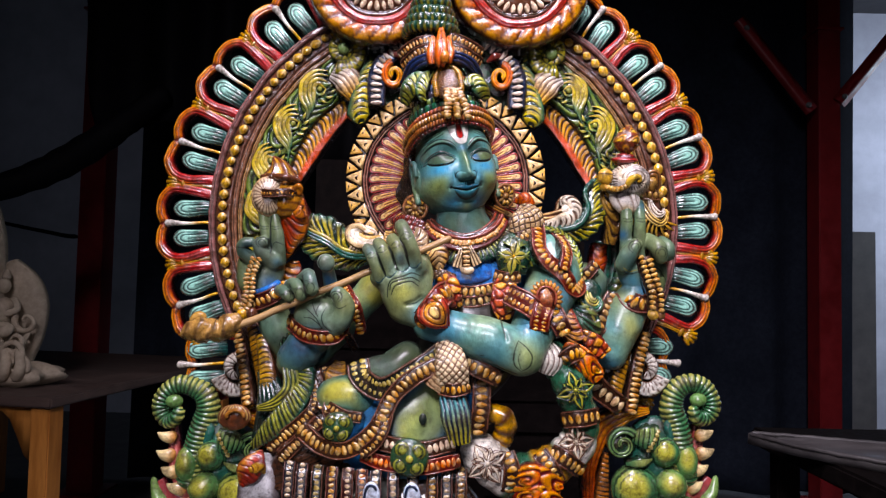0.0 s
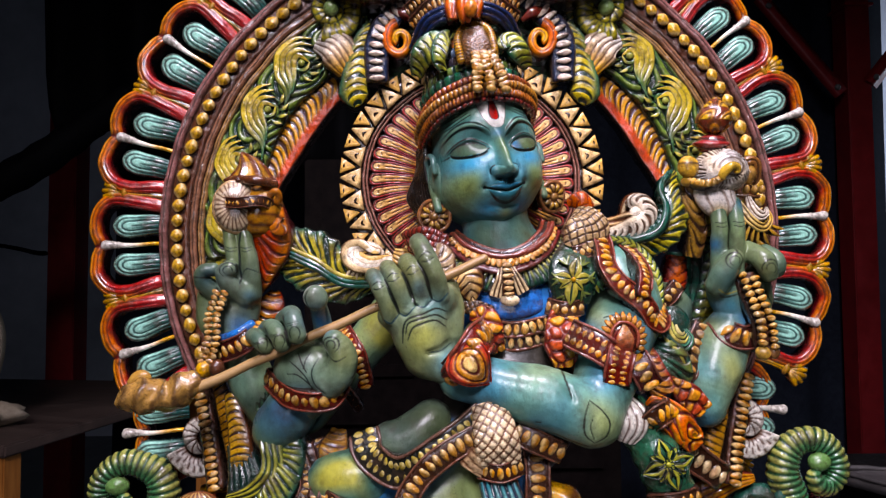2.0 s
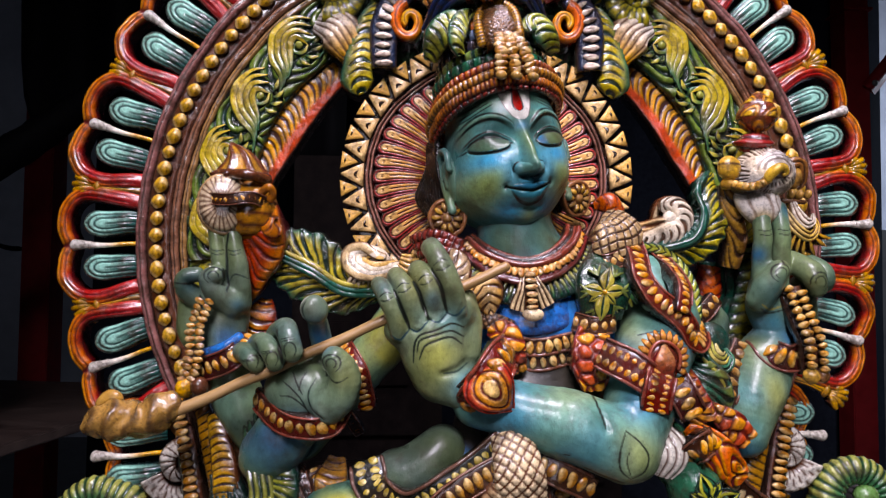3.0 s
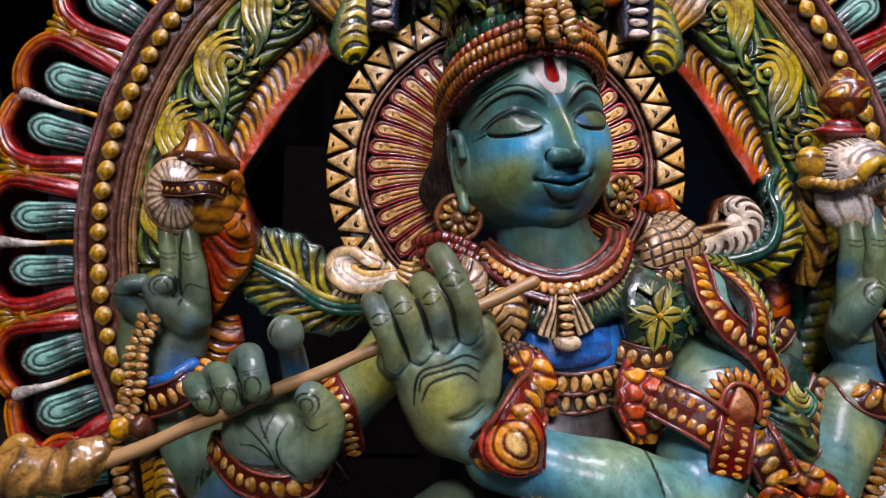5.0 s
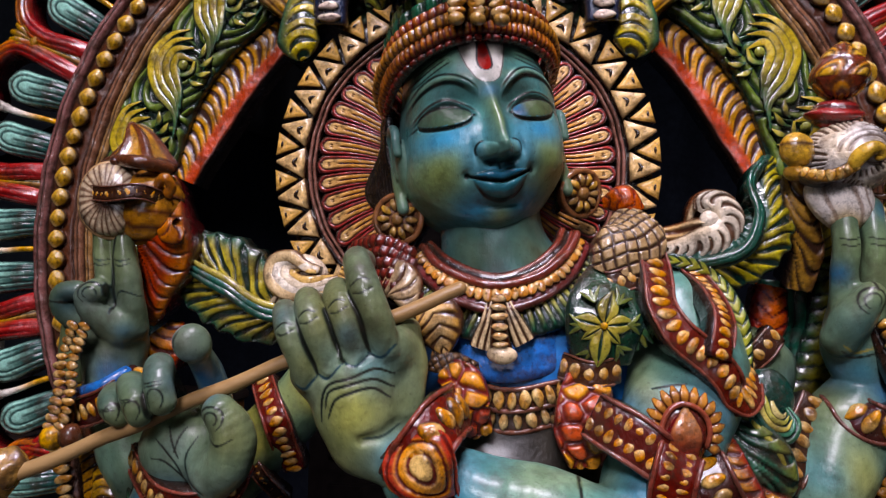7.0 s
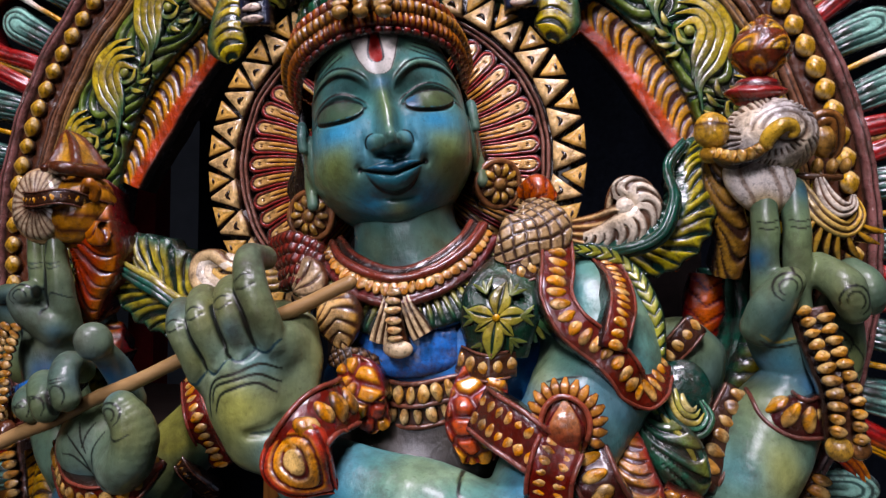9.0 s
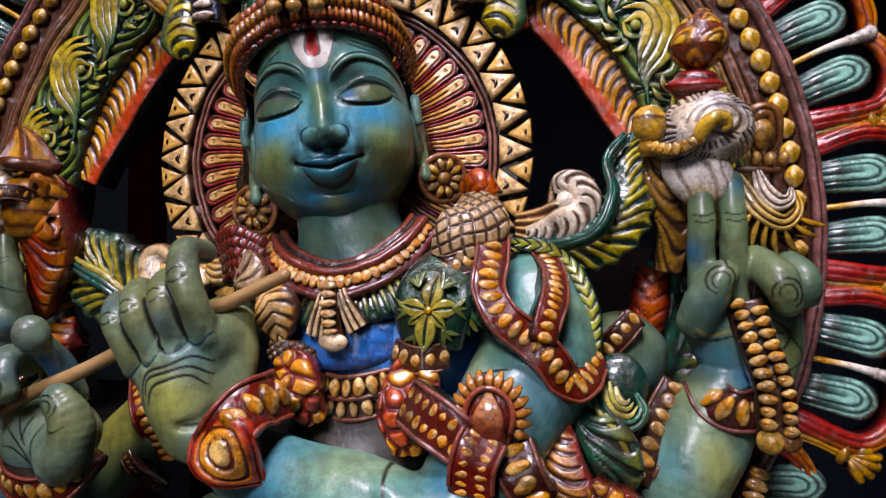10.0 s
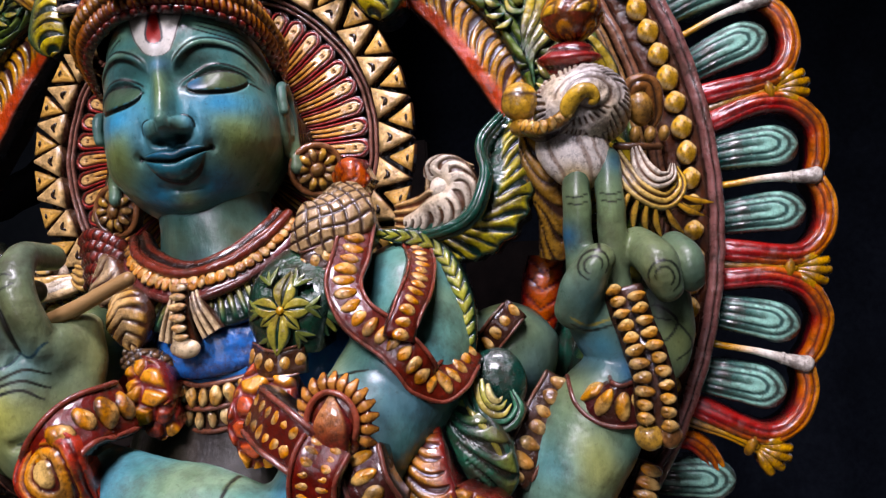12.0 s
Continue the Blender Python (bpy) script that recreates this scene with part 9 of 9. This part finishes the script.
garland([(0.239, 1.160, 1.020), (0.258, 1.160, 0.985), (0.300, 1.180, 0.955)], 0.034, BRN, CREAM, 8, 1, size=0.012, long=0.5)

# ---- legs and feet below the skirt
for x0, x1 in ((-0.12, -0.06), (0.0, -0.16)):
    limb([(x0, 1.17, 0.62), ((x0 + x1) / 2, 1.17, 0.36), (x1, 1.17, 0.15)], [0.085, 0.06, 0.045], 40, 20)
    fig.ball((x1, 1.12, 0.15), (0.045, 0.09, 0.035), SK, 18, 12, mat=1)
statue = tagged(part("statue", fig), "painted carved wooden deity statue with blue-green body and bead garlands", "statue")

# base that carries figure and arch
base = empty("lotus_pedestal", 0, 1.22, 0, "round lotus pedestal of painted wood on the floor", "pedestal")
cv = Carving()
cv.tube([(0, 1.24, 0.0), (0, 1.24, 0.06), (0, 1.24, 0.12)], [0.47, 0.47, 0.46], (.2, .05, .02), 8, 60, 0.55, face=(0, -1, 0), ends=False)
cv.tube([(0, 1.24, 0.1195), (0, 1.24, 0.1205)], [0.46, 0.01], (.2, .05, .02), 4, 60, 0.55, face=(0, -1, 0), ends=False)
part("plinth", cv, base)
petal = Carving()
petal.ribbon([(0, 0, 0.0), (0, -0.02, 0.05), (0, 0.0, 0.115)], [0.08, 0.09, 0.02], grooves(3, ORG, DRED, 0.3, 0.002, YEL), 16, 9, 0.01)
petal_mesh = petal.mesh("lotus_petal")
for i in range(30):
    a = 2 * math.pi * i / 30
    part("lotus_petal", petal_mesh, base, Matrix.Translation((0.475 * math.sin(a), 1.24 - 0.263 * math.cos(a), 0.002)) @ Matrix.Rotation(math.atan2(math.sin(a) * 0.55, math.cos(a)), 4, "Z"))

# ---- the flute, a loose stick held in both hands
flute = empty("flute", -0.19, 1.16, 1.12, "pale wooden flute with a carved gilded end", "flute")
a, c = (0.008, 1.119, 1.2215), (-0.337, 1.110, 1.0690)
cv = Carving()
cv.tube([a, tuple((np.array(a) + np.array(c)) / 2), c], [0.0052, 0.0055, 0.0058], (.4, .25, .1), 40, 14, ends=False)
cv.ball(a, (0.0052, 0.0052, 0.0052), (.4, .25, .1))
part("stick", cv, flute, mats=[FLUTE_WOOD])
d = unit(np.array(c) - np.array(a))
q = lambda k, z=0.0: tuple(np.array(c) + d * k + np.array([0, 0, z]))
cv = Carving()
cv.tube([q(-0.030, 0.004), q(-0.012, 0.008), q(0.008, 0.006), q(0.028, 0.014), q(0.048, 0.020), q(0.064, 0.022), q(0.074, 0.020)], [0.010, 0.0165, 0.018, 0.0165, 0.0205, 0.015, 0.006], GOLD, 90, 28,
        relief=lambda s, f, a: (0.0016 * np.sin(s * 300 + 2 * np.sin(a * 2)) + 0.0010 * np.sin(a * 5 + s * 90), mixc((.36, .20, .055), (.05, .022, .010), smooth(0.3, 0.95, np.sin(s * 300 + 2 * np.sin(a * 2))) * 0.75)))
cv.tube([q(0.060, 0.036), q(0.046, 0.042), q(0.032, 0.034)], [0.005, 0.007, 0.004], (.40, .22, .05), 16, 8)
cv.tube([q(-0.026, 0.004), q(-0.020, 0.006)], [0.015, 0.015], (.34, .17, .04), 10, 20)
part("carved_end", cv, flute, label="gilded carved bird-like flute end")
